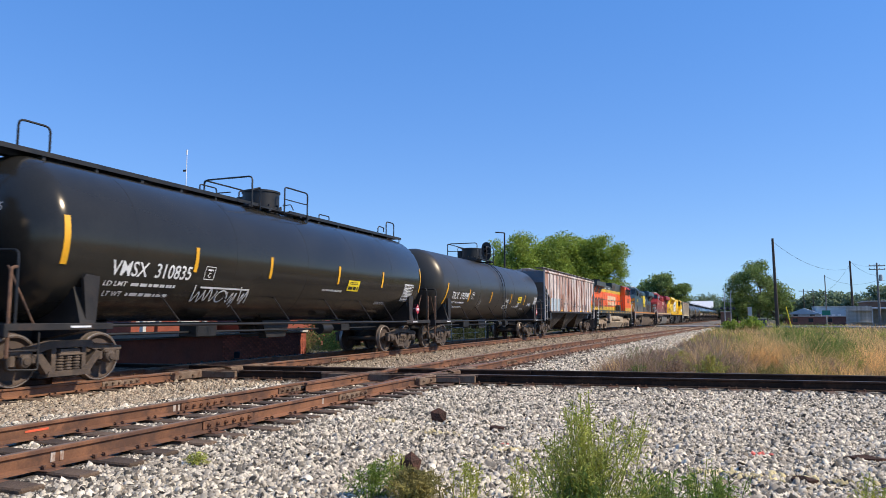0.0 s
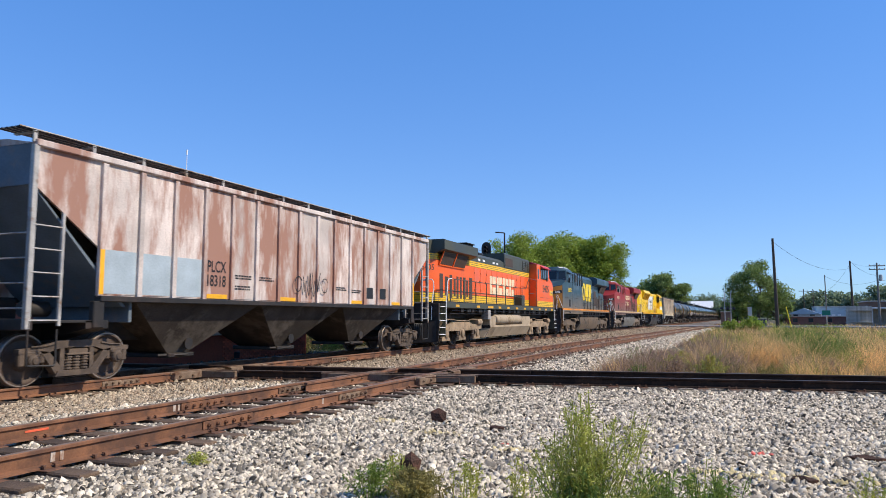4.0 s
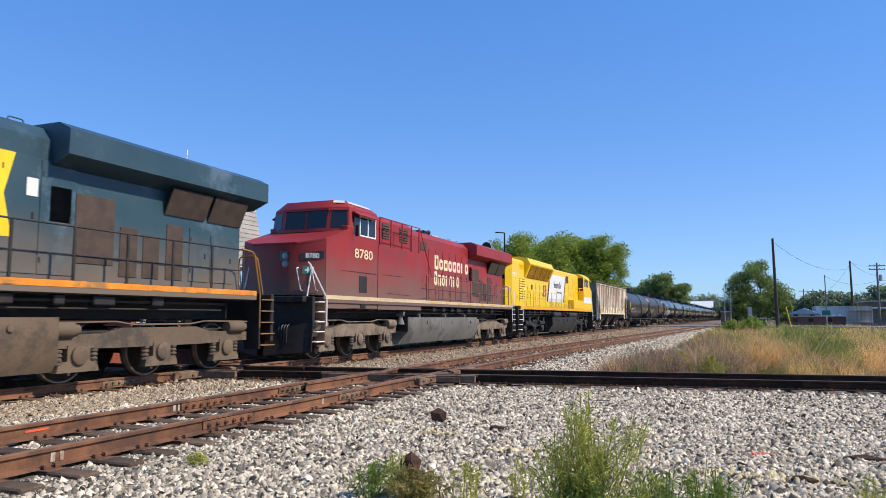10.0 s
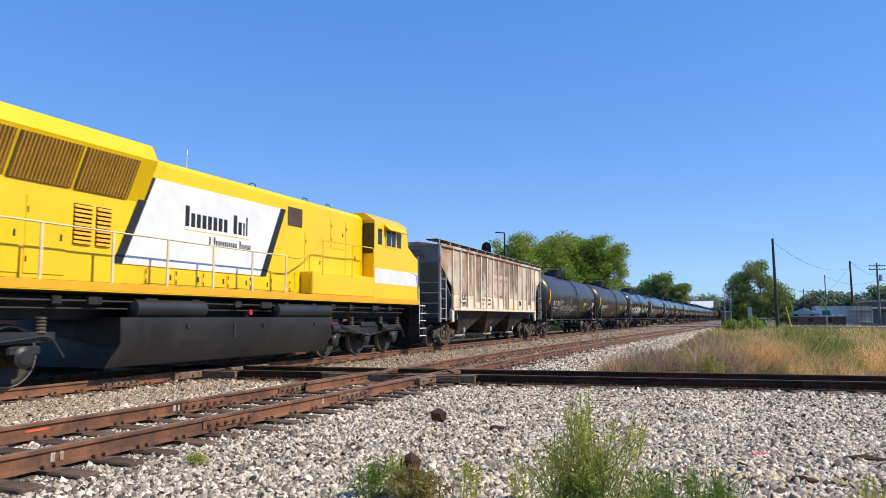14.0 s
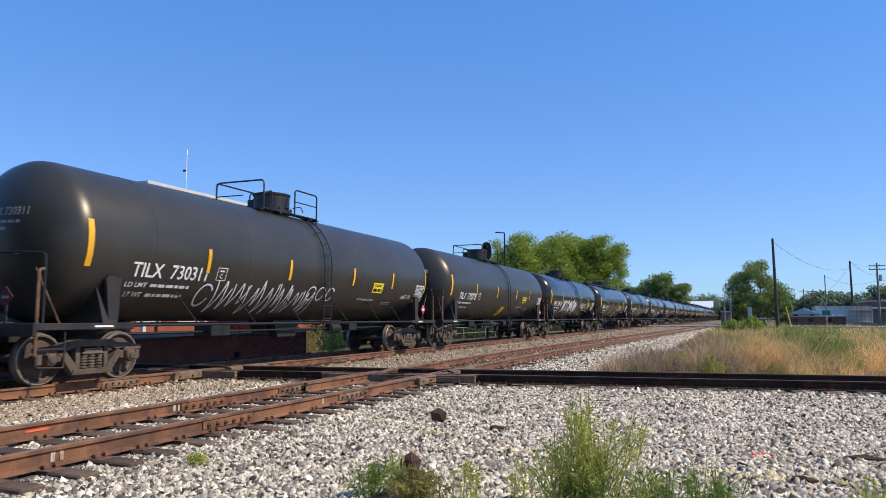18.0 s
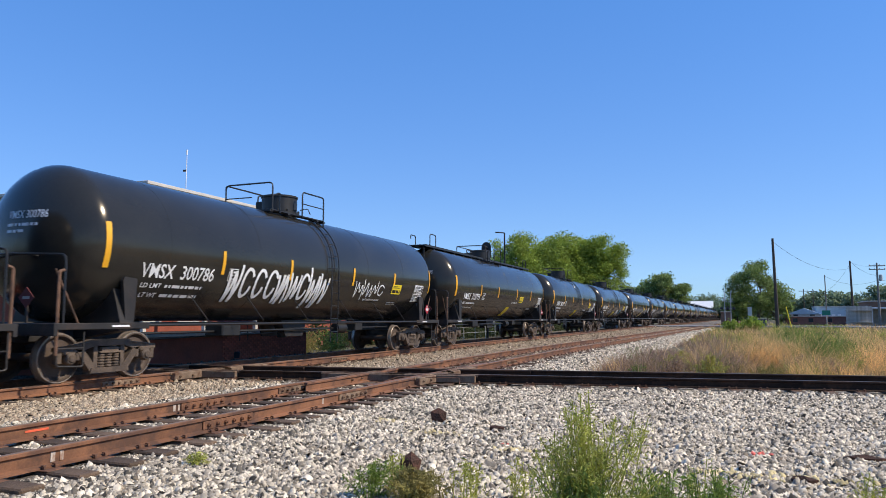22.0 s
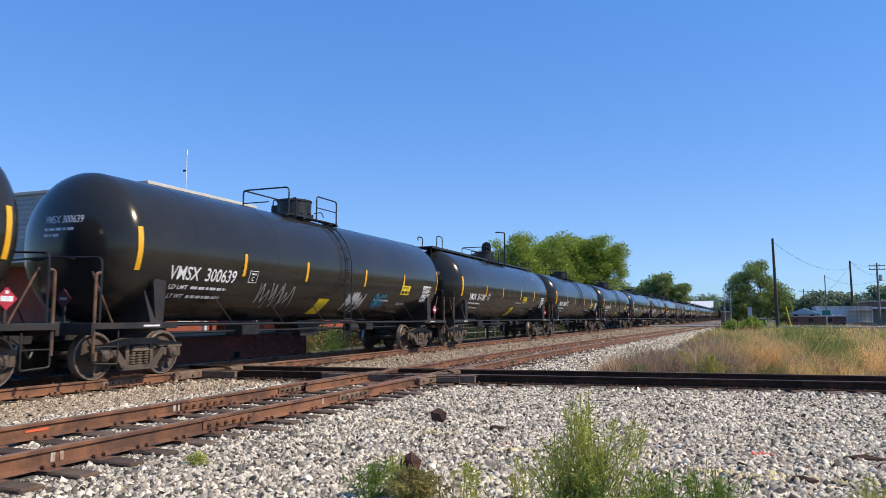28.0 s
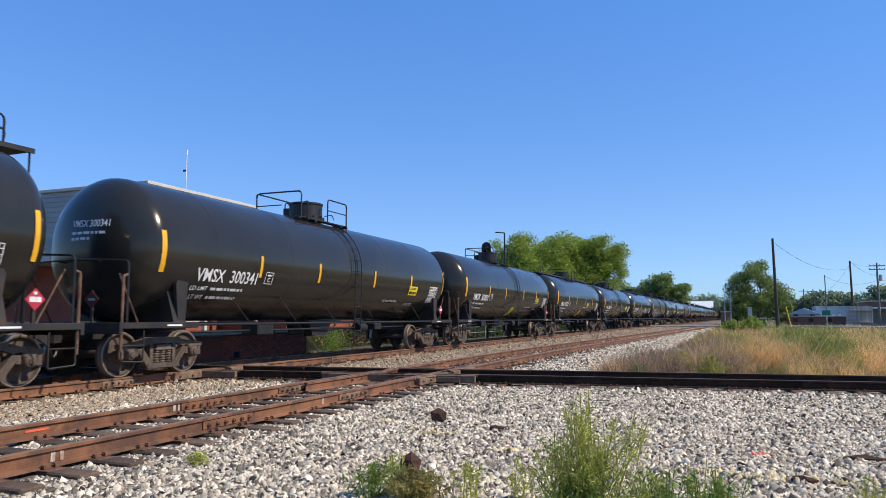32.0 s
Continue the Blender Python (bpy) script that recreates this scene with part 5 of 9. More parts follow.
            part("end_ladder", shared(("hoops", d), hoops), BLACK, t)
    return t


# ---- covered hopper cars ----
PINKRUST = mat("hopper_faded_rust", (0.60, 0.52, 0.47), 0.85, 0, 0.22, 1.2, 30, 0.2, 0.004, (0.34, 0.18, 0.13), 0.48, streak=4.0, objrand=0.12)
BROWNPANEL = mat("hopper_brown", (0.30, 0.185, 0.12), 0.85, 0, 0.4, 1.5, 30, 0.2, 0.004, (0.58, 0.49, 0.38), 0.55, streak=3.0, objrand=0.35)
CREAM = mat("hopper_cream", (0.74, 0.64, 0.46), 0.8, 0, 0.12, 1.5, 30, 0.1, 0.003, (0.50, 0.40, 0.28), 0.2)
# Hopper ends: blue-grey of sunless, skylit faces is put into the paint colour.
END_SHADED = mat("hopper_slate", (0.13, 0.16, 0.185), 0.8, 0, 0.2, 1.5, 30, 0.1, 0.003, (0.2, 0.17, 0.15), 0.2)
PALEBLUE = mat("hopper_pale_patch", (0.36, 0.43, 0.47), 0.8, 0, 0.15, 2, 30, 0.1, 0.003)
BAYDUST = mat("hopper_bay", (0.055, 0.044, 0.035), 0.9, 0, 0.4, 1.5, 30, 0.2, 0.005, (0.12, 0.10, 0.08), 0.35, spec=0.2)
GALV = mat("galvanised", (0.42, 0.40, 0.37), 0.6, 0.3, 0.25, 4, 40, 0.1, 0.003, (0.25, 0.16, 0.10), 0.3)
PINKMARK = mat("faded_pink_mark", (0.58, 0.40, 0.34), 0.85, 0, 0.25, 4, 40, 0.1, 0.002, (0.36, 0.22, 0.17), 0.35)


def hopper(label, two_tone, length, marks):
    t = thing("hopper_car", label, "hopper car", "covered hopper cars of the train")
    h = length / 2
    a, b = h - 0.97, h - 2.4            # end of the roof; end of the lower side
    side = PINKRUST if not two_tone else BROWNPANEL
    rib_mat = side if not two_tone else CREAM
    n = 15
    for s in (-1, 1):
        x0, x1 = s * 1.38, s * 1.42
        sheet_f = Form().prism([(-b, 1.58), (b, 1.58), (b, 2.46), (a, 3.45), (a, 4.1), (-a, 4.1), (-a, 3.45), (-b, 2.46)], s * 1.34, s * 1.385)
        wall = part("side_sheet", sheet_f, side, t)
        step = 2 * b / n
        for i in range(n + 1):
            y = -b + i * step
            f = Form().prism([(y - 0.055, 1.6), (y + 0.055, 1.6), (y + 0.055, 4.06), (y - 0.055, 4.06)], x0, s * 1.455)
            part("rib", f, rib_mat, wall)
            if i < n:
                if two_tone:
                    z = 2.16 if i % 5 != 3 else 1.9
                    f = Form().box(x0, s * 1.40, y + 0.06, y + step - 0.06, z + 0.005, 4.02, 0.006)
                    part("panel", f, side, wall)
                    f = Form().box(x0, s * 1.40, y + 0.06, y + step - 0.06, 1.62, z, 0.006)
                    part("lower_panel", f, CREAM if i != 8 or s < 0 else BROWNPANEL, wall, "cream painted lower panel")
                else:
                    f = Form().box(x0, s * 1.40, y + 0.06, y + step - 0.06, 1.62, 4.02, 0.006)
                    part("panel", f, side, wall)
                    if s > 0 and i < 4 and i != 3:
                        part("repaint", Form().box(s * 1.39, s * 1.404, y + 0.07, y + step - 0.07, 1.64, 2.46, 0.002), PALEBLUE, wall, "pale blue repainted patch")
        for i in (0, 3, 6, 10, 13, n):
            y = -b + i * step
            zz = (1.62, 2.45) if i in (0, n) or two_tone else (1.62, 1.72)
            yy = (y - 0.05, y + 0.05) if i in (0, n) or two_tone else (y + 0.12, y + step - 0.12)
            part("reflector", Form().box(s * 1.44 if two_tone or i in (0, n) else s * 1.39, s * 1.461 if two_tone or i in (0, n) else s * 1.406, *yy, zz[0], zz[0] + (zz[1] - zz[0]) * (0.45 if two_tone and i not in (0, n) else 1), 0.002), AMBER, t)
        part("top_chord", Form().box(s * 1.30, s * 1.47, -a, a, 4.08, 4.2, 0.015), side, t)
        part("side_sill", Form().box(s * 1.28, s * 1.47, -b, b, 1.49, 1.6, 0.012), STEEL_DARK if not two_tone else CREAM, t)
        # running board along the roof edge
        f = Form()
        for k in range(4):
            x = s * (0.95 + 0.13 * k)
            f.box(x - 0.045, x + 0.045, -a - 0.3, a + 0.3, 4.33, 4.36, 0.004)
        board = part("running_board", f, STEEL_DARK, t, "open steel roof walkway")
        f = Form()
        y = -a
        while y <= a + 0.01:
            f.box(s * 1.36, s * 1.40, y - 0.035, y + 0.035, 4.15, 4.35, 0.004)
            f.box(s * 0.9, s * 1.40, y - 0.03, y + 0.03, 4.30, 4.335, 0.004)
            y += 2 * a / 14
        f.tube([(s * 1.40, -a - 0.3, 4.36), (s * 1.40, a + 0.3, 4.36)], 0.014, 5)
        part("walkway_bracket", f, GALV, board)
    part("roof", Form().prism([(-1.38, 4.14), (1.38, 4.14), (0.7, 4.26), (0.0, 4.29), (-0.7, 4.26)], -a, a, "y"), side, t)
    f = Form()
    f.box(-0.3, 0.3, -a + 0.6, a - 0.6, 4.27, 4.38, 0.03)
    part("hatch_trough", f, GALV, t)
    for d in (-1, 1):
        part("end_sheet", Form().box(-1.36, 1.36, d * (a - 0.03), d * a, 3.42, 4.14, 0.01), END_SHADED, t, "end sheet with blue-grey shade put into its colour")
        part("slope_sheet", Form().prism([(d * (a - 0.04), 3.45), (d * a, 3.45), (d * (b - 0.6), 1.4), (d * (b - 0.7), 1.4)], -1.34, 1.34), END_SHADED, t)
        part("end_bulkhead", Form().box(-1.3, 1.3, d * (b - 0.9), d * (b - 0.82), 1.1, 2.3, 0.01), END_SHADED, t)
        for x in (-1.40, -0.55, 0.45, 1.40):
            part("end_post", Form().box(x - 0.05, x + 0.05, d * (a - 0.06), d * (a + 0.04), 1.0, 4.1 if abs(x) > 1 else 3.7, 0.01), GALV, t)
        for k in range(4):
            z = 1.35 + 0.42 * k
            part("rung", Form().tube([(0.45, d * a, z), (1.40, d * a, z)], 0.016, 5), GALV, t)
            part("rung", Form().tube([(-0.55, d * a, z), (-1.40, d * a, z)], 0.016, 5), GALV, t)
        for s in (-1, 1):
            f = Form()
            f.box(s * 1.40, s * 1.46, d * (a - 0.62), d * (a - 0.56), 1.05, 3.0, 0.008)
            for k in range(5):
                f.tube([(s * 1.44, d * a, 1.15 + 0.4 * k), (s * 1.44, d * (a - 0.6), 1.15 + 0.4 * k)], 0.016, 5)
            part("side_ladder", f, GALV, t)
            f = Form()
            f.tube(bend([(s * 1.44, d * (a - 0.02), 1.0), (s * 1.44, d * (a - 0.02), 0.4), (s * 1.44, d * (a - 0.56), 0.38), (s * 1.44, d * (a - 0.56), 1.0)], 0.05), 0.02, 5)
            part("sill_step", f, STEEL_DARK, t)
            f = Form().box(s * 1.3, s * 1.44, d * (b - 0.12), d * (b + 0.12), 1.0, 1.5, 0.02)
            part("bolster_leg", f, CREAM if two_tone else STEEL_DARK, t)
        f = Form()
        f.box(-1.45, 1.45, d * (a - 0.1), d * a, 0.98, 1.18, 0.015)
        f.box(-1.4, 1.4, d * b, d * a, 1.1, 1.15, 0.01)
        f.box(-0.27, 0.27, d * (b - 2.6), d * (h - 0.55), 0.72, 1.12, 0.02)
        f.prism([(-1.4, 1.0), (-1.4, 1.15), (1.4, 1.15), (1.4, 1.0), (0.35, 0.78), (-0.35, 0.78)], d * (b - 0.25), d * (b + 0.25), "y")
        part("end_platform", f, STEEL_DARK, t)
        f = Form()
        f.lathe([(d * (a - 0.75), 0.05), (d * (a - 0.75), 0.15), (d * (a - 1.25), 0.15), (d * (a - 1.25), 0.05)], 12, (0.3, 0, 1.35), "y")
        f.box(-0.9, -0.4, d * (a - 1.2), d * (a - 0.7), 1.16, 1.55, 0.03)
        part("brake_gear", f, STEEL_DARK, t)
        coupler(t, d * (h + 0.02), d)
        freight_truck(t, d * (b + 0.1))
    w = 2 * (b - 0.9) / 3
    for i in range(3):
        y = -(b - 0.9) + w * (i + 0.5)
        f = Form()
        top, low = [(-1.34, y - w / 2 + 0.02), (1.34, y - w / 2 + 0.02), (1.34, y + w / 2 - 0.02), (-1.34, y + w / 2 - 0.02)], [(-0.62, y - 0.32), (0.62, y - 0.32), (0.62, y + 0.32), (-0.62, y + 0.32)]
        f.add([(*p, 1.52) for p in top] + [(*p, 0.42) for p in low], [(3, 2, 1, 0), (4, 5, 6, 7)] + [(k, (k + 1) % 4, 4 + (k + 1) % 4, 4 + k) for k in range(4)])
        bay = part("hopper_bay", f, BAYDUST, t, "dusty sloping discharge bay")
        f = Form()
        f.box(-0.75, 0.75, y - 0.4, y + 0.4, 0.32, 0.42, 0.02)
        f.tube([(0.62, y - 0.6, 0.38), (0.82, y + 0.1, 0.38)], 0.03, 6)
        f.lathe([(0.80, 0.03), (0.80, 0.13), (0.83, 0.13), (0.83, 0.03)], 10, (0, y + 0.12, 0.62), "x")
        part("discharge_gate", f, GALV if two_tone else STEEL_DARK, bay)
    marks(t, h, b, step)
    return t


def marks_one(t, h, b, step):
    f = Form()
    y = -b + 3 * step + 0.12
    side_text(f, "PLCX", 0.36, y, 2.22, 1.408, step - 0.3)
    side_text(f, "18318", 0.36, y, 1.90, 1.408, step - 0.3)
    part("reporting_marks", f, BLACK, t, "dark stencilled letters and numerals")
    f = Form()
    r2 = random.Random(8)
    for i, z in ((4, 2.1), (5, 2.1), (4, 1.85), (9, 2.0), (10, 1.95)):
        bars(f, -b + i * step + 0.15, -b + (i + 1) * step - 0.15, z, z + 0.12, 2, 1.408, r2, 0.6, 0.2)
    f.box(1.402, 1.409, -b + 11 * step + 0.2, -b + 12 * step - 0.3, 1.8, 2.15, 0.001)
    f.box(1.402, 1.409, -b + 12 * step + 0.2, -b + 13 * step - 0.3, 1.8, 2.15, 0.001)
    part("small_print", f, BLACK, t)
    f = Form()
    scrawl(f, -b + 7 * step - 0.3, -b + 8.6 * step, 1.8, 2.35, 4, 0.03, random.Random(3), 1.46)
    part("graffiti", f, BLACK, t, "black spray-painted scrawl")


def marks_two(t, h, b, step):
    f = Form()
    side_text(f, "LD LMT", 0.15, -b + 4 * step + 0.12, 1.98, 1.408, 0.55)
    side_text(f, "LT WT", 0.15, -b + 4 * step + 0.12, 1.78, 1.408, 0.45)
    side_text(f, "203000", 0.15, -b + 5 * step + 0.15, 1.98, 1.408, 0.5)
    side_text(f, "60000", 0.15, -b + 5 * step + 0.2, 1.78, 1.408, 0.42)
    side_text(f, "PRAX", 0.34, -b + 1 * step + 0.1, 1.95, 1.408, 0.72)
    side_text(f, "828993", 0.3, -b + 1 * step + 0.1, 1.68, 1.408, 0.72)
    f.box(1.402, 1.409, -b + 11 * step + 0.25, -b + 12 * step - 0.25, 1.85, 2.08, 0.001)
    part("reporting_marks", f, BLACK, t, "black stencilled letters and numerals")
    f = Form()
    for i, kind in ((6, 0), (7, 1), (8, 2)):
        y0, y1 = -b + i * step + 0.14, -b + (i + 1) * step - 0.14
        f.box(1.4, 1.407, y0, y1, 3.1, 3.32, 0.001)
        f.box(1.4, 1.407, y0 + 0.1 * kind, y1 - 0.1 * kind, 2.3, 3.02, 0.001)
    part("faded_lettering", f, PINKMARK, t, "large faded pink patches of old lettering")
    f = Form()
    c = b + 0.65
    pts = [(c + 0.36 * math.cos(k * 0.5236), 3.6 + 0.5 * math.sin(k * 0.5236)) for k in range(12)]
    f.prism(pts, 1.384, 1.39)
    part("faded_emblem", f, CREAM, t)
    f = Form()
    vs, fs = letters("PRAX", 0.2, 0.5)
    f.add([(0.1 + u, -(h - 0.97) - 0.006, 3.85 + w) for u, w in vs], fs)
    vs, fs = letters("828993", 0.2, 0.7)
    f.add([(0.02 + u, -(h - 0.97) - 0.006, 3.62 + w) for u, w in vs], fs)
    part("end_marks", f, BLACK, t)


# ---- locomotives ----
def dusty(name, color, dust, z0, z1, rough=0.4, amount=1.0, second=None, mix=0.2):
    """Loco paint with road dust that thins out upwards from z0 to z1."""
    m = mat(name, color, rough, 0, 0.12, 0.9, 30, 0.04, 0.003, second, mix)
    N, L = m.node_tree.nodes, m.node_tree.links
    b = N["Principled BSDF"]
    src = b.inputs["Base Color"].links[0].from_socket
    tc = N.new("ShaderNodeTexCoord")
    sp = N.new("ShaderNodeSeparateXYZ")
    L.new(tc.outputs["Object"], sp.inputs[0])
    n = N.new("ShaderNodeTexNoise")
    n.inputs["Scale"].default_value, n.inputs["Detail"].default_value = 1.1, 5
    L.new(tc.outputs["Object"], n.inputs["Vector"])
    ad = N.new("ShaderNodeMath")
    ad.operation = "MULTIPLY_ADD"
    ad.inputs[1].default_value = 1.1
    L.new(n.outputs[0], ad.inputs[0])
    L.new(sp.outputs[2], ad.inputs[2])
    mr = N.new("ShaderNodeMapRange")
    mr.inputs[1].default_value, mr.inputs[2].default_value = z0 + 0.55, z1 + 0.55
    mr.inputs[3].default_value, mr.inputs[4].default_value = amount, 0.0
    L.new(ad.outputs[0], mr.inputs[0])
    mx = N.new("ShaderNodeMix")
    mx.data_type = "RGBA"
    L.new(mr.outputs[0], mx.inputs[0])
    L.new(src, mx.inputs[6])
    mx.inputs[7].default_value = (*dust, 1)
    L.new(mx.outputs[2], b.inputs["Base Color"])
    return m


ORANGE = mat("loco_orange", (0.86, 0.13, 0.02), 0.38, 0, 0.08, 0.8, 30, 0.03, 0.003, (0.70, 0.12, 0.03), 0.15)
GOLD = mat("loco_gold", (0.84, 0.50, 0.02), 0.42, 0, 0.08, 0.8, 30, 0.03, 0.003, (0.62, 0.38, 0.05), 0.2)
DKGREEN = mat("loco_dark_green", (0.058, 0.062, 0.044), 0.5, 0, 0.2, 1.0, 30, 0.04, 0.003)
NAVY = dusty("loco_blue", (0.031, 0.069, 0.089), (0.20, 0.145, 0.095), 1.7, 3.1, 0.4, 0.9, (0.10, 0.15, 0.19), 0.25)
# Gold darkened for the shade on the front faces, with real dust low down.
GOLD_SHADED = dusty("loco_nose_gold", (0.38, 0.165, 0.016), (0.14, 0.10, 0.06), 1.6, 2.6, 0.5, 0.7)
STRIPE_OR = mat("stripe_orange", (0.80, 0.27, 0.02), 0.4, 0, 0.15, 2, 30, 0.03, 0.003, (0.38, 0.19, 0.06), 0.35)
MAROON = dusty("loco_red", (0.31, 0.021, 0.017), (0.17, 0.115, 0.085), 1.75, 3.25, 0.5, 0.9, (0.22, 0.03, 0.026), 0.3)
STRIPE_CR = mat("stripe_cream", (0.62, 0.48, 0.28), 0.5, 0, 0.15, 2, 30, 0.03, 0.003)
BRIGHTY = mat("loco_yellow", (0.90, 0.575, 0.004), 0.34, 0, 0.05, 0.8, 30, 0.02, 0.002, (0.80, 0.50, 0.01), 0.1)
YSILL = mat("sill_orange_yellow", (0.83, 0.40, 0.01), 0.4, 0, 0.08, 1.5, 30, 0.03, 0.002)
VENT = mat("vent_brown", (0.075, 0.05, 0.037), 0.7, 0.1, 0.3, 4, 40, 0.1, 0.004)
YGRILLE = mat("grille_olive", (0.13, 0.085, 0.022), 0.7, 0.0, 0.3, 4, 40, 0.1, 0.004)
PALERAIL = mat("pale_handrail", (0.72, 0.62, 0.36), 0.5, 0, 0.15, 4, 40, 0.05, 0.002)
VENTDK = mat("vent_dark", (0.022, 0.02, 0.019), 0.7, 0.1, 0.3, 4, 40, 0.1, 0.004)
GLASS = mat("cab_glass", (0.012, 0.016, 0.018), 0.06, 0, 0.1, 2, 20, 0.0, 0.001)
FUEL_TAN = mat("tank_dust_tan", (0.40, 0.315, 0.215), 0.85, 0, 0.15, 1.2, 30, 0.1, 0.004, (0.24, 0.18, 0.12), 0.25)
FUEL_BR = mat("tank_dust_brown", (0.16, 0.112, 0.072), 0.85, 0, 0.2, 1.2, 30, 0.1, 0.004, (0.075, 0.06, 0.047), 0.35)
FUEL_GR = mat("tank_dust_grey", (0.17, 0.165, 0.15), 0.8, 0, 0.2, 1.2, 30, 0.1, 0.004, (0.10, 0.09, 0.075), 0.3)
FUEL_BK = mat("tank_black_gloss", (0.022, 0.022, 0.023), 0.45, 0, 0.2, 1.2, 30, 0.05, 0.003, (0.04, 0.036, 0.032), 0.3)
WHITEP = mat("white_paint", (0.78, 0.78, 0.76), 0.45, 0, 0.08, 2, 30, 0.03, 0.002)
CREAMP = mat("cream_letter", (0.80, 0.66, 0.42), 0.5, 0, 0.1, 2, 30, 0.03, 0.002, (0.55, 0.36, 0.2), 0.2)
LAMP = mat("lamp_lens", (0.28, 0.29, 0.3), 0.2, 0.3, 0.1, 4, 30, 0.0)
LOGOY = mat("logo_yellow", (0.86, 0.62, 0.015), 0.42, 0, 0.1, 2, 30, 0.03, 0.002)
GREYROOF = mat("roof_pale", (0.55, 0.54, 0.50), 0.6, 0, 0.15, 2, 30, 0.05, 0.003)


def on_quad(form, A, B, C, D, u0, u1, v0, v1, lift=0.008, thick=0.012):
    """A thin plate on the face A B C D (A lower left, B lower right, C upper right, D upper left, seen from outside)."""
    A, B, C, D = (Vector(p) for p in (A, B, C, D))
    nrm = (B - A).cross(D - A).normalized()

    def at(u, v):
        return (A * (1 - u) + B * u) * (1 - v) + (D * (1 - u) + C * u) * v
    q = [at(u0, v0), at(u1, v0), at(u1, v1), at(u0, v1)]
    return form.add([p + nrm * (lift - thick) for p in q] + [p + nrm * lift for p in q],
                    [(3, 2, 1, 0), (4, 5, 6, 7), (0, 1, 5, 4), (1, 2, 6, 5), (2, 3, 7, 6), (3, 0, 4, 7)])


def ring_solid(form, low, high):
    """A solid between two rings of points with the same count."""
    n = len(low)
    return form.add(low + high, [tuple(range(n))[::-1], tuple(range(n, 2 * n))] + [(k, (k + 1) % n, n + (k + 1) % n, n + k) for k in range(n)])


def loco_truck(t, yc, gap, frame_mat, style):
    """Three-axle truck. style 'cast': heavy cast side frame; 'beam': slim frame with open wheels."""
    for s in (-1, 1):
        f = Form()
        if style == "cast":
            x0, x1 = s * 1.06, s * 1.22
            g = gap
            f.prism([(-g - 0.75, 0.66), (-g - 0.75, 0.86), (-g * 0.72, 0.90), (-g * 0.5, 1.0), (g * 0.5, 1.0), (g * 0.72, 0.90), (g + 0.75, 0.86), (g + 0.75, 0.66), (g * 0.6, 0.62), (-g * 0.6, 0.62)], x0, x1)
            for k in (-1, 0, 1):
                y = k * g
                f.prism([(y - 0.45, 0.22), (y + 0.45, 0.22), (y + 0.42, 0.34), (y + 0.24, 0.42), (y + 0.24, 0.7), (y - 0.24, 0.7), (y - 0.24, 0.42), (y - 0.42, 0.34)], s * 1.07, s * 1.24)
            fr = part("truck_frame", f, frame_mat, t)
            for k in (-1, 0, 1):
                y = yc + k * g
                j = Form().lathe([(s * 1.2, 0.1), (s * 1.2, 0.17), (s * 1.29, 0.17), (s * 1.31, 0.13), (s * 1.31, 0.04)], 14, (0, y, 0.52), "x")
                part("journal_box", j, frame_mat, t)
            for y in (-g - 0.38, -g + 0.38, -0.38, 0.38, g - 0.38, g + 0.38):
                c = Form()
                coil(c, s * 1.15, 0, 0.33, 0.64, 0.085, 4)
                o = part("spring", c, TRUCK, t)
                o.location = (0, yc + y, 0)
            for y in (-g - 0.55, g + 0.55):
                c = Form().lathe([(-0.32, 0.06), (-0.32, 0.12), (-0.22, 0.15), (0.2, 0.15), (0.24, 0.11), (0.32, 0.1)], 14, (s * 1.2, 0, 0.98), "y")
                o = part("brake_cylinder", c, frame_mat, t)
                o.location = (0, yc + y * 0.92, 0)
            f = Form()
            f.tube(bend([(s * 1.26, yc - g - 0.7, 1.1), (s * 1.26, yc - g * 0.6, 1.12), (s * 1.24, yc - g * 0.4, 1.06), (s * 1.24, yc + g * 0.4, 1.06), (s * 1.26, yc + g * 0.6, 1.12), (s * 1.26, yc + g + 0.7, 1.1)], 0.1), 0.02, 5)
            part("air_pipe", f, frame_mat, t)
        else:
            x0, x1 = s * 1.08, s * 1.2
            g = gap
            f.prism([(-g - 0.55, 0.78), (-g - 0.55, 0.95), (g + 0.55, 0.95), (g + 0.55, 0.78), (g * 0.55, 0.74), (g * 0.45, 0.68), (-g * 0.45, 0.68), (-g * 0.55, 0.74)], x0, x1)
            f.box(s * 1.1, s * 1.26, -0.5, 0.5, 0.9, 1.06, 0.03)
            fr = part("truck_frame", f, frame_mat, t)
            for k in (-1, 0, 1):
                j = Form().lathe([(s * 1.05, 0.1), (s * 1.05, 0.19), (s * 1.2, 0.19), (s * 1.22, 0.14), (s * 1.24, 0.12), (s * 1.24, 0.03)], 14, (0, yc + k * g, 0.53), "x")
                j.box(s * 1.06, s * 1.2, yc + k * g - 0.3, yc + k * g + 0.3, 0.56, 0.72, 0.03)
                part("journal_box", j, frame_mat, t)
            for y in (-g * 0.5, g * 0.5, -g - 0.3, g + 0.3):
                c = Form()
                coil(c, s * 1.14, 0, 0.92, 1.22, 0.1, 5)
                o = part("spring", c, TRUCK, t)
                o.location = (0, yc + y, 0)
            for y in (-g - 0.2, g * 0.5):
                c = Form().lathe([(-0.22, 0.05), (-0.22, 0.13), (0.2, 0.13), (0.22, 0.05)], 12, (s * 1.24, 0, 0.88), "y")
                o = part("brake_cylinder", c, frame_mat, t)
                o.location = (0, yc + y, 0)
            f = Form()
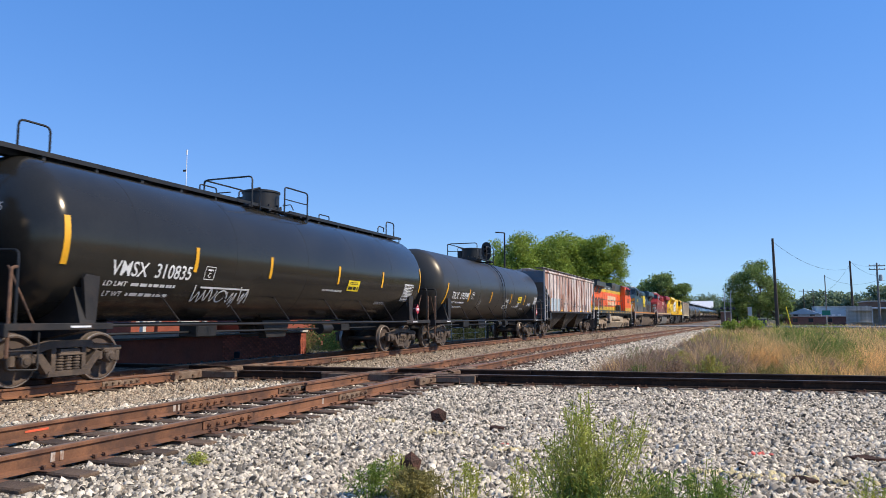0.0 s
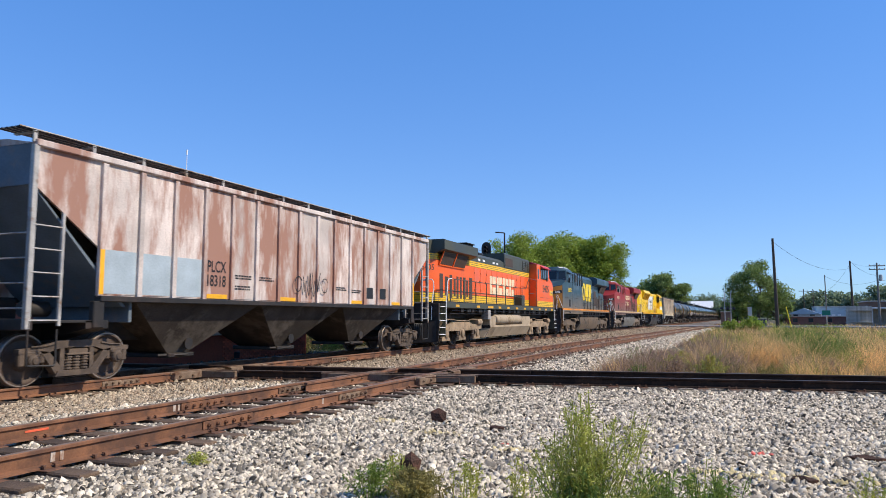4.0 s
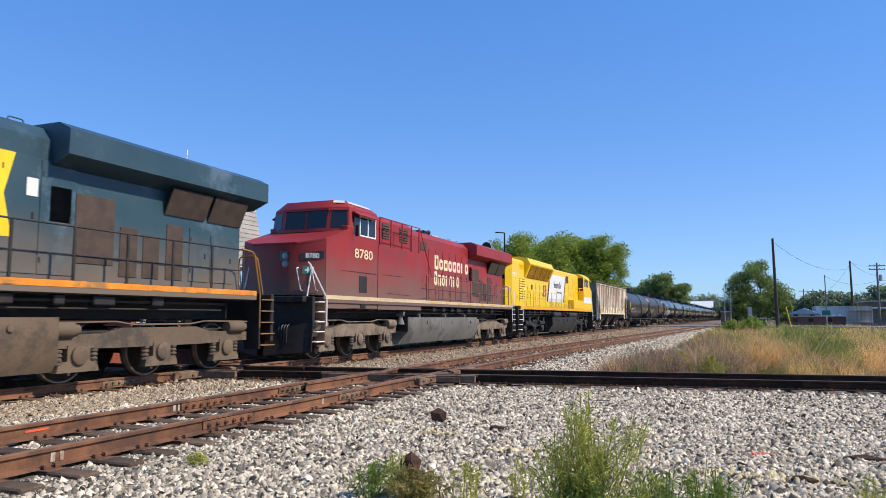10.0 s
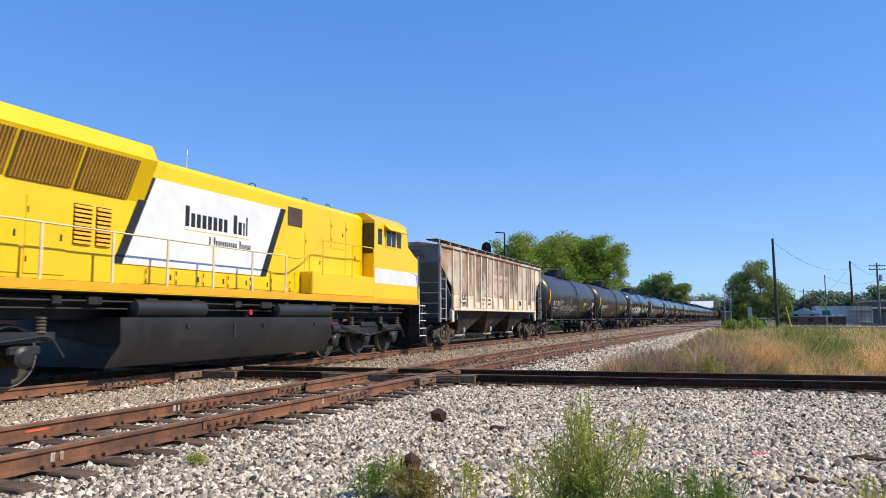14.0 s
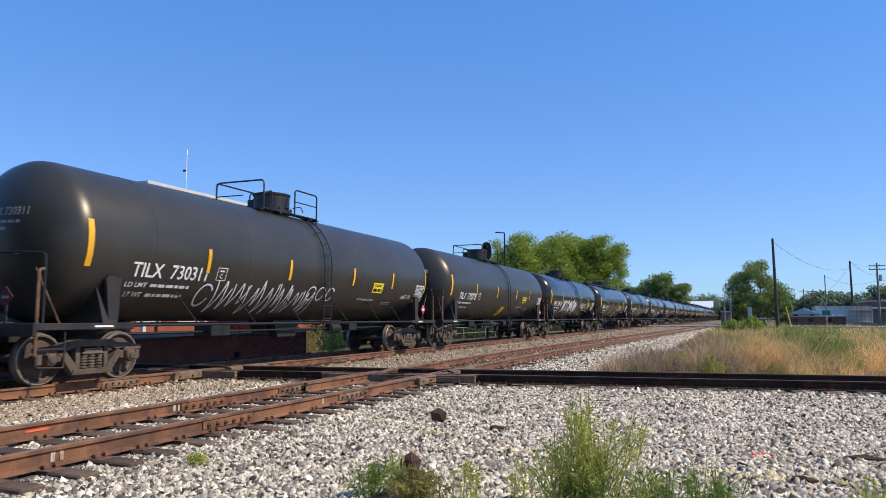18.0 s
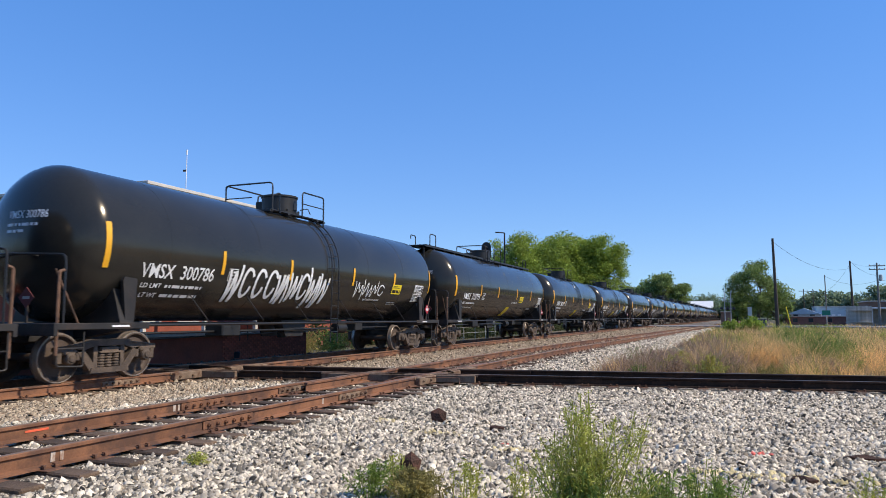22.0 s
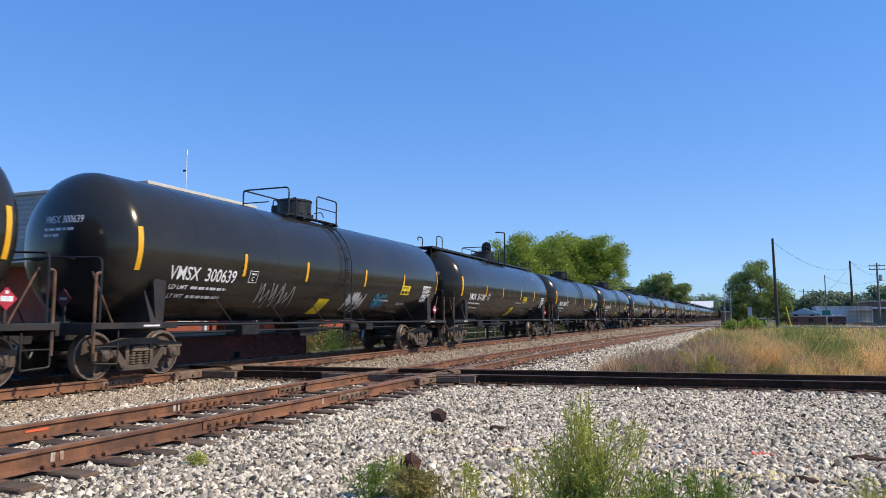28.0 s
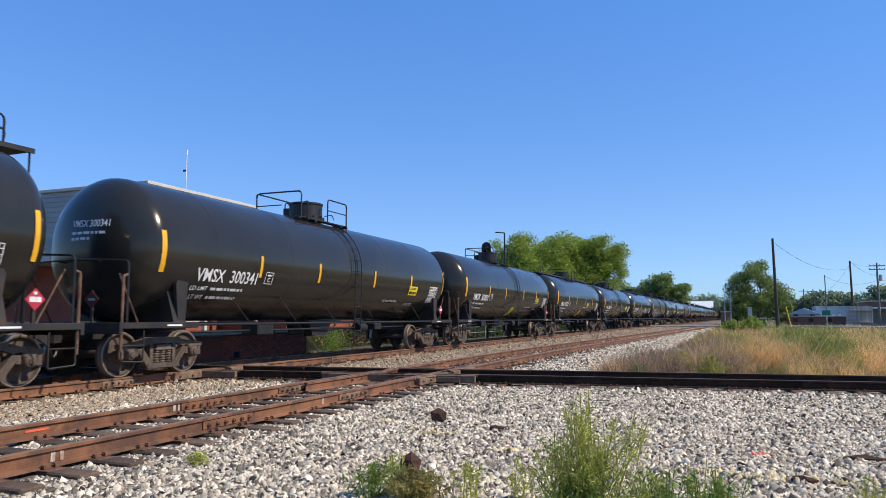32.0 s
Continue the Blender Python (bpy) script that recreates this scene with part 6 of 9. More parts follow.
            f.tube(bend([(s * 1.24, yc - g, 1.0), (s * 1.28, yc - g * 0.4, 0.74), (s * 1.24, yc, 0.62), (s * 1.24, yc + g * 0.5, 0.74), (s * 1.26, yc + g + 0.4, 0.9), (s * 1.25, yc + g + 0.7, 0.5)], 0.15), 0.025, 5)
            part("air_pipe", f, frame_mat, t)
        fr.location = (0, yc, 0)
    f = Form()
    f.box(-0.95, 0.95, -gap - 0.3, gap + 0.3, 0.6, 0.95, 0.03)
    o = part("traction_frame", f, STEEL_DARK, t)
    o.location = (0, yc, 0)
    for k in (-1, 0, 1):
        wheelset(t, yc + k * gap, 0.533, WHEEL_SHADED)


def handrail(t, ys, z0, z1, mat_rail, xs=(1, -1), x=1.44, mid=None):
    """Side handrail on posts at the given stations."""
    for s in xs:
        f = Form().tube([(s * x, ys[0], z1), (s * x, ys[-1], z1)], 0.019, 6)
        if mid:
            f.tube([(s * x, ys[0], mid), (s * x, ys[-1], mid)], 0.014, 5)
        part("handrail", f, mat_rail, t)
        for y in ys:
            p = Form().box(s * (x - 0.012), s * (x + 0.016), y - 0.028, y + 0.028, z0 - 0.15, z1, 0.004)
            part("stanchion", p, mat_rail, t)


def end_steps(t, y, d, body_mat, tread_mat, rail_mat, width=0.55, slant=False):
    """Stairwell at a corner: y is the outer end, d points outwards."""
    for s in (-1, 1):
        f = Form()
        f.box(s * 1.08, s * 1.46, y - d * width, y - d * (width + 0.05), 0.42, 1.78, 0.01)
        f.box(s * 0.98, s * 1.04, y, y - d * width, 0.42, 1.78, 0.01)
        part("step_well", f, body_mat, t)
        for k in range(5):
            z = 0.5 + 0.28 * k
            part("step", Form().box(s * 1.04, s * 1.47, y - d * (width - 0.02), y - d * 0.02 * k, z, z + 0.03, 0.004), tread_mat, t)
        low = (s * 1.47, y - d * (width + 0.06), 0.95), (s * 1.47, y - d * (width + 0.06), 1.75)
        if slant:       # follows the steps up to the nose
            f = Form().tube(bend([*low, (s * 1.22, y + d * 0.02, 2.72), (s * 1.12, y - d * 0.05, 2.76)], 0.12), 0.024, 6)
        else:
            f = Form().tube(bend([*low, (s * 1.45, y - d * (width + 0.3), 2.78), (s * 1.44, y - d * (width + 0.75), 2.82)], 0.12), 0.021, 6)
        f.tube(bend([(s * 1.1, y, 0.95), (s * 1.1, y, 1.6), (s * 1.1, y - d * 0.25, 2.5), (s * 1.05, y - d * 0.25, 2.75), (s * 0.5, y - d * 0.25, 2.75), (s * 0.5, y - d * 0.25, 1.8)], 0.12), 0.021, 6)
        part("step_handrail", f, rail_mat, t, "white handrail" if rail_mat is WHITEP else "")


def pilot(t, y, d, plow=True):
    f = Form()
    f.box(-1.42, 1.42, y - d * 0.12, y, 0.95 if plow else 0.6, 1.78, 0.02)
    if plow:
        f.prism([(-1.45, 1.1), (1.45, 1.1), (1.4, 0.25), (0.7, 0.12), (-0.7, 0.12), (-1.4, 0.25)], y, y + d * 0.04, "y")
        for s in (-1, 1):
            f.add([(s * 1.45, y, 1.1), (s * 1.4, y, 0.25), (s * 0.1, y + d * 0.45, 0.14), (s * 0.1, y + d * 0.3, 0.8)], [(0, 1, 2, 3)])
    part("pilot", f, STEEL_DARK, t)
    f = Form()
    for k in range(4):
        x = 0.45 + 0.09 * k
        for s in (-1, 1):
            f.tube(bend([(s * x, y + d * 0.02, 1.05), (s * x, y + d * 0.22, 0.95), (s * (x + 0.02), y + d * 0.26, 0.5)], 0.1), 0.02, 5)
    part("air_hoses", f, BLACK, t)
    coupler(t, y + d * 0.72, d, 0.88)


def deck(t, y0, y1, sill_mat, stripe_mat, zs=(1.62, 1.70, 1.82)):
    f = Form()
    f.box(-1.42, 1.42, y0, y1, zs[0] - 0.02, zs[1] + 0.05, 0.01)
    f.box(-0.6, 0.6, y0, y1, 1.15, 1.62, 0.02)
    part("underframe", f, STEEL_DARK, t)
    for s in (-1, 1):
        part("side_sill", Form().box(s * 1.40, s * 1.475, y0, y1, zs[0], zs[1], 0.006), sill_mat, t)
        if stripe_mat:
            part("sill_stripe", Form().box(s * 1.40, s * 1.477, y0, y1, zs[1] + 0.002, zs[2], 0.004), stripe_mat, t)
    part("walkway", Form().box(-1.40, 1.40, y0, y1, zs[2] - 0.03, zs[2] + 0.01, 0.004), STEEL_DARK, t)
    f = Form()
    rng = random.Random(int(y1 * 7))
    for s in (-1, 1):
        y = y0 + 2
        while y < y1 - 2:
            f.box(s * 1.2, s * 1.38, y, y + rng.uniform(0.15, 0.5), 1.42, 1.6, 0.02)
            y += rng.uniform(0.6, 1.6)
        f.tube([(s * 1.3, y0 + 1, 1.5), (s * 1.3, y1 - 1, 1.5)], 0.03, 6)
        f.tube([(s * 1.22, y0 + 1, 1.36), (s * 1.22, y1 - 1, 1.36)], 0.022, 6)
    part("underframe_piping", f, STEEL_DARK, t)


def fuel_tank(t, y0, y1, m, slant=0.25, top=1.2):
    f = Form()
    o = [(-1.40, top), (1.40, top), (1.41, 0.72), (1.12, 0.24), (-1.12, 0.24), (-1.41, 0.72)]
    lo = [(x, y0 + (0.0 if z > 0.5 else -slant), z) for x, z in o]
    hi = [(x, y1 + (0.0 if z > 0.5 else slant), z) for x, z in o]
    ring_solid(f, lo, hi)
    tank = part("fuel_tank", f, m, t)
    part("tank_end", Form().prism([(x * 1.003, z * 1.0) for x, z in o], y0 - 0.02, y0 + 0.03, "y"), STEEL_DARK, tank)
    if top < 1:
        return
    for y in (y0 + 1.2, (y0 + y1) / 2, y1 - 1.5):
        part("filler_neck", Form().box(1.2, 1.34, y, y + 0.1, 1.18, 1.32, 0.02), m, tank)
        part("filler_cap", Form().lathe([(1.4, 0.02), (1.4, 0.06), (1.44, 0.06), (1.44, 0.02)], 10, (0, y + 0.6, 1.02), "x"), m, tank)
    part("sight_glass", Form().box(1.405, 1.425, (y0 + y1) / 2 - 0.55, (y0 + y1) / 2 - 0.47, 0.72, 1.08, 0.004), m, tank)


def doors(t, rows, x, default):
    """Hood doors and vents: (y0, y1, z0, z1, material or None)."""
    for y0, y1, z0, z1, m in rows:
        for s in (1, -1):
            d = part("hood_door" if m is None else "vent", Form().box(s * (x - 0.03), s * (x + 0.016), y0, y1, z0, z1, 0.006), m or default, t)
            if m is None and s > 0:
                f = Form()
                f.box(x + 0.014, x + 0.03, y1 - 0.12, y1 - 0.08, (z0 + z1) / 2 - 0.06, (z0 + z1) / 2 + 0.06, 0.004)
                f.box(x + 0.012, x + 0.024, y0 + 0.02, y0 + 0.05, z0 + 0.2, z0 + 0.3, 0.004)
                f.box(x + 0.012, x + 0.024, y0 + 0.02, y0 + 0.05, z1 - 0.3, z1 - 0.2, 0.004)
                part("latch", f, STEEL_DARK, d)


def louvre(t, y0, y1, z0, z1, x, n, m, parent=None):
    """A louvred grille on both sides."""
    for s in (1, -1):
        g = part("grille", Form().box(s * (x - 0.04), s * (x + 0.005), y0, y1, z0, z1, 0.004), VENTDK, t)
        f = Form()
        h = (z1 - z0) / n
        for k in range(n):
            z = z0 + k * h
            f.prism([(s * (x + 0.004), z + 0.1 * h), (s * (x + 0.035), z + 0.05 * h), (s * (x + 0.035), z + 0.2 * h), (s * (x + 0.004), z + 0.8 * h)], y0 + 0.01, y1 - 0.01, "y")
        part("slats", f, m, g)


def lift_y(p, Y):
    return p[0], Y(p[1])


def wide_cab(t, L, skin, nose_mat, glass_trim, number, num_mat):
    """Modern wide-nose cab with the windshield towards -y."""
    def Y(u):
        return u - L / 2

    f = Form()
    o = [(-0.75, 0.88), (0.75, 0.88), (1.42, 1.34), (1.42, 2.62), (-1.42, 2.62), (-1.42, 1.34)]

    def zt(u):
        return 3.30 + (u - 0.88) * 0.31
    ring_solid(f, [(x, Y(u), 1.84) for x, u in o], [(x, Y(u), zt(u)) for x, u in o])
    nose = part("nose", f, nose_mat, t)
    f = Form()
    ring_solid(f, [(x * 1.005, Y(u) - (0.02 if u < 1 else 0.0), zt(u) + 0.002) for x, u in o], [(x * 1.005, Y(u) - (0.02 if u < 1 else 0.0), zt(u) + 0.05) for x, u in o])
    part("nose_cap", f, skin, nose)
    for x in (0.9, 1.25):
        y = Y(0.88 + (x - 0.75) * 0.687) - 0.05
        part("nose_handrail", Form().tube(bend([(x, y + 0.04, 1.95), (x, y - 0.06, 1.98), (x - 0.12, y - 0.1, 2.6), (x - 0.1, y + 0.03, 2.62)], 0.05), 0.017, 5), WHITEP if nose_mat is skin else GOLD, nose)
    part("anticlimber", Form().box(-1.2, 1.2, Y(0.55), Y(0.9), 1.62, 1.8, 0.02), STEEL_DARK, nose)
    # side skin over the nose flanks
    for s in (-1, 1):
        f = Form().prism([(Y(1.345), 1.46), (Y(2.62), 1.46), (Y(2.62), zt(2.62) - 0.01), (Y(1.345), zt(1.345) - 0.01)], s * 1.40, s * 1.435)
        part("nose_flank", f, skin, nose)
    A, B = (0.75, Y(0.88), 1.84), (1.42, Y(1.34), 1.84)
    C, D = (1.42, Y(1.34), zt(1.34)), (0.75, Y(0.88), zt(0.88))
    nb = part("number_board", on_quad(Form(), A, B, C, D, 0.12, 0.95, 0.67, 0.80, 0.03, 0.05), BLACK, nose)
    vs, fs = letters(number, 0.2)
    w = max(p[0] for p in vs)
    a, b2, d2 = Vector(A), Vector(B), Vector(D)
    ex = (b2 - a).normalized()
    nrm = (b2 - a).cross(d2 - a).normalized()
    base = a + (b2 - a) * 0.54 + Vector((0, 0, (zt(1.1) - 1.84) * 0.69)) - ex * w / 2 + nrm * 0.036
    part("number", Form().add([base + ex * u + Vector((0, 0, z)) for u, z in vs], fs), WHITE, nb, "white numerals")
    if nose_mat is skin:
        sign = part("first_aid_sign", on_quad(Form(), A, B, C, D, 0.2, 0.58, 0.40, 0.54, 0.012, 0.02), GREENS, nose, "small green first aid sign")
        f = Form()
        on_quad(f, A, B, C, D, 0.36, 0.42, 0.42, 0.52, 0.016, 0.003)
        on_quad(f, A, B, C, D, 0.29, 0.49, 0.455, 0.485, 0.018, 0.003)
        part("cross", f, WHITE, sign)
    f = Form()
    on_quad(f, (-0.75, Y(0.88), 1.84), A, D, (-0.75, Y(0.88), zt(0.88)), 0.62, 0.82, 0.66, 0.86, 0.02, 0.03)
    part("nose_window", f, GLASS, nose)
    f = Form()
    for z in (2.72, 2.95):
        f.lathe([(Y(0.88), 0.1), (Y(0.84), 0.105), (Y(0.83), 0.08)], 14, (0.38, 0, z), "y")
    part("headlight", f, LAMP, nose, "twin round headlights")
    # cab body
    cab = part("cab_body", Form().box(-1.425, 1.425, Y(2.6), Y(4.62), 1.46, 4.02, 0.02), skin, t)
    lo = [(-0.85, 2.42), (0.85, 2.42), (1.425, 2.72), (1.425, 4.62), (-1.425, 4.62), (-1.425, 2.72)]
    hi = [(-0.85, 2.54), (0.85, 2.54), (1.35, 2.80), (1.38, 4.62), (-1.38, 4.62), (-1.35, 2.80)]
    top = [(-0.85, 2.68), (0.85, 2.68), (1.12, 2.95), (1.05, 4.62), (-1.05, 4.62), (-1.12, 2.95)]
    f = Form()
    ring_solid(f, [(x, Y(u), 3.84) for x, u in lo], [(x, Y(u), 4.60) for x, u in hi])
    part("cab_upper", f, skin, cab)
    f = Form()
    ring_solid(f, [(x, Y(u), 4.602) for x, u in hi], [(x, Y(u), 4.84) for x, u in top])
    part("cab_roof", f, skin, cab)
    for i, j, e in ((2, 3, 0.96), (1, 2, 0.9)):
        f = on_quad(Form(), (*lift_y(hi[i], Y), 4.602), (*lift_y(hi[j], Y), 4.602), (*lift_y(top[j], Y), 4.84), (*lift_y(top[i], Y), 4.84), 0.04, e, 0.62, 0.98, 0.012, 0.02)
        part("roof_strip", f, GREYROOF, cab, "pale strip along the roof edge")
    q = [((x, Y(u), 3.84), (X, Y(U), 4.60)) for (x, u), (X, U) in zip(lo, hi)]
    for i, j, u0, u1 in ((0, 1, 0.06, 0.48), (0, 1, 0.52, 0.94), (1, 2, 0.08, 0.9), (5, 0, 0.1, 0.92)):
        f = on_quad(Form(), q[i][0], q[j][0], q[j][1], q[i][1], u0, u1, 0.14, 0.86, 0.012, 0.02)
        w = part("windshield", f, GLASS, cab, "dark tinted windshield pane")
    f = Form()
    on_quad(f, q[0][0], q[1][0], q[1][1], q[0][1], 0.02, 0.98, 0.87, 0.95, 0.05, 0.06)
    on_quad(f, q[1][0], q[2][0], q[2][1], q[1][1], 0.02, 0.98, 0.87, 0.95, 0.05, 0.06)
    part("visor", f, skin, cab)
    for s in (-1, 1):
        for u0, u1 in ((2.98, 3.32), (3.38, 3.86), (3.92, 4.38)):
            sw = part("side_window", Form().box(s * 1.40, s * 1.432, Y(u0), Y(u1), 3.80, 4.36, 0.004), GLASS, cab)
        f = Form()
        w0 = 3.33 if glass_trim is WHITEP else 2.93
        for u0, u1, z0, z1 in ((w0, 4.43, 3.75, 3.80), (w0, 4.43, 4.36, 4.41), (w0, w0 + 0.05, 3.80, 4.36), (3.32, 3.38, 3.80, 4.36), (3.86, 3.92, 3.80, 4.36), (4.38, 4.43, 3.80, 4.36)):
            f.box(s * 1.41, s * 1.444, Y(u0), Y(u1), z0, z1, 0.004)
        part("window_frame", f, glass_trim, sw)
        f = Form().prism([(s * 1.38, 4.46), (s * 1.40, 4.52), (s * 1.62, 4.38), (s * 1.61, 4.36)], Y(2.95), Y(4.4), "y")
        part("awning", f, skin, cab)
        f = Form().box(s * 1.5, s * 1.62, Y(2.92), Y(2.95), 3.7, 4.05, 0.01)
        f.tube([(s * 1.43, Y(2.93), 3.8), (s * 1.52, Y(2.93), 3.8)], 0.012, 5)
        part("mirror", f, BLACK, cab)
        f = Form().box(s * 1.42, s * 1.437, Y(3.35), Y(3.85), 1.98, 2.5, 0.004)
        part("cab_vent", f, VENTDK, cab)
        f = Form().box(s * 1.42, s * 1.438, Y(2.2), Y(4.45), 2.60, 2.615, 0.003)
        f.box(s * 1.42, s * 1.46, Y(3.45), Y(3.75), 1.5, 1.7, 0.01)
        part("panel_seam", f, STEEL_DARK, cab)
    f = Form()
    side_text(f, number, 0.42, Y(3.02), 3.05, 1.441, 1.2)
    part("road_number", f, num_mat, t, "large road number on the cab side")
    f = Form()
    f.box(-0.3, 0.2, Y(3.4), Y(4.2), 4.82, 4.90, 0.02)
    f.tube(bend([(-0.6, Y(3.2), 4.82), (-0.6, Y(3.2), 4.94), (-0.2, Y(3.2), 4.94), (-0.2, Y(3.2), 4.82)], 0.05), 0.012, 5)
    f.cyl((0.5, Y(4.0), 4.8), (0.5, Y(4.0), 5.0), 0.03)
    part("roof_antenna", f, GREYROOF, cab)


def modern_loco(label, L, skin, nose_mat, stripe, number, num_mat, trim, fuel_mat, tread, step_rail, rail_mat, truck_mat, logo, seed):
    """Six-axle road locomotive with the cab towards -y, a full-width equipment cab, long hood and flared radiators."""
    t = thing("locomotive", label, "locomotive", "locomotives of the train")

    def Y(u):
        return u - L / 2
    deck(t, Y(1.3), Y(20.1), skin, stripe, (1.62, 1.72, 1.84))
    wide_cab(t, L, skin, nose_mat, trim, number, num_mat)
    # equipment cab behind
    f = Form().prism([(-1.43, 1.46), (1.43, 1.46), (1.43, 3.6), (1.05, 3.62), (1.05, 4.54), (0.85, 4.72), (-0.85, 4.72), (-1.05, 4.54), (-1.05, 3.62), (-1.43, 3.6)], Y(4.64), Y(8.18), "y")
    eq = part("equipment_cab", f, skin, t)
    for s in (-1, 1):
        f = Form()
        for u in (4.85, 5.7, 6.6, 7.4, 8.1):
            f.box(s * 1.36, s * 1.40, Y(u) - 0.03, Y(u) + 0.03, 3.6, 4.54, 0.004)
        f.tube([(s * 1.38, Y(4.8), 4.56), (s * 1.38, Y(8.15), 4.56), (s * 1.30, Y(9.5), 2.85)], 0.018, 5)
        f.tube([(s * 1.38, Y(4.8), 4.1), (s * 1.38, Y(8.15), 4.1)], 0.016, 5)
        part("catwalk_railing", f, rail_mat, eq)
        f = Form()
        for u0, u1, z in ((5.0, 6.6, 2.62), (5.3, 6.3, 2.0), (6.4, 7.1, 1.98)):
            f.box(s * 1.42, s * 1.437, Y(u0), Y(u1), z, z + 0.016, 0.003)
        part("panel_seam", f, STEEL_DARK, eq)
    louvre(t, Y(5.62), Y(6.2), 3.95, 4.48, 1.05, 6, VENT)
    louvre(t, Y(7.05), Y(7.75), 3.95, 4.48, 1.05, 6, VENT)
    # long hood
    f = Form().prism([(-0.95, 1.84), (0.95, 1.84), (0.95, 4.36), (0.72, 4.61), (-0.72, 4.61), (-0.95, 4.36)], Y(8.18), Y(20.05), "y")
    part("long_hood", f, skin, t)
    rows = [(Y(8.9), Y(9.75), 1.95, 3.0, None), (Y(9.2), Y(9.8), 3.85, 4.2, VENT)]
    u = 10.0
    while u < 14.6:
        rows.append((Y(u), Y(u + 0.72), 1.95, 3.98, None))
        u += 0.76
    rows += [(Y(14.75), Y(15.2), 2.9, 3.55, VENT), (Y(15.3), Y(16.2), 2.2, 3.5, VENT), (Y(16.35), Y(16.8), 2.0, 3.0, VENT), (Y(16.95), Y(17.4), 2.0, 2.9, VENT),
             (Y(17.6), Y(18.1), 2.0, 3.2, VENT), (Y(18.3), Y(18.9), 2.0, 3.2, None), (Y(19.0), Y(19.8), 2.0, 3.1, None)]
    doors(t, rows, 0.95, skin)
    # radiator wings
    f = Form().prism([(-0.93, 3.9), (0.93, 3.9), (1.38, 4.1), (1.38, 4.56), (1.1, 4.7), (-1.1, 4.7), (-1.38, 4.56), (-1.38, 4.1)], Y(14.75), Y(20.6), "y")
    rad = part("radiator_wing", f, skin, t)
    part("radiator_top", Form().box(-0.95, 0.95, Y(15.6), Y(19.6), 4.69, 4.74, 0.01), VENTDK, rad)
    for s in (-1, 1):
        for u0, u1 in ((17.5, 18.75), (18.85, 20.02)):
            f = Form().prism([(s * 0.94, 3.42), (s * 0.98, 3.40), (s * 1.22, 3.96), (s * 1.18, 3.98)], Y(u0), Y(u1), "y")
            part("radiator_grille", f, VENT, rad)
    f = Form()
    f.prism([(-0.35, 4.6), (0.35, 4.6), (0.3, 4.77), (-0.3, 4.77)], Y(11.9), Y(12.6), "y")
    part("exhaust_stack", f, GREYROOF, t)
    f = Form()
    for k in range(3):
        f.lathe([(Y(10.0) + 0.0, 0.05), (Y(10.35), 0.06), (Y(10.5), 0.11)], 12, (0.2 + 0.2 * k, 0.15 * k, 4.73), "y")
    f.box(0.1, 0.7, Y(10.1), Y(10.5), 4.59, 4.67, 0.01)
    part("horn", f, BLACK, t, "black air horn cluster")
    f = Form()
    for u in (10.6, 13.2, 14.2):
        f.tube(bend([(0.5, Y(u), 4.6), (0.5, Y(u), 4.73), (0.5, Y(u + 0.3), 4.73), (0.5, Y(u + 0.3), 4.6)], 0.05), 0.014, 5)
    part("lifting_eyes", f, skin, t)
    handrail(t, [Y(u) for u in (8.7, 9.95, 11.2, 12.5, 13.7, 14.9, 16.1, 17.3, 18.5, 19.6)], 1.84, 2.8, rail_mat, mid=2.3)
    end_steps(t, Y(0.85), -1, skin if nose_mat is skin else GOLD_SHADED, tread, WHITEP, 0.45, True)
    end_steps(t, Y(20.9), 1, STEEL_DARK, tread, step_rail, 0.6)
    f = Form()
    f.box(-0.9, 0.9, Y(20.05), Y(20.12), 1.84, 3.9, 0.02)
    part("hood_end", f, skin, t)
    pilot(t, Y(0.72), -1)
    pilot(t, Y(20.9), 1, False)
    fuel_tank(t, Y(7.05), Y(14.7), fuel_mat)
    f = Form().lathe([(0.95, 0.02), (0.95, 0.16), (1.05, 0.12), (1.2, 0.08), (1.27, 0.07)], 14, (1.25, Y(6.75), 0), "z")
    f.box(1.1, 1.4, Y(6.7), Y(6.8), 1.25, 1.4, 0.01)
    part("bell", f, fuel_mat, t)
    loco_truck(t, Y(3.75), 1.96, truck_mat, "cast")
    loco_truck(t, Y(17.3), 2.02, truck_mat, "cast")
    for s in (1,):
        for u in (9.1, 10.6, 12.0, 13.5, 15.0, 16.6, 18.0):
            f = Form().box(s * 1.478, s * 1.484, Y(u), Y(u + 0.34), 1.74, 1.81, 0.001)
            part("reflector", f, AMBER if stripe is not STRIPE_OR else STRIPE_OR, t)
    logo(t, Y)
    return t


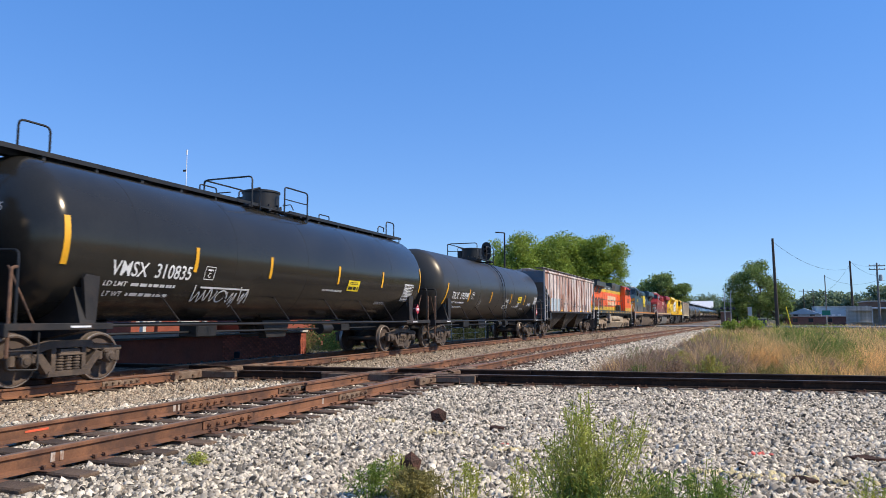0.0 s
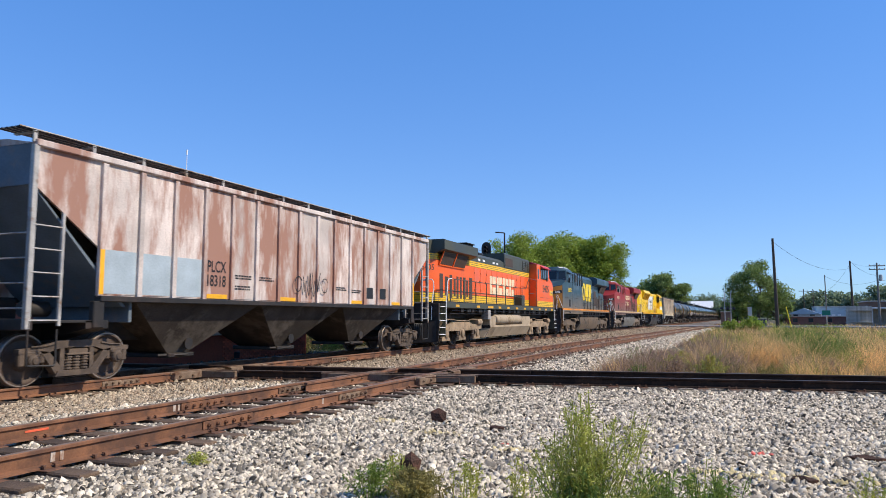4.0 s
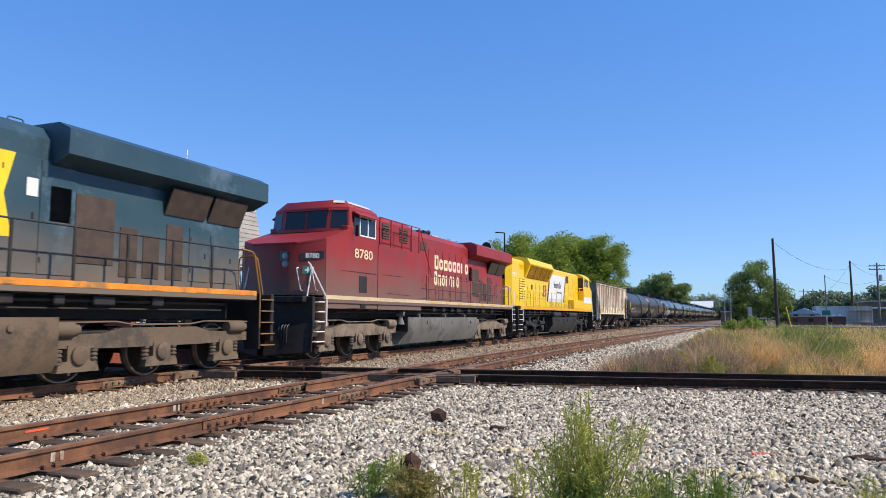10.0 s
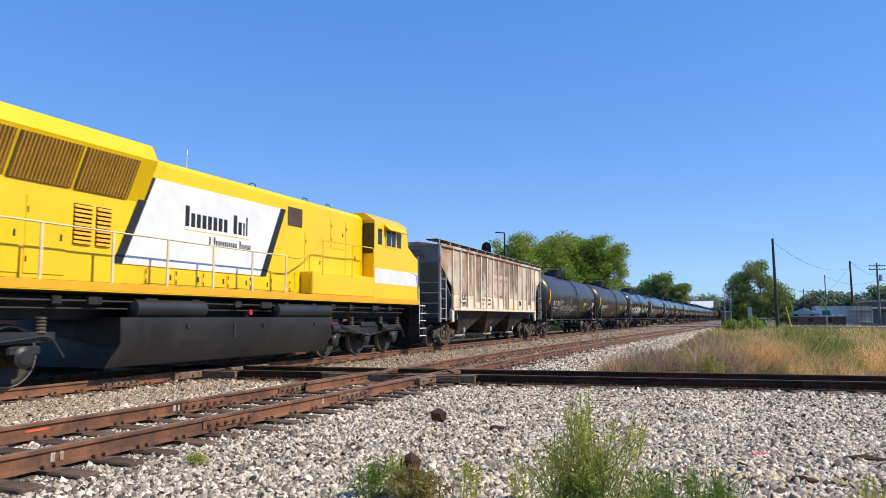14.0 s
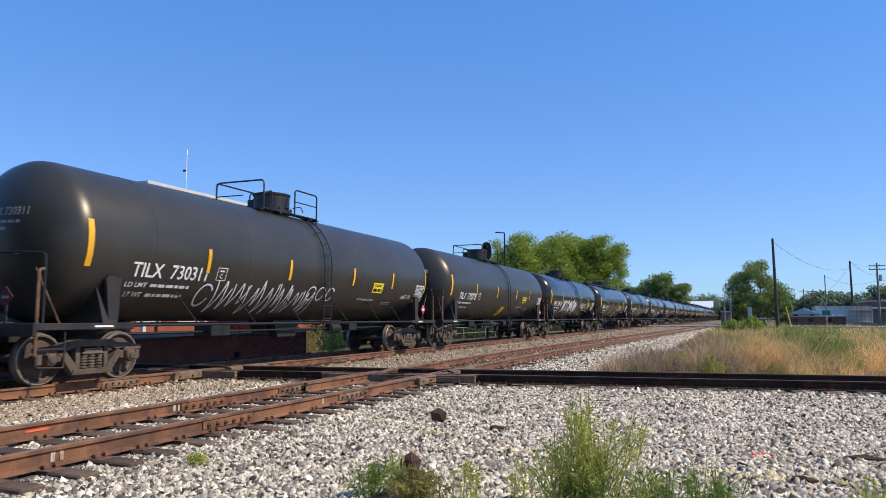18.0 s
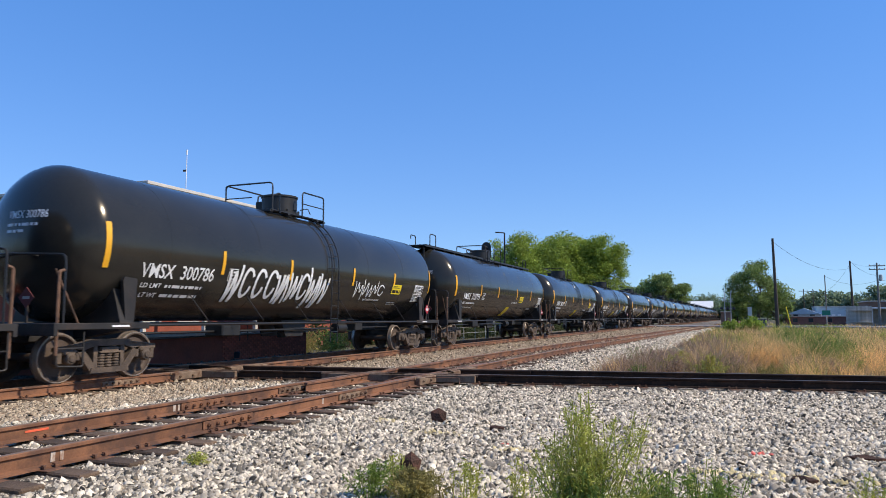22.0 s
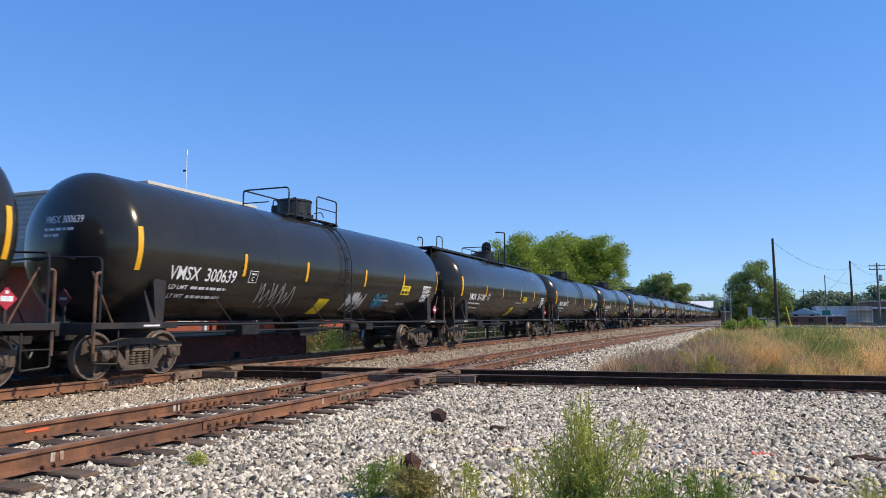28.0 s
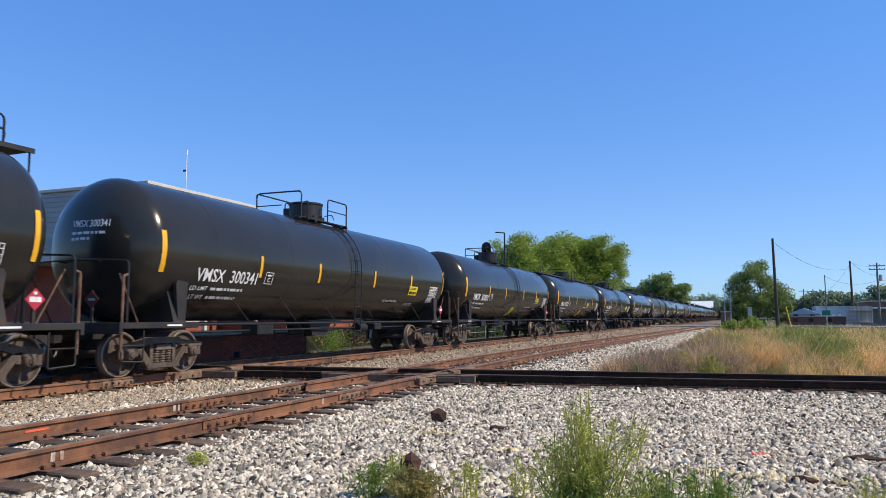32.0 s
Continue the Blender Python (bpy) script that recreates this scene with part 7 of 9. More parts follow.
def logo_blue(t, Y):
    """Yellow emblem: a thick ring, a slab and an hourglass, plain shapes."""
    x0, x1 = 0.967, 0.972
    c, zc, n = 11.0, 3.28, 28
    f = Form()
    ang = [2 * math.pi * k / n for k in range(n + 1)]
    out = [(Y(c) + 0.70 * math.cos(a), zc + 0.74 * math.sin(a)) for a in ang]
    inn = [(Y(c) + 0.30 * math.cos(a), zc + 0.36 * math.sin(a)) for a in ang]
    for k in range(n):
        f.add([(x1, *out[k]), (x1, *out[k + 1]), (x1, *inn[k + 1]), (x1, *inn[k])], [(0, 1, 2, 3)])
    part("emblem", f, LOGOY, t, "large yellow emblem shape on the hood")
    f = Form()
    c = Y(12.28)
    f.prism([(c - 0.36, 2.55), (c + 0.36, 2.55), (c + 0.5, 2.69), (c + 0.5, 3.86), (c + 0.36, 4.0), (c - 0.36, 4.0), (c - 0.5, 3.86), (c - 0.5, 2.69)], x0, x1)
    slab = part("emblem", f, LOGOY, t)
    f = Form()
    c = Y(13.45)
    f.prism([(c - 0.6, 4.0), (c - 0.42, 3.28), (c - 0.6, 2.55), (c + 0.6, 2.55), (c + 0.42, 3.28), (c + 0.6, 4.0)], x0, x1)
    part("emblem", f, LOGOY, t)
    f = Form()
    f.box(0.966, 0.975, Y(14.28), Y(14.5), 3.3, 3.62, 0.002)
    part("sticker", f, WHITEP, t)


def logo_red(t, Y):
    """Two rows of plain cream blocks."""
    for row, (n, z, u0) in enumerate(((8, 3.18, 10.6), (7, 2.52, 10.55))):
        for k in range(n):
            h = 0.60 if k == 0 else 0.46
            w = (0.42 if row == 0 else 0.34) if (row, k) not in ((0, 6), (1, 3), (1, 5)) else 0.16
            y = Y(u0 + k * (0.52 if row == 0 else 0.43))
            c = 0.1 if (k + row) % 2 else 0.03
            f = Form().prism([(y + c, z), (y + w - c, z), (y + w, z + c), (y + w, z + h - c), (y + w - c, z + h), (y + c, z + h), (y, z + h - c), (y, z + c)], 0.967, 0.972)
            b = part("emblem_block", f, CREAMP, t)
            if w > 0.2:
                part("emblem_slot", Form().box(0.971, 0.975, y + 0.13, y + w - 0.11, z + 0.14, z + h - 0.14, 0.001), MAROON, b)


def orange_loco():
    """Six-axle freight locomotive, radiators towards -y, cab towards +y."""
    L = 22.0
    t = thing("locomotive", "orange, yellow and dark green diesel locomotive with long hood", "locomotive", "locomotives of the train")

    def Y(u):
        return u - L / 2
    deck(t, Y(0.8), Y(20.1), DKGREEN, None, (1.60, 1.82, 1.84))

    def band(name, z0, z1, m, u0=0.35, u1=15.8, label=""):
        f = Form()
        o = [(-0.5, u0), (0.5, u0), (0.95, u0 + 0.7), (0.95, u1), (-0.95, u1), (-0.95, u0 + 0.7)]
        ring_solid(f, [(x, Y(u), z0) for x, u in o], [(x, Y(u), z1) for x, u in o])
        return part(name, f, m, t, label)
    band("hood_lower_band", 1.84, 2.23, GOLD, label="yellow band with thin dark lines")
    band("long_hood", 2.23, 3.6, ORANGE)
    band("hood_upper_band", 3.6, 3.88, GOLD)
    band("hood_rear_cap", 3.88, 4.43, DKGREEN, u1=1.7)
    f = Form().prism([(-0.95, 3.88), (0.95, 3.88), (0.95, 4.14), (0.74, 4.3), (-0.74, 4.3), (-0.95, 4.14)], Y(1.7), Y(15.8), "y")
    part("hood_roof", f, DKGREEN, t, "dark green hood roof")
    for z in (1.93, 2.02, 2.12, 2.222, 3.605, 3.69, 3.78, 3.868):
        for s in (-1, 1):
            part("pinstripe", Form().box(s * 0.94, s * 0.953, Y(1.06), Y(15.8), z, z + 0.018, 0.002), DKGREEN, t)
    # the thin lines run on round the hood's end
    for z in (1.93, 2.02, 2.12, 2.222, 3.605, 3.69, 3.78, 3.868):
        f = Form()
        o = [(-0.506, 0.344), (0.506, 0.344), (0.956, 1.046), (0.956, 1.06), (-0.956, 1.06), (-0.956, 1.046)]
        ring_solid(f, [(x, Y(u), z) for x, u in o], [(x, Y(u), z + 0.018) for x, u in o])
        part("pinstripe", f, DKGREEN, t)
    part("headlight_housing", Form().box(0.2, 0.46, Y(0.33), Y(0.36), 3.98, 4.26, 0.01), BLACK, t)
    # radiators
    f = Form().prism([(-0.93, 3.86), (0.93, 3.86), (1.38, 4.02), (1.38, 4.42), (1.3, 4.44), (-1.3, 4.44), (-1.38, 4.42), (-1.38, 4.02)], Y(0.86), Y(5.1), "y")
    rad = part("radiator_wing", f, DKGREEN, t, "dark green overhanging radiator housing")
    for s in (-1, 1):
        for u0, u1 in ((1.3, 2.72), (2.86, 4.3)):
            f = Form().prism([(s * 0.945, 3.46), (s * 0.985, 3.44), (s * 1.21, 3.98), (s * 1.17, 4.0)], Y(u0), Y(u1), "y")
            part("radiator_grille", f, VENT, rad)
        f = Form().prism([(s * 0.945, 3.40), (s * 1.0, 3.37), (s * 1.24, 3.98), (s * 1.20, 4.0)], Y(2.75), Y(2.83), "y")
        f.prism([(s * 0.945, 3.40), (s * 1.0, 3.37), (s * 1.24, 3.98), (s * 1.20, 4.0)], Y(1.2), Y(1.27), "y")
        f.prism([(s * 0.945, 3.40), (s * 1.0, 3.37), (s * 1.01, 3.41), (s * 0.955, 3.44)], Y(1.28), Y(4.32), "y")
        part("grille_post", f, ORANGE, rad)
    rows = []
    for u0, u1, z0, z1 in ((1.35, 1.72, 2.05, 3.05), (1.95, 2.32, 2.15, 2.95), (2.5, 2.8, 2.05, 3.05), (3.0, 3.22, 2.15, 2.9), (3.36, 3.58, 2.05, 3.02), (3.78, 4.0, 2.05, 3.02), (4.2, 4.5, 2.05, 3.02), (4.62, 4.85, 2.15, 2.9), (5.0, 5.42, 2.05, 3.05)):
        rows.append((Y(u0), Y(u1), z0, z1, VENT))
    u = 5.7
    while u < 14.5:
        rows.append((Y(u), Y(u + 0.86), 2.25, 3.56, None))
        u += 0.9
    doors(t, rows, 0.95, ORANGE)
    # dynamic brake and blower housings on the roof
    f = Form().prism([(-0.99, 3.89), (0.99, 3.89), (0.99, 4.62), (0.93, 4.68), (-0.93, 4.68), (-0.99, 4.62)], Y(10.55), Y(13.98), "y")
    box_ = part("brake_housing", f, DKGREEN, t)
    part("brake_grille", Form().box(0.97, 1.0, Y(10.72), Y(12.1), 3.98, 4.44, 0.004), VENT, box_)
    f = Form().prism([(-0.97, 3.89), (0.97, 3.89), (0.97, 4.6), (0.9, 4.66), (-0.9, 4.66), (-0.97, 4.6)], Y(14.02), Y(15.8), "y")
    part("blower_housing", f, DKGREEN, t)
    louvre(t, Y(14.2), Y(14.75), 3.98, 4.5, 0.97, 5, DKGREEN)
    louvre(t, Y(14.9), Y(15.25), 4.22, 4.5, 0.97, 3, DKGREEN)
    louvre(t, Y(15.35), Y(15.65), 3.98, 4.5, 0.97, 5, DKGREEN)
    f = Form().box(-0.5, 0.5, Y(5.75), Y(6.85), 4.28, 4.76, 0.03)
    f.box(-0.6, 0.6, Y(5.7), Y(6.9), 4.76, 4.80, 0.01)
    part("exhaust_stack", f, VENTDK, t)
    for k in range(4):
        part("roof_valve", Form().lathe([(Y(7.35) + 0.18 * k, 0.02), (Y(7.35) + 0.18 * k, 0.09), (Y(7.5) + 0.18 * k, 0.09), (Y(7.5) + 0.18 * k, 0.02)], 10, (0.55, 0, 4.38), "y"), BLACK, t)
    for u in (6.3, 7.0, 8.6, 9.2):
        part("sticker", Form().box(0.945, 0.958, Y(u), Y(u + 0.32), 3.95, 4.05, 0.002), WHITEP, t)
    # cab
    f = Form().prism([(Y(15.82), 1.84), (Y(20.05), 1.84), (Y(20.05), 3.2), (Y(19.9), 3.42), (Y(19.05), 3.72), (Y(18.85), 4.42), (Y(15.82), 4.42)], -1.42, 1.42)
    cab = part("cab_body", f, ORANGE, t)
    f = Form().prism([(-1.42, 4.42), (1.42, 4.42), (1.0, 4.58), (-1.0, 4.58)], Y(15.82), Y(18.85), "y")
    part("cab_roof", f, RED, cab, "red-orange cab roof")
    for s in (-1, 1):
        part("door_window", Form().box(s * 1.40, s * 1.432, Y(16.02), Y(16.42), 3.55, 4.15, 0.01), GLASS, cab)
        for u0, u1 in ((16.85, 17.22), (17.3, 17.78), (17.85, 18.3), (18.37, 18.66)):
            sw = part("side_window", Form().box(s * 1.40, s * 1.43, Y(u0), Y(u1), 3.62, 4.2, 0.004), GLASS, cab)
        f = Form()
        for u0, u1, z0, z1 in ((16.8, 18.71, 3.57, 3.62), (16.8, 18.71, 4.2, 4.23), (16.8, 16.85, 3.62, 4.2), (17.22, 17.3, 3.62, 4.2), (17.78, 17.85, 3.62, 4.2), (18.3, 18.37, 3.62, 4.2), (18.66, 18.71, 3.62, 4.2)):
            f.box(s * 1.41, s * 1.442, Y(u0), Y(u1), z0, z1, 0.004)
        part("window_frame", f, STEEL_DARK if s > 0 else WHITEP, sw)
        f = Form().prism([(s * 1.38, 4.32), (s * 1.40, 4.4), (s * 1.62, 4.25), (s * 1.61, 4.22)], Y(16.75), Y(18.75), "y")
        part("awning", f, RED, cab)
        part("cab_door", Form().box(s * 1.4, s * 1.427, Y(15.95), Y(16.52), 2.3, 4.25, 0.01), ORANGE, cab)
        f = Form()
        f.box(s * 1.41, s * 1.428, Y(15.88), Y(20.03), 1.86, 2.2, 0.004)
        f.box(s * 1.41, s * 1.428, Y(19.1), Y(20.03), 2.62, 2.95, 0.03)
        part("cab_band", f, GOLD, cab)
        f = Form()
        for z in (1.95, 2.04, 2.13):
            f.box(s * 1.42, s * 1.431, Y(15.88), Y(20.03), z, z + 0.018, 0.002)
        for z in (2.73, 2.83):
            f.box(s * 1.42, s * 1.431, Y(19.15), Y(20.03), z, z + 0.018, 0.002)
        f.box(s * 1.42, s * 1.431, Y(16.6), Y(18.9), 2.42, 2.432, 0.002)
        part("cab_pinstripe", f, DKGREEN, cab)
        f = Form().box(s * 1.52, s * 1.60, Y(17.78), Y(17.84), 3.45, 3.72, 0.02)
        f.tube([(s * 1.43, Y(17.8), 3.68), (s * 1.55, Y(17.8), 3.68)], 0.012, 5)
        part("mirror", f, BLACK, cab)
    f = Form()
    side_text(f, "5405", 0.62, Y(17.25), 2.78, 1.432, 1.55)
    part("road_number", f, DKGREEN, t, "large dark road number on the cab side")
    f = Form()
    vs, fs = letters("5405", 0.34, 0.62)
    a, b = Vector((0.5, Y(0.35), 0)), Vector((0.95, Y(1.05), 0))
    ex = (b - a).normalized()
    nrm = Vector((ex.y, -ex.x, 0))
    f.add([a + ex * (0.08 + u) + nrm * 0.006 + Vector((0, 0, 3.16 + w)) for u, w in vs], fs)
    part("rear_number", f, DKGREEN, t)
    part("tool_box", Form().box(0.96, 1.4, Y(12.45), Y(13.1), 1.84, 2.45, 0.03), DKGREEN, t)
    # plain cream shapes of the road's emblem on the hood
    z0, h = 2.38, 0.92
    for k in range(4):
        y = Y(8.05 + 1.15 * k)
        m = CREAMP
        b = part("emblem_block", Form().box(0.966, 0.972, y, y + 0.34, z0, z0 + h, 0.002), m, t, "cream emblem shape on the hood")
        for za, zb in ((0.0, 0.36), (0.50, 0.92)):
            part("emblem_block", Form().box(0.966, 0.972, y + 0.44, y + 0.98, z0 + za, z0 + zb, 0.002), m, b)
    handrail(t, [Y(u) for u in (1.05, 1.35, 3.0, 4.55, 6.1, 7.65, 9.2, 10.8, 12.4)], 1.84, 2.82, DKGREEN, mid=2.32)
    for s in (-1, 1):
        f = Form().tube(bend([(s * 1.44, Y(12.4), 2.82), (s * 1.44, Y(13.2), 2.82), (s * 1.44, Y(13.9), 3.45), (s * 1.44, Y(15.8), 3.45)], 0.1), 0.019, 5)
        for u in (13.9, 15.6):
            f.tube([(s * 1.44, Y(u), 1.84), (s * 1.44, Y(u), 3.45)], 0.018, 5)
        f.tube([(s * 1.44, Y(13.9), 2.6), (s * 1.44, Y(15.6), 2.6)], 0.016, 5)
        part("cab_handrail", f, DKGREEN, t)
        f = Form()
        for u in (1.9, 4.6, 6.2, 6.6, 7.9, 9.4, 11.0, 12.6, 14.2, 16.0, 17.6, 19.2):
            f.box(s * 1.47, s * 1.482, Y(u), Y(u + 0.42), 1.64, 1.74, 0.001)
        part("reflectors", f, AMBER, t)
    end_steps(t, Y(0.15), -1, DKGREEN, WHITEP, WHITEP, 0.6)
    end_steps(t, Y(20.75), 1, DKGREEN, WHITEP, WHITEP, 0.6)
    pilot(t, Y(0.15), -1)
    pilot(t, Y(20.6), 1)
    f = Form()
    for z in (4.0, 4.22):
        f.lathe([(Y(0.35), 0.1), (Y(0.30), 0.1), (Y(0.29), 0.07)], 12, (0.28, 0, z), "y")
    part("headlight", f, LAMP, t)
    fuel_tank(t, Y(6.75), Y(14.2), FUEL_TAN, top=0.82)
    for u0, u1 in ((6.74, 7.66), (12.48, 14.18)):
        part("tank_shoulder", Form().box(-1.40, 1.40, Y(u0), Y(u1), 0.80, 1.25, 0.02), FUEL_TAN, t)
    part("tank_recess", Form().box(-0.9, 0.9, Y(7.68), Y(12.46), 0.80, 1.4, 0.02), STEEL_DARK, t)
    for u0, u1 in ((7.72, 9.74), (9.9, 12.15)):
        f = Form().lathe([(Y(u0), 0.05), (Y(u0) + 0.04, 0.17), (Y(u0) + 0.15, 0.24), (Y(u1) - 0.15, 0.24), (Y(u1) - 0.04, 0.17), (Y(u1), 0.05)], 18, (1.3, 0, 1.1), "y")
        a = part("air_reservoir", f, FUEL_TAN, t, "dusty tan air reservoir")
        f = Form()
        for y in (Y(u0) + 0.35, Y(u1) - 0.35):
            f.lathe([(y - 0.02, 0.243), (y - 0.02, 0.25), (y + 0.02, 0.25), (y + 0.02, 0.243)], 18, (1.3, 0, 1.1), "y", cap=False)
        part("strap", f, TRUCK_TAN, a)
    part("equipment_box", Form().box(1.1, 1.46, Y(6.3), Y(6.7), 1.1, 1.55, 0.02), GALV, t)
    loco_truck(t, Y(3.3), 1.93, TRUCK_TAN, "cast")
    loco_truck(t, Y(17.0), 1.93, TRUCK_TAN, "cast")
    return t


def yellow_loco():
    """Bright yellow six-axle locomotive, radiators towards -y, cab towards +y."""
    L = 23.2
    t = thing("locomotive", "glossy yellow diesel locomotive with a white sign panel", "locomotive", "locomotives of the train")

    def Y(u):
        return u - L / 2
    deck(t, Y(0.55), Y(22.05), BRIGHTY, YSILL, (1.66, 1.68, 1.84))
    f = Form()
    o = [(-0.72, 0.05), (0.72, 0.05), (1.02, 0.42), (1.02, 18.5), (-1.02, 18.5), (-1.02, 0.42)]
    ring_solid(f, [(x, Y(u), 1.84) for x, u in o], [(x, Y(u), 4.42) for x, u in o])
    part("long_hood", f, BRIGHTY, t)
    f = Form()
    o2 = [(-0.66, 0.1), (0.66, 0.1), (0.88, 0.5), (0.88, 18.5), (-0.88, 18.5), (-0.88, 0.5)]
    ring_solid(f, [(x, Y(u), 4.42) for x, u in o], [(x, Y(u), 4.56) for x, u in o2])
    part("hood_roof", f, BRIGHTY, t)
    # radiator flare
    f = Form().prism([(-1.0, 3.5), (1.0, 3.5), (1.38, 4.38), (1.2, 4.72), (0.7, 4.82), (-0.7, 4.82), (-1.2, 4.72), (-1.38, 4.38)], Y(2.95), Y(9.0), "y")
    rad = part("radiator_flare", f, BRIGHTY, t)
    for s in (-1, 1):
        for k in range(4):
            u0 = 3.35 + 1.32 * k
            f = Form().prism([(s * 1.0, 3.56), (s * 1.05, 3.55), (s * 1.375, 4.30), (s * 1.32, 4.32)], Y(u0), Y(u0 + 1.24), "y")
            g = part("radiator_grille", f, YGRILLE, rad)
            f = Form()
            for j in range(16):
                v = Y(u0 + 0.05 + j * 0.075)
                f.prism([(s * 1.045, 3.56), (s * 1.06, 3.555), (s * 1.385, 4.30), (s * 1.37, 4.305)], v, v + 0.02, "y")
            part("screen_wires", f, YSILL, g)
    louvre(t, Y(1.8), Y(2.4), 2.15, 3.45, 1.02, 9, BRIGHTY)
    louvre(t, Y(2.44), Y(3.04), 2.15, 3.45, 1.02, 9, BRIGHTY)
    rows = [(Y(3.5), Y(3.95), 2.3, 3.2, None), (Y(4.4), Y(4.7), 2.9, 3.2, VENT), (Y(4.2), Y(5.3), 1.95, 2.8, None), (Y(5.4), Y(6.3), 1.95, 3.3, None), (Y(6.4), Y(7.2), 1.95, 3.3, None)]
    u = 9.1
    while u < 14.4:
        rows.append((Y(u), Y(u + 0.82), 1.9, 2.2, None))
        u += 0.86
    rows += [(Y(14.15), Y(14.85), 3.72, 4.24, VENT), (Y(15.0), Y(15.9), 2.0, 3.6, None), (Y(16.4), Y(17.2), 3.3, 4.2, None), (Y(17.3), Y(18.0), 2.0, 4.2, None)]
    doors(t, rows, 1.02, BRIGHTY)
    louvre(t, Y(7.35), Y(7.75), 2.55, 3.3, 1.03, 9, YSILL)
    louvre(t, Y(7.85), Y(8.2), 2.55, 3.3, 1.03, 9, YSILL)
    f = Form()
    for k in range(8):
        for j in range(4):
            f.box(1.0, 1.032, Y(1.9 + 0.13 * k), Y(1.99 + 0.13 * k), 4.02 + 0.07 * j, 4.05 + 0.07 * j, 0.002)
    part("vent_slots", f, YSILL, t)
    # sign panel
    f = Form().prism([(Y(8.5), 2.26), (Y(12.95), 2.26), (Y(13.78), 4.12), (Y(9.3), 4.12)], 1.03, 1.042)
    sign = part("sign_panel", f, WHITEP, t, "white slanted sign panel with dark edge stripes")
    f = Form().prism([(Y(8.28), 2.26), (Y(8.5), 2.26), (Y(9.3), 4.12), (Y(9.08), 4.12)], 1.03, 1.043)
    f.prism([(Y(12.95), 2.26), (Y(13.2), 2.26), (Y(14.03), 4.12), (Y(13.78), 4.12)], 1.03, 1.043)
    part("sign_edge", f, BLACK, sign)
    f = Form()
    y = Y(10.2)
    for k in range(13):
        if k == 8:
            y += 0.17
            continue
        h = 0.46 if k in (0, 9, 12) else 0.31
        f.box(1.04, 1.046, y, y + (0.13 if k not in (11, 12) else 0.06), 3.22, 3.22 + h, 0.001)
        y += 0.185 if k not in (11, 12) else 0.11
    y = Y(11.0)
    for k in range(20):
        if k not in (1, 13):
            f.box(1.04, 1.046, y, y + 0.05, 2.86, 2.86 + (0.2 if k in (0, 2, 14) else 0.13), 0.001)
        y += 0.078
    part("sign_print", f, BLACK, sign, "dark bars of print")
    part("sign_line", Form().box(1.04, 1.046, Y(10.2), Y(12.45), 3.13, 3.15, 0.001), YELLOW, sign)
    # cab
    f = Form().prism([(Y(18.5), 1.84), (Y(22.0), 1.84), (Y(22.0), 3.35), (Y(21.75), 3.42), (Y(21.15), 3.72), (Y(20.95), 4.4), (Y(18.5), 4.4)], -1.43, 1.43)
    cab = part("cab_body", f, BRIGHTY, t)
    f = Form().prism([(-1.43, 4.4), (1.43, 4.4), (1.05, 4.66), (-1.05, 4.66)], Y(18.45), Y(21.1), "y")
    part("cab_roof", f, BRIGHTY, cab)
    for s in (-1, 1):
        f = Form()
        f.box(s * 1.02, s * 1.42, Y(18.46), Y(18.51), 3.3, 4.3, 0.004)
        part("cab_rear_window", f, GLASS, cab)
        for u0, u1 in ((18.75, 19.05), (19.35, 19.75), (19.8, 20.1), (20.2, 20.5)):
            sw = part("side_window", Form().box(s * 1.41, s * 1.436, Y(u0), Y(u1), 3.62, 4.15, 0.004), GLASS, cab)
        f = Form()
        for u0, u1, z0, z1 in ((19.3, 20.55, 3.57, 3.62), (19.3, 20.55, 4.15, 4.2), (19.3, 19.35, 3.62, 4.15), (20.5, 20.55, 3.62, 4.15)):
            f.box(s * 1.42, s * 1.448, Y(u0), Y(u1), z0, z1, 0.004)
        part("window_frame", f, BRIGHTY, sw)
        f = Form().prism([(s * 1.40, 4.3), (s * 1.42, 4.36), (s * 1.66, 4.14), (s * 1.64, 4.12)], Y(19.2), Y(20.6), "y")
        part("awning", f, BRIGHTY, cab)
        part("cab_band", Form().box(s * 1.42, s * 1.437, Y(18.55), Y(21.98), 2.32, 2.82, 0.004), WHITEP, cab, "white cab band")
        part("battery_box", Form().box(s * 1.02, s * 1.44, Y(14.8), Y(18.5), 1.84, 2.5, 0.03), BRIGHTY, t)
        f = Form().tube(bend([(s * 1.45, Y(13.6), 2.78), (s * 1.45, Y(14.2), 2.78), (s * 1.45, Y(14.9), 3.1), (s * 1.45, Y(15.4), 3.4), (s * 1.45, Y(18.4), 3.45), (s * 1.45, Y(18.4), 2.5)], 0.1), 0.019, 5)
        for u in (14.6, 15.3, 17.0):
            f.tube([(s * 1.45, Y(u), 2.4), (s * 1.45, Y(u), 2.9 if u < 15 else 3.4)], 0.018, 5)
        part("cab_handrail", f, GOLD, t)
    handrail(t, [Y(u) for u in (3.4, 4.9, 6.4, 7.9, 9.3, 10.7, 12.1, 13.5)], 1.84, 2.80, PALERAIL)
    f = Form()
    vs, fs = letters("7203", 0.32, 0.9)
    f.add([(1.024, Y(0.5) + u, 3.52 + w) for u, w in vs], fs)
    part("road_number", f, WHITEP, t, "pale outlined numerals on the hood end")
    f = Form()
    for x in (-0.2, 0.15):
        f.lathe([(Y(0.06), 0.13), (Y(0.0), 0.13), (Y(-0.02), 0.09)], 14, (x + 0.35, 0, 3.75), "y")
    part("headlight", f, LAMP, t)
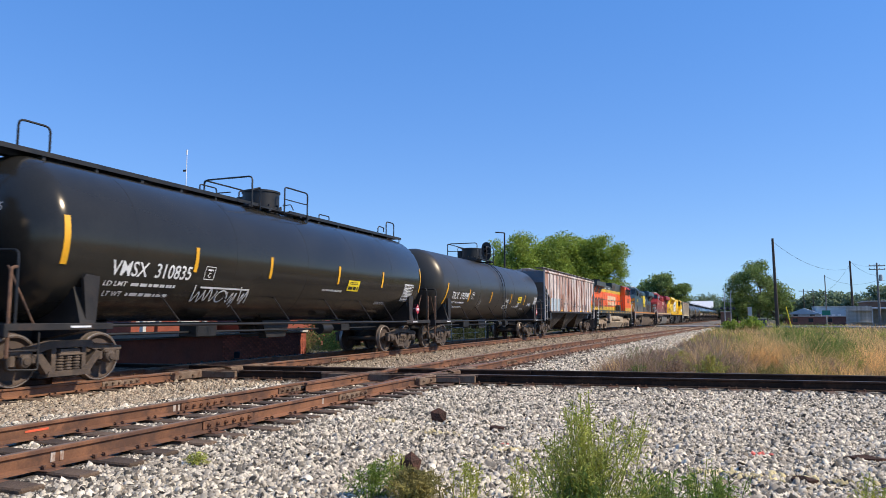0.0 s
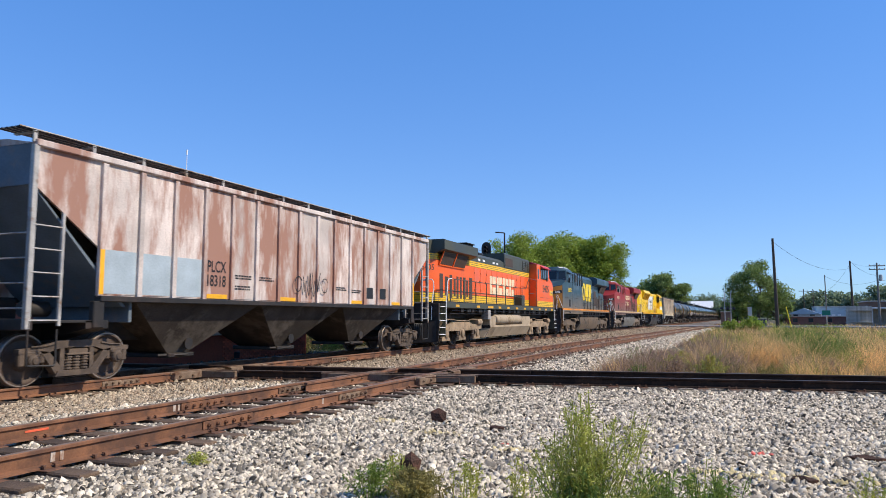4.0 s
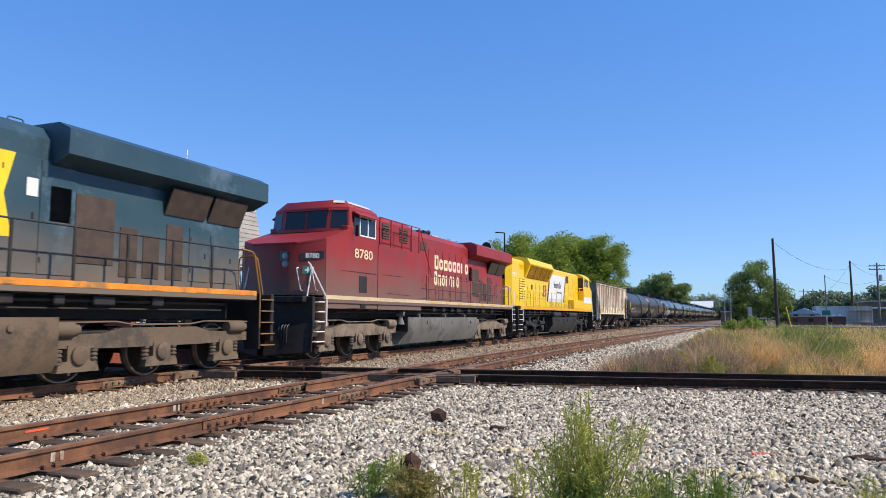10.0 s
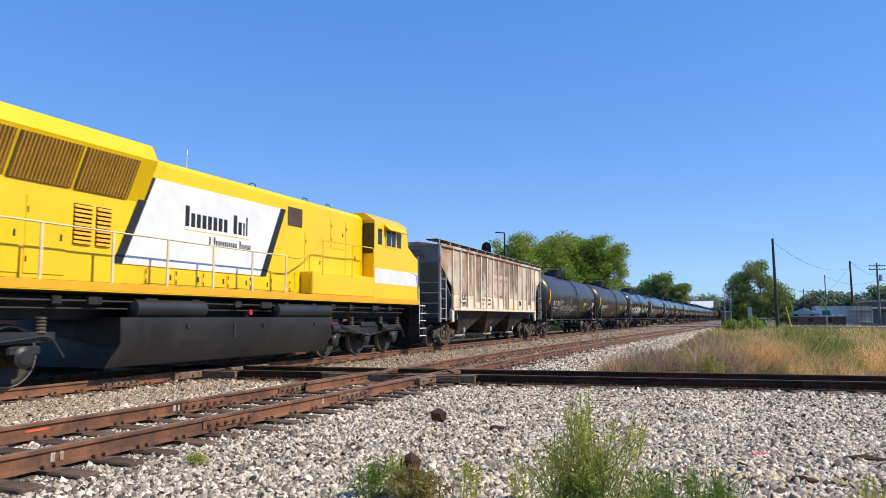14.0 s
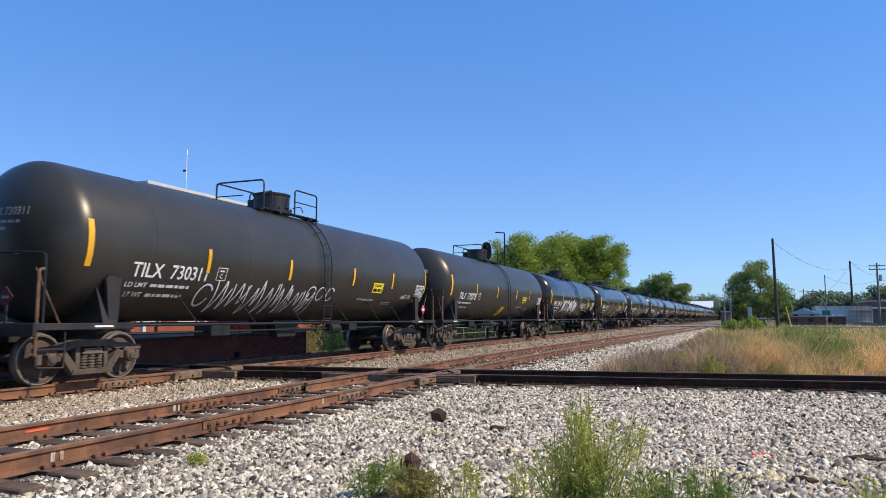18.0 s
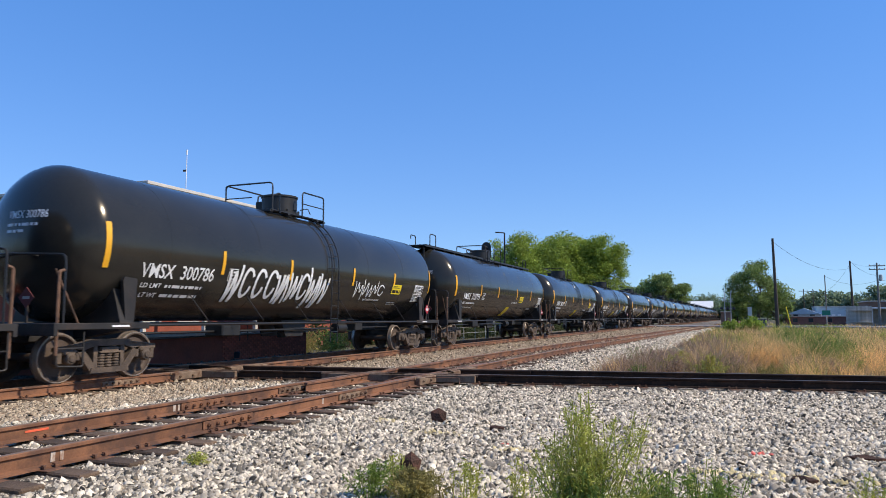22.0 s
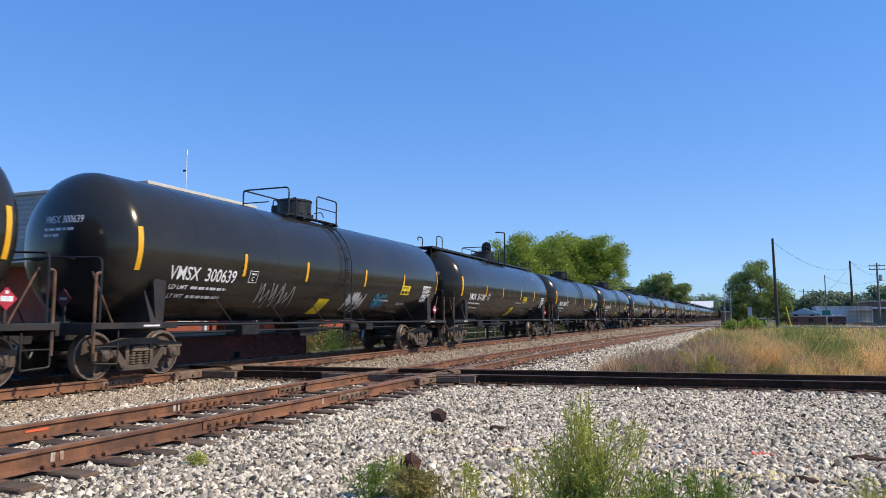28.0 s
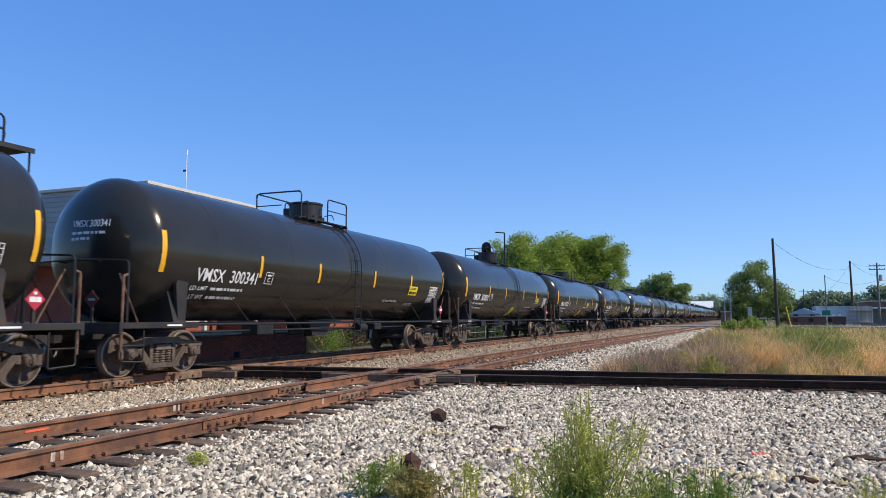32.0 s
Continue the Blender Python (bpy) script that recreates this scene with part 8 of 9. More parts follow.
    part("rear_window", Form().box(0.25, 0.7, Y(0.02), Y(0.07), 3.35, 3.6, 0.006), GLASS, t)
    f = Form()
    for k in range(9):
        z = 2.0 + 0.3 * k
        f.tube(bend([(-0.68, Y(0.05), z), (-0.68, Y(-0.06), z), (-0.3, Y(-0.06), z), (-0.3, Y(0.05), z)], 0.03), 0.012, 5)
    part("rear_rungs", f, BRIGHTY, t)
    end_steps(t, Y(0.35), -1, STEEL_DARK, WHITEP, WHITEP, 0.6)
    end_steps(t, Y(22.75), 1, STEEL_DARK, WHITEP, WHITEP, 0.6)
    pilot(t, Y(0.2), -1)
    pilot(t, Y(22.55), 1)
    f = Form()
    for u in (1.2, 5.0, 11.0, 12.5, 14.5, 16.0):
        f.box(-0.4, 0.4, Y(u), Y(u + 0.7), 4.55, 4.66, 0.03)
    part("roof_hatches", f, BRIGHTY, t)
    f = Form()
    for u in (1.0, 6.6, 13.0, 15.5, 16.8):
        f.tube(bend([(0.6, Y(u), 4.54), (0.6, Y(u), 4.72), (0.6, Y(u + 0.25), 4.72), (0.6, Y(u + 0.25), 4.54)], 0.05), 0.014, 5)
    part("lifting_eyes", f, STEEL_DARK, t)
    fuel_tank(t, Y(8.2), Y(15.9), FUEL_BK, 0.1)
    for u0, u1 in ((8.5, 10.6), (13.2, 15.9)):
        f = Form().lathe([(Y(u0), 0.05), (Y(u0) + 0.06, 0.19), (Y(u1) - 0.06, 0.19), (Y(u1), 0.05)], 16, (1.28, 0, 1.38), "y")
        part("air_reservoir", f, FUEL_BK, t)
    part("fuel_fill", Form().lathe([(1.38, 0.02), (1.38, 0.07), (1.44, 0.07), (1.44, 0.02)], 10, (0, Y(12.1), 1.32), "x"), RED, t, "red fuel fill cap")
    loco_truck(t, Y(4.4), 2.0, FUEL_BK, "beam")
    loco_truck(t, Y(18.5), 2.0, FUEL_BK, "beam")
    return t


# ---- the train, car by car ----
def put(ob, centre):
    ob.location = (XT, centre, 0)
    MOVERS.append((ob, centre))
    return ob


def put_copy(ob, centre, far=False):
    c = copy_thing(ob, pose(XT, centre, 0))
    if far:          # fittings far too small to see at the end of the train
        for o in list(c.children_recursive):
            if o.name.split(".")[0] in ("weld_seam", "brace", "small_print", "panel_print", "placard_print", "lid_bolts", "air_hose", "brake_beam", "sill_stencil", "placard_holder", "wheel_rim", "bottom_outlet", "saddle_bracket", "rung", "corner_grab", "bearing_cap"):
                bpy.data.objects.remove(o)
    SPINNERS[0.457] += [o for o in c.children if o.name.startswith("wheelset")]
    return put(c, centre)


def graffiti(t, y0, y1, z0, z1, n, w, seed, m=WHITE, label="white spray-painted scrawl"):
    part("graffiti", scrawl(Form(), y0, y1, z0, z1, n, w, random.Random(seed), shell_x), m, t, label)


def hatch_mark(t, y0=-1.3):
    f = patch(Form(), y0 + 0.05, y0 + 0.62, 1.30, 1.74, 0.004, 0.06, 3, 5)
    part("hatch_mark", f, YELLOW, t, "slanted yellow paint mark")


BLUEPAINT = mat("blue_spray", (0.03, 0.22, 0.36), 0.6, 0, 0.2, 4, 40)
LA, LB = "glossy black tank car with amber strips and a roof walkway", "black tank car with a side ladder and amber strips"


def build_train():
    c = tank_car(LA, "VMSX 310835", True, TANK, seed=1)
    graffiti(c, -4.2, -2.2, 1.5, 1.85, 5, 0.03, 11)
    part("wipe_mark", patch(Form(), -4.0, -2.3, 1.84, 1.88, 0.003, 0, 6, 1), WHITE, c)
    put(c, 16.43)
    # one more ahead of it, mostly out of view
    put_copy(c, 16.43 - 18.04)
    # an older car with a slimmer shell and lower strips
    global TR, TZ
    kept = dict(SHARED), TR, TZ
    SHARED.clear()
    TR, TZ = 1.475, 2.585
    c = tank_car("dull black tank car with a side ladder and chalked marks", "TILX 192990", False, TANK_MATT, seed=2, drop=0.26)
    graffiti(c, -3.0, -2.6, 1.6, 2.1, 1, 0.02, 5, GREYMARK)
    graffiti(c, 1.15, 1.75, 1.92, 2.14, 3, 0.03, 6, WHITE)
    graffiti(c, 1.0, 1.9, 1.62, 1.86, 4, 0.035, 7, WHITE)
    f = Form()
    side_text(f, "SR-8736", 0.24, 5.6, 1.85, shell_x, 0.72)
    side_text(f, "LOL", 0.30, 3.5, 1.80, shell_x, 0.42, 0.2)
    part("shop_mark", f, WHITE, c)
    SHARED.clear()
    SHARED.update(kept[0])
    TR, TZ = kept[1:]
    put(c, 34.2)
    put(hopper("rust-streaked faded pink covered hopper car with ribbed sides", False, 18.7, marks_one), 52.2)
    put(orange_loco(), 61.6 + 11.0)
    put(modern_loco("dusty dark blue diesel locomotive with yellow emblem and gold nose", 22.0, NAVY, GOLD_SHADED, STRIPE_OR, "5202", LOGOY, NAVY, FUEL_BR, GOLD_SHADED, GOLD_SHADED, STEEL_DARK, FUEL_BR, logo_blue, 3), 83.15 + 11.0)
    put(modern_loco("dusty maroon red diesel locomotive with cream lettering blocks", 22.0, MAROON, MAROON, STRIPE_CR, "8780", CREAMP, WHITEP, FUEL_GR, WHITEP, WHITEP, MAROON, TRUCK_DUSK, logo_red, 4), 105.15 + 11.0)
    put(yellow_loco(), 126.6 + 11.6)
    put(hopper("brown and cream covered hopper car with faded lettering", True, 18.4, marks_two), 149.9 + 9.2)
    first, pitch = 177.13, 18.055
    rows = [("TILX 730311", False, TANK_MATT), ("TILX 730378", False, TANK_MATT), ("VMSX 300786", False, TANK), ("VMSX 310795", True, TANK), ("VMSX 300739", False, TANK),
            ("VMSX 300639", False, TANK), ("VMSX 311188", True, TANK), ("VMSX 300341", False, TANK), ("VMSX 300861", False, TANK), ("VMSX 310921", True, TANK)]
    made = []
    for k, (num, board, paint) in enumerate(rows):
        c = tank_car(LA if board else LB, num, board, paint, seed=20 + k)
        put(c, first + pitch * k - (0.12 if k in (2, 5) else 0))
        made.append(c)
    f = Form()
    side_text(f, "AAR ST-470", 0.2, 5.75, 1.85, shell_x, 0.75)
    part("shop_mark", f, WHITE, made[0])
    graffiti(made[0], -4.6, 0.2, 1.35, 2.0, 8, 0.04, 21)
    graffiti(made[0], -0.3, 1.2, 1.6, 2.1, 3, 0.035, 22)
    hatch_mark(made[1], 0.0)
    graffiti(made[2], -4.1, 0.3, 1.55, 2.45, 9, 0.085, 23, WHITE, "bold white spray-painted scrawl")
    graffiti(made[2], 1.9, 3.9, 1.85, 2.3, 4, 0.04, 24)
    hatch_mark(made[3], 0.35)
    hatch_mark(made[4], -0.1)
    graffiti(made[4], 5.3, 6.6, 1.6, 2.0, 4, 0.04, 25)
    hatch_mark(made[5], -0.7)
    graffiti(made[5], -3.6, -2.0, 1.5, 2.0, 3, 0.025, 26, GREYMARK)
    graffiti(made[5], 0.9, 2.0, 1.45, 1.95, 4, 0.035, 27)
    graffiti(made[5], 2.6, 3.5, 1.5, 2.0, 4, 0.05, 28, BLUEPAINT, "blue spray-painted scrawl")
    hatch_mark(made[6], 0.42)
    hatch_mark(made[8], 0.1)
    hatch_mark(made[9], 0.2)
    order = [8, 6, 0, 7, 9, 1, 8, 5, 3, 0, 7, 8, 6, 1, 9, 8, 7, 3, 0, 5, 8, 6, 9, 7, 1, 8, 3, 7, 6, 8]
    for j, i in enumerate(order):
        put_copy(made[i], first + pitch * (len(rows) + j), True)


build_train()


# ---- plants ----
def leafy(name, color, second, rough=0.7, island=0.35, thin=0.5):
    m = mat(name, color, rough, 0, 0.25, 0.6, 8, 0.0, 0.01, second, 0.35, island=island, spec=0.25)
    N, L = m.node_tree.nodes, m.node_tree.links
    b = N["Principled BSDF"]
    tr = N.new("ShaderNodeBsdfTranslucent")
    L.new(b.inputs["Base Color"].links[0].from_socket, tr.inputs["Color"])
    ms = N.new("ShaderNodeMixShader")
    ms.inputs[0].default_value = thin
    out = N["Material Output"]
    L.new(b.outputs[0], ms.inputs[1])
    L.new(tr.outputs[0], ms.inputs[2])
    L.new(ms.outputs[0], out.inputs["Surface"])
    return m


LEAF = leafy("leaf_green", (0.27, 0.35, 0.06), (0.33, 0.39, 0.075), island=0.4, thin=0.45)
LEAF_DK = leafy("leaf_dark_green", (0.20, 0.27, 0.085), (0.24, 0.30, 0.10), island=0.4, thin=0.45)
# Greyer leaf for far trees: the haze of distance is put into the colour.
LEAF_HAZED = leafy("leaf_far", (0.21, 0.27, 0.16), (0.24, 0.29, 0.17), thin=0.45)
BARK = mat("bark", (0.10, 0.08, 0.062), 0.9, 0, 0.3, 3, 25, 0.6, 0.02)
STRAW = leafy("dry_grass_straw", (0.74, 0.50, 0.22), (0.56, 0.34, 0.14), 0.8, 0.55)
GREENGRASS = leafy("green_grass", (0.17, 0.23, 0.055), (0.25, 0.29, 0.07), 0.8, 0.6)
YELLOWGRASS = leafy("yellow_green_grass", (0.45, 0.41, 0.11), (0.33, 0.33, 0.09), 0.8, 0.6)
SEEDHEAD = leafy("pinkish_seed_grass", (0.38, 0.26, 0.18), (0.28, 0.21, 0.12), 0.85, 0.6)
WEED = leafy("weed_green", (0.46, 0.47, 0.11), (0.56, 0.54, 0.17), 0.7, 0.45)
WEED_DK = leafy("weed_dark", (0.22, 0.30, 0.065), (0.32, 0.37, 0.09), 0.7, 0.45)
MOSSY = leafy("olive_weed", (0.32, 0.27, 0.09), (0.24, 0.25, 0.08), 0.8, 0.4)


def leaf_mesh(name, centres, size, rng, material, droop=0.3, wide=0.32):
    """Small pointed leaves (two triangles each) with random turns."""
    n = len(centres)
    a = rng.normal(size=(n, 3))
    a[:, 2] = a[:, 2] * 0.6 - droop
    a /= np.linalg.norm(a, axis=1)[:, None]
    b = np.cross(a, rng.normal(size=(n, 3)))
    b /= np.linalg.norm(b, axis=1)[:, None] + 1e-9
    s = (size * rng.lognormal(0, 0.3, n))[:, None]
    p = np.asarray(centres)
    v = np.stack([p - a * s * 0.5, p + b * s * wide, p + a * s * 0.5, p - b * s * wide], 1).reshape(-1, 3)
    f = (np.array([0, 1, 2, 0, 2, 3])[None] + 4 * np.arange(n)[:, None]).reshape(-1)
    return quick_mesh(name, v, f, 3, material)


def tree(x, y, base, height, spread_, leaves, leaf, m, seed, label, low=0.2, clumps=90, puff=1.0):
    """A tapered trunk with forking limbs; leaves sit in clumps round the limb ends."""
    rng = np.random.default_rng(seed)
    r = random.Random(seed)
    t = thing("tree", label, "tree", "trees round the crossing")
    f = Form()
    tips = []

    def limb(p, d, length, rad, depth):
        pts = [p]
        q = p.copy()
        dd = d.copy()
        for k in range(4):
            dd = (dd + Vector((r.uniform(-0.22, 0.22), r.uniform(-0.22, 0.22), r.uniform(-0.05, 0.14)))).normalized()
            q = q + dd * length / 4
            pts.append(q.copy())
        n = len(pts)
        for i in range(n - 1):
            f.tube([pts[i], pts[i + 1]], max(rad * (1 - 0.16 * i), 0.02), 6 if depth < 2 else 4)
        if depth >= 3:
            tips.append(q)
            return
        for k in range(4 if depth < 2 else 3):
            a = r.uniform(0, 6.28)
            out = Vector((math.cos(a), math.sin(a), r.uniform(0.1, 0.9))).normalized()
            limb(pts[-1 - (k % 3)], (dd * 0.45 + out * 0.8).normalized(), length * r.uniform(0.6, 0.85), rad * 0.55, depth + 1)
        tips.append(q)

    limb(Vector((0, 0, base)), Vector((0, 0, 1)), height * 0.36, height * 0.024, 0)
    part("trunk", f, BARK, t)
    T = np.array([tuple(p) for p in tips])
    lo, hi = T.min(0), T.max(0)
    T = (T - (lo + hi) / 2) / ((hi - lo) / 2 + 1e-6)
    half = np.array([spread_ * 0.56, spread_ * 0.56, height * (1 - low) * 0.53])
    mid = np.array([0, 0, base + height * (low + (1 - low) / 2)])
    T = T[rng.permutation(len(T))[:clumps // 2]] * 0.74
    shell = rng.normal(size=(clumps - len(T), 3))
    shell[:, 2] = shell[:, 2] * 0.8 + 0.25
    shell /= np.linalg.norm(shell, axis=1)[:, None]
    shell *= rng.uniform(0.55, 0.86, (len(shell), 1))
    C = np.concatenate([T, shell])
    R = rng.uniform(0.16, 0.31, len(C)) * puff
    k = rng.choice(len(C), leaves, p=R ** 2 / (R ** 2).sum())
    d = rng.normal(size=(leaves, 3))
    d /= np.linalg.norm(d, axis=1)[:, None]
    d *= (rng.random((leaves, 1)) ** 0.5) * rng.uniform(0.75, 1.22, (leaves, 1))
    P = (C[k] + d * R[k][:, None] * np.array([1, 1, 0.72 * spread_ / (height * (1 - low))])) * half + mid
    P = P[P[:, 2] > base + height * low * 0.5]
    ob = new("crown", leaf_mesh("crown", P, leaf, rng, m))
    ob.parent = t
    t.matrix_basis = pose(x, y, 0)
    return t


BROAD = "broad leafy green tree in full summer leaf"
tree(-34.6, 122, -0.4, 16.6, 15.0, 60000, 0.28, LEAF, 1, BROAD + " behind the train", 0.1, 150)
tree(-28.0, 127, -0.4, 16.8, 15.0, 60000, 0.28, LEAF, 2, BROAD + " behind the train", 0.1, 150)
tree(-22.6, 130, -0.4, 17.2, 12.5, 56000, 0.28, LEAF, 3, BROAD + " behind the train", 0.1, 140)
tree(-18.6, 236, -0.4, 15.6, 15.5, 24000, 0.5, LEAF_DK, 4, "rounded dark green tree beside the far track", 0.1)
tree(-27.5, 246, -0.4, 13.5, 14.0, 16000, 0.55, LEAF_DK, 5, "rounded dark green tree beside the far track", 0.1)
tree(6.0, 163, -0.4, 13.8, 13.6, 22000, 0.28, LEAF_DK, 6, "open dark green tree with gaps in its crown", 0.18, 46, 0.95)
tree(10.2, 168, -0.4, 8.0, 7.0, 2500, 0.55, LEAF_DK, 7, "small dark green tree beside the larger one", 0.05)
tree(2.2, 172, -0.4, 7.0, 7.0, 2500, 0.55, LEAF_DK, 8, "small dark green tree beside the larger one", 0.05)
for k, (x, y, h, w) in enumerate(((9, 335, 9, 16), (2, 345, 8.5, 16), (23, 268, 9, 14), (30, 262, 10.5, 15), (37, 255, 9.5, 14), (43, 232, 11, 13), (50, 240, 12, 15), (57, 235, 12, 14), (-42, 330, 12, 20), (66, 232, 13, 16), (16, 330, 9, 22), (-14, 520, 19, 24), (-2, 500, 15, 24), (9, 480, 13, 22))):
    tree(x, y, -0.4, h, w, 5000, 0.8, LEAF_HAZED, 20 + k, "distant dark green tree on the skyline", 0.05)


def woods():
    """The far woods along the horizon."""
    rng = np.random.default_rng(77)
    n = 26000
    a = np.radians(rng.uniform(-42, 34, n))
    d = rng.uniform(620, 760, n)
    x, y = -12 + d * np.sin(a), d * np.cos(a)
    h = 7 + 3.5 * np.sin(a * 37) + 2.0 * np.sin(a * 91 + 1)
    z = rng.uniform(0, 1, n) ** 0.7 * h
    ob = new("far_woods", leaf_mesh("far_woods", np.stack([x, y, z - 0.4], 1), 3.2, rng, LEAF_HAZED))
    return tagged(ob, "dark green woods along the horizon", "woods", kind="stuff")


woods()


def blades(name, P, height, width, rng, material, label, lean=0.35):
    """Grass blades: bent, tapering, three triangles each."""
    n = len(P)
    a = rng.uniform(0, 2 * np.pi, n)
    side = np.stack([np.cos(a), np.sin(a), np.zeros(n)], 1) * width[:, None] / 2
    ln = rng.normal(size=(n, 2)) * lean
    tip = np.stack([ln[:, 0] * height, ln[:, 1] * height, height], 1)
    mid = tip * np.array([0.35, 0.35, 0.55])
    v = np.stack([P - side, P + side, P + mid - side * 0.8, P + mid + side * 0.8, P + tip], 1).reshape(-1, 3)
    f = (np.array([0, 1, 3, 0, 3, 2, 2, 3, 4])[None] + 5 * np.arange(n)[:, None]).reshape(-1)
    ob = new(name, quick_mesh(name, v, f, 3, material))
    return tagged(ob, label, "grass", kind="stuff")


def field():
    """Rough grass beyond the crossing track: tussocks, dry and green in drifts."""
    rng = np.random.default_rng(11)
    C = []
    for y0, y1, n in ((17.2, 24, 900), (24, 36, 1100), (36, 62, 1300), (62, 106, 1300), (116, 135, 300)):
        y = rng.uniform(y0, y1, n)
        x = rng.uniform(0, 1, n) * (y * 0.62 + 5.4) - 3.3
        C.append(np.stack([x, y], 1))
    C = np.concatenate(C)
    x, y = C.T
    edge = -2.75 + 0.004 * (y - 17) + 0.3 * np.sin(y * 0.55)
    ok = (x > edge) & (y > XB + TAN * x + 2.0)
    C = C[ok]
    x, y, edge = C[:, 0], C[:, 1], edge[ok]
    n = len(C)
    drift = np.array([noise.noise((p * 0.13, q * 0.07, 7.7)) + 0.4 * noise.noise((p * 0.5, q * 0.3, 1.7)) for p, q in C])
    lumps = np.array([noise.noise((p * 0.55, q * 0.35, 4.4)) for p, q in C])
    # from the ballast eastwards: brownish seed grass, a straw belt, a green hump, straw again
    u = x + drift * 0.9
    belt, hump = 0.6 + 0.03 * (y - 17), 1.3 + 0.055 * (y - 17)
    east = 2.1 + 0.14 * (y - 17)
    kind = np.where(u < belt - 0.7, 2, np.where(u < hump, 0, np.where(u < east, 1, 0)))
    kind = np.where((kind == 1) & (y < 20.2), 3, kind)
    kind = np.where((y > 45) & (rng.random(n) < 0.55), 3, kind)
    flip = rng.random(n)
    kind = np.where(flip < 0.14, rng.choice([0, 2, 3, 1], n), kind)
    kind = np.where((x > 2.0) & (y < 23.5) & (flip < 0.85), 0, kind)
    kind = np.where((kind == 0) & (lumps < -0.2), 2, kind)
    tall = np.where(kind == 0, 0.62, np.where(kind == 1, 0.66, np.where(kind == 2, 0.46, 0.48))) + 0.14 * drift
    tall = tall * np.clip(0.95 + 1.9 * lumps, 0.4, 1.6) * np.where(y < 28, 0.95, 0.68)
    tall = tall * np.clip((x - edge) / 1.5 + 0.5, 0.5, 1.0) * rng.uniform(0.6, 1.3, n)
    for k, (nm, m, lab) in enumerate((("dry_grass", STRAW, "dry straw-coloured grass tussocks"), ("green_grass", GREENGRASS, "dense green grass tussocks"),
                                      ("seed_grass", SEEDHEAD, "brownish pink seed grass tussocks"), ("yellow_grass", YELLOWGRASS, "yellowish green grass tussocks"))):
        sel = np.where(kind == k)[0]
        per = np.where(y[sel] < 36, 84, 30)
        i = np.repeat(sel, per)
        r = 0.13 + 0.0045 * y[i]
        p = np.stack([x[i] + rng.normal(size=len(i)) * r, y[i] + rng.normal(size=len(i)) * r, np.full(len(i), -0.40)], 1)
        h = tall[i] * rng.uniform(0.45, 1.25, len(i))
        w = 0.006 + 0.0006 * (y[i] - 15) + rng.uniform(0, 0.006, len(i))
        blades(nm, p, h, w, rng, m, lab + " in the rough field", 0.55 if k != 2 else 0.45)
    i = rng.choice(n, 1500)
    p = np.stack([x[i] + rng.normal(size=1500) * 0.4, y[i] + rng.normal(size=1500) * 0.4, np.full(1500, -0.40)], 1)
    blades("grass_stalks", p, tall[i] * 1.35 + 0.08, 0.008 + 0.0007 * (y[i] - 15), rng, STRAW, "tall pale grass stalks above the field", 0.3)


field()


def hedge():
    """Rough dark brush added along the far side of the main line, to darken the view under the cars."""
    rng = np.random.default_rng(31)
    n = 30000
    y = rng.uniform(30, 112, n)
    h = 1.25 + 0.35 * np.sin(y * 0.9) + 0.25 * np.sin(y * 2.3 + 1)
    x = -19.2 + rng.normal(size=n) * 0.5
    z = -0.45 + rng.uniform(0, 1, n) ** 0.8 * h
    ob = new("brush", leaf_mesh("brush", np.stack([x, y, z], 1), 0.16, rng, LEAF_BRUSH))
    return tagged(ob, "rough dark green brush added beyond the main line to darken the ground", "brush", kind="stuff")


LEAF_BRUSH = leafy("brush_leaf", (0.07, 0.09, 0.035), (0.10, 0.10, 0.045))
hedge()


def weed(name, x, y, z, height, radius, stems, leaf, m, seed, label, per=60, bare=0.25, wide=0.11):
    """A clump of thin stems carrying many fine leaves."""
    rng = np.random.default_rng(seed)
    r = random.Random(seed)
    t = thing(name, label, "weed", "weeds on the ballast")
    L = []
    for k in range(stems):
        a, d = r.uniform(0, 6.28), abs(r.gauss(0, 0.45))
        h = height * r.uniform(0.55, 1.0) * (1 - 0.35 * min(d, 1))
        p0 = Vector((r.gauss(0, radius * 0.18), r.gauss(0, radius * 0.18), 0))
        out = Vector((math.cos(a), math.sin(a), 0)) * radius * min(d, 1.1)
        pts = [p0 + out * (s ** 1.4) + Vector((0, 0, h * s)) for s in (0, 0.25, 0.5, 0.75, 1.0)]
        part("stem", Form().tube(pts, 0.0035, 4), m, t)
        n = int(per * r.uniform(0.7, 1.3))
        s = bare + (1 - bare) * np.sqrt(rng.random(n))
        base = np.array([tuple(p0)]) + np.array([tuple(out)]) * (s ** 1.4)[:, None] + np.array([[0, 0, h]]) * s[:, None]
        tuft = (0.038 if height < 1 else 0.25) * (0.35 + np.sin(np.pi * np.clip((s - bare) / (1.0001 - bare), 0, 1)))
        L.append(base + rng.normal(size=(n, 3)) * tuft[:, None] * np.array([1, 1, 0.7]))
    P = np.concatenate(L)
    ob = new("foliage", leaf_mesh("foliage", P, leaf, rng, m, -0.75, wide))
    ob.parent = t
    t.matrix_basis = pose(x, y, z)
    return t


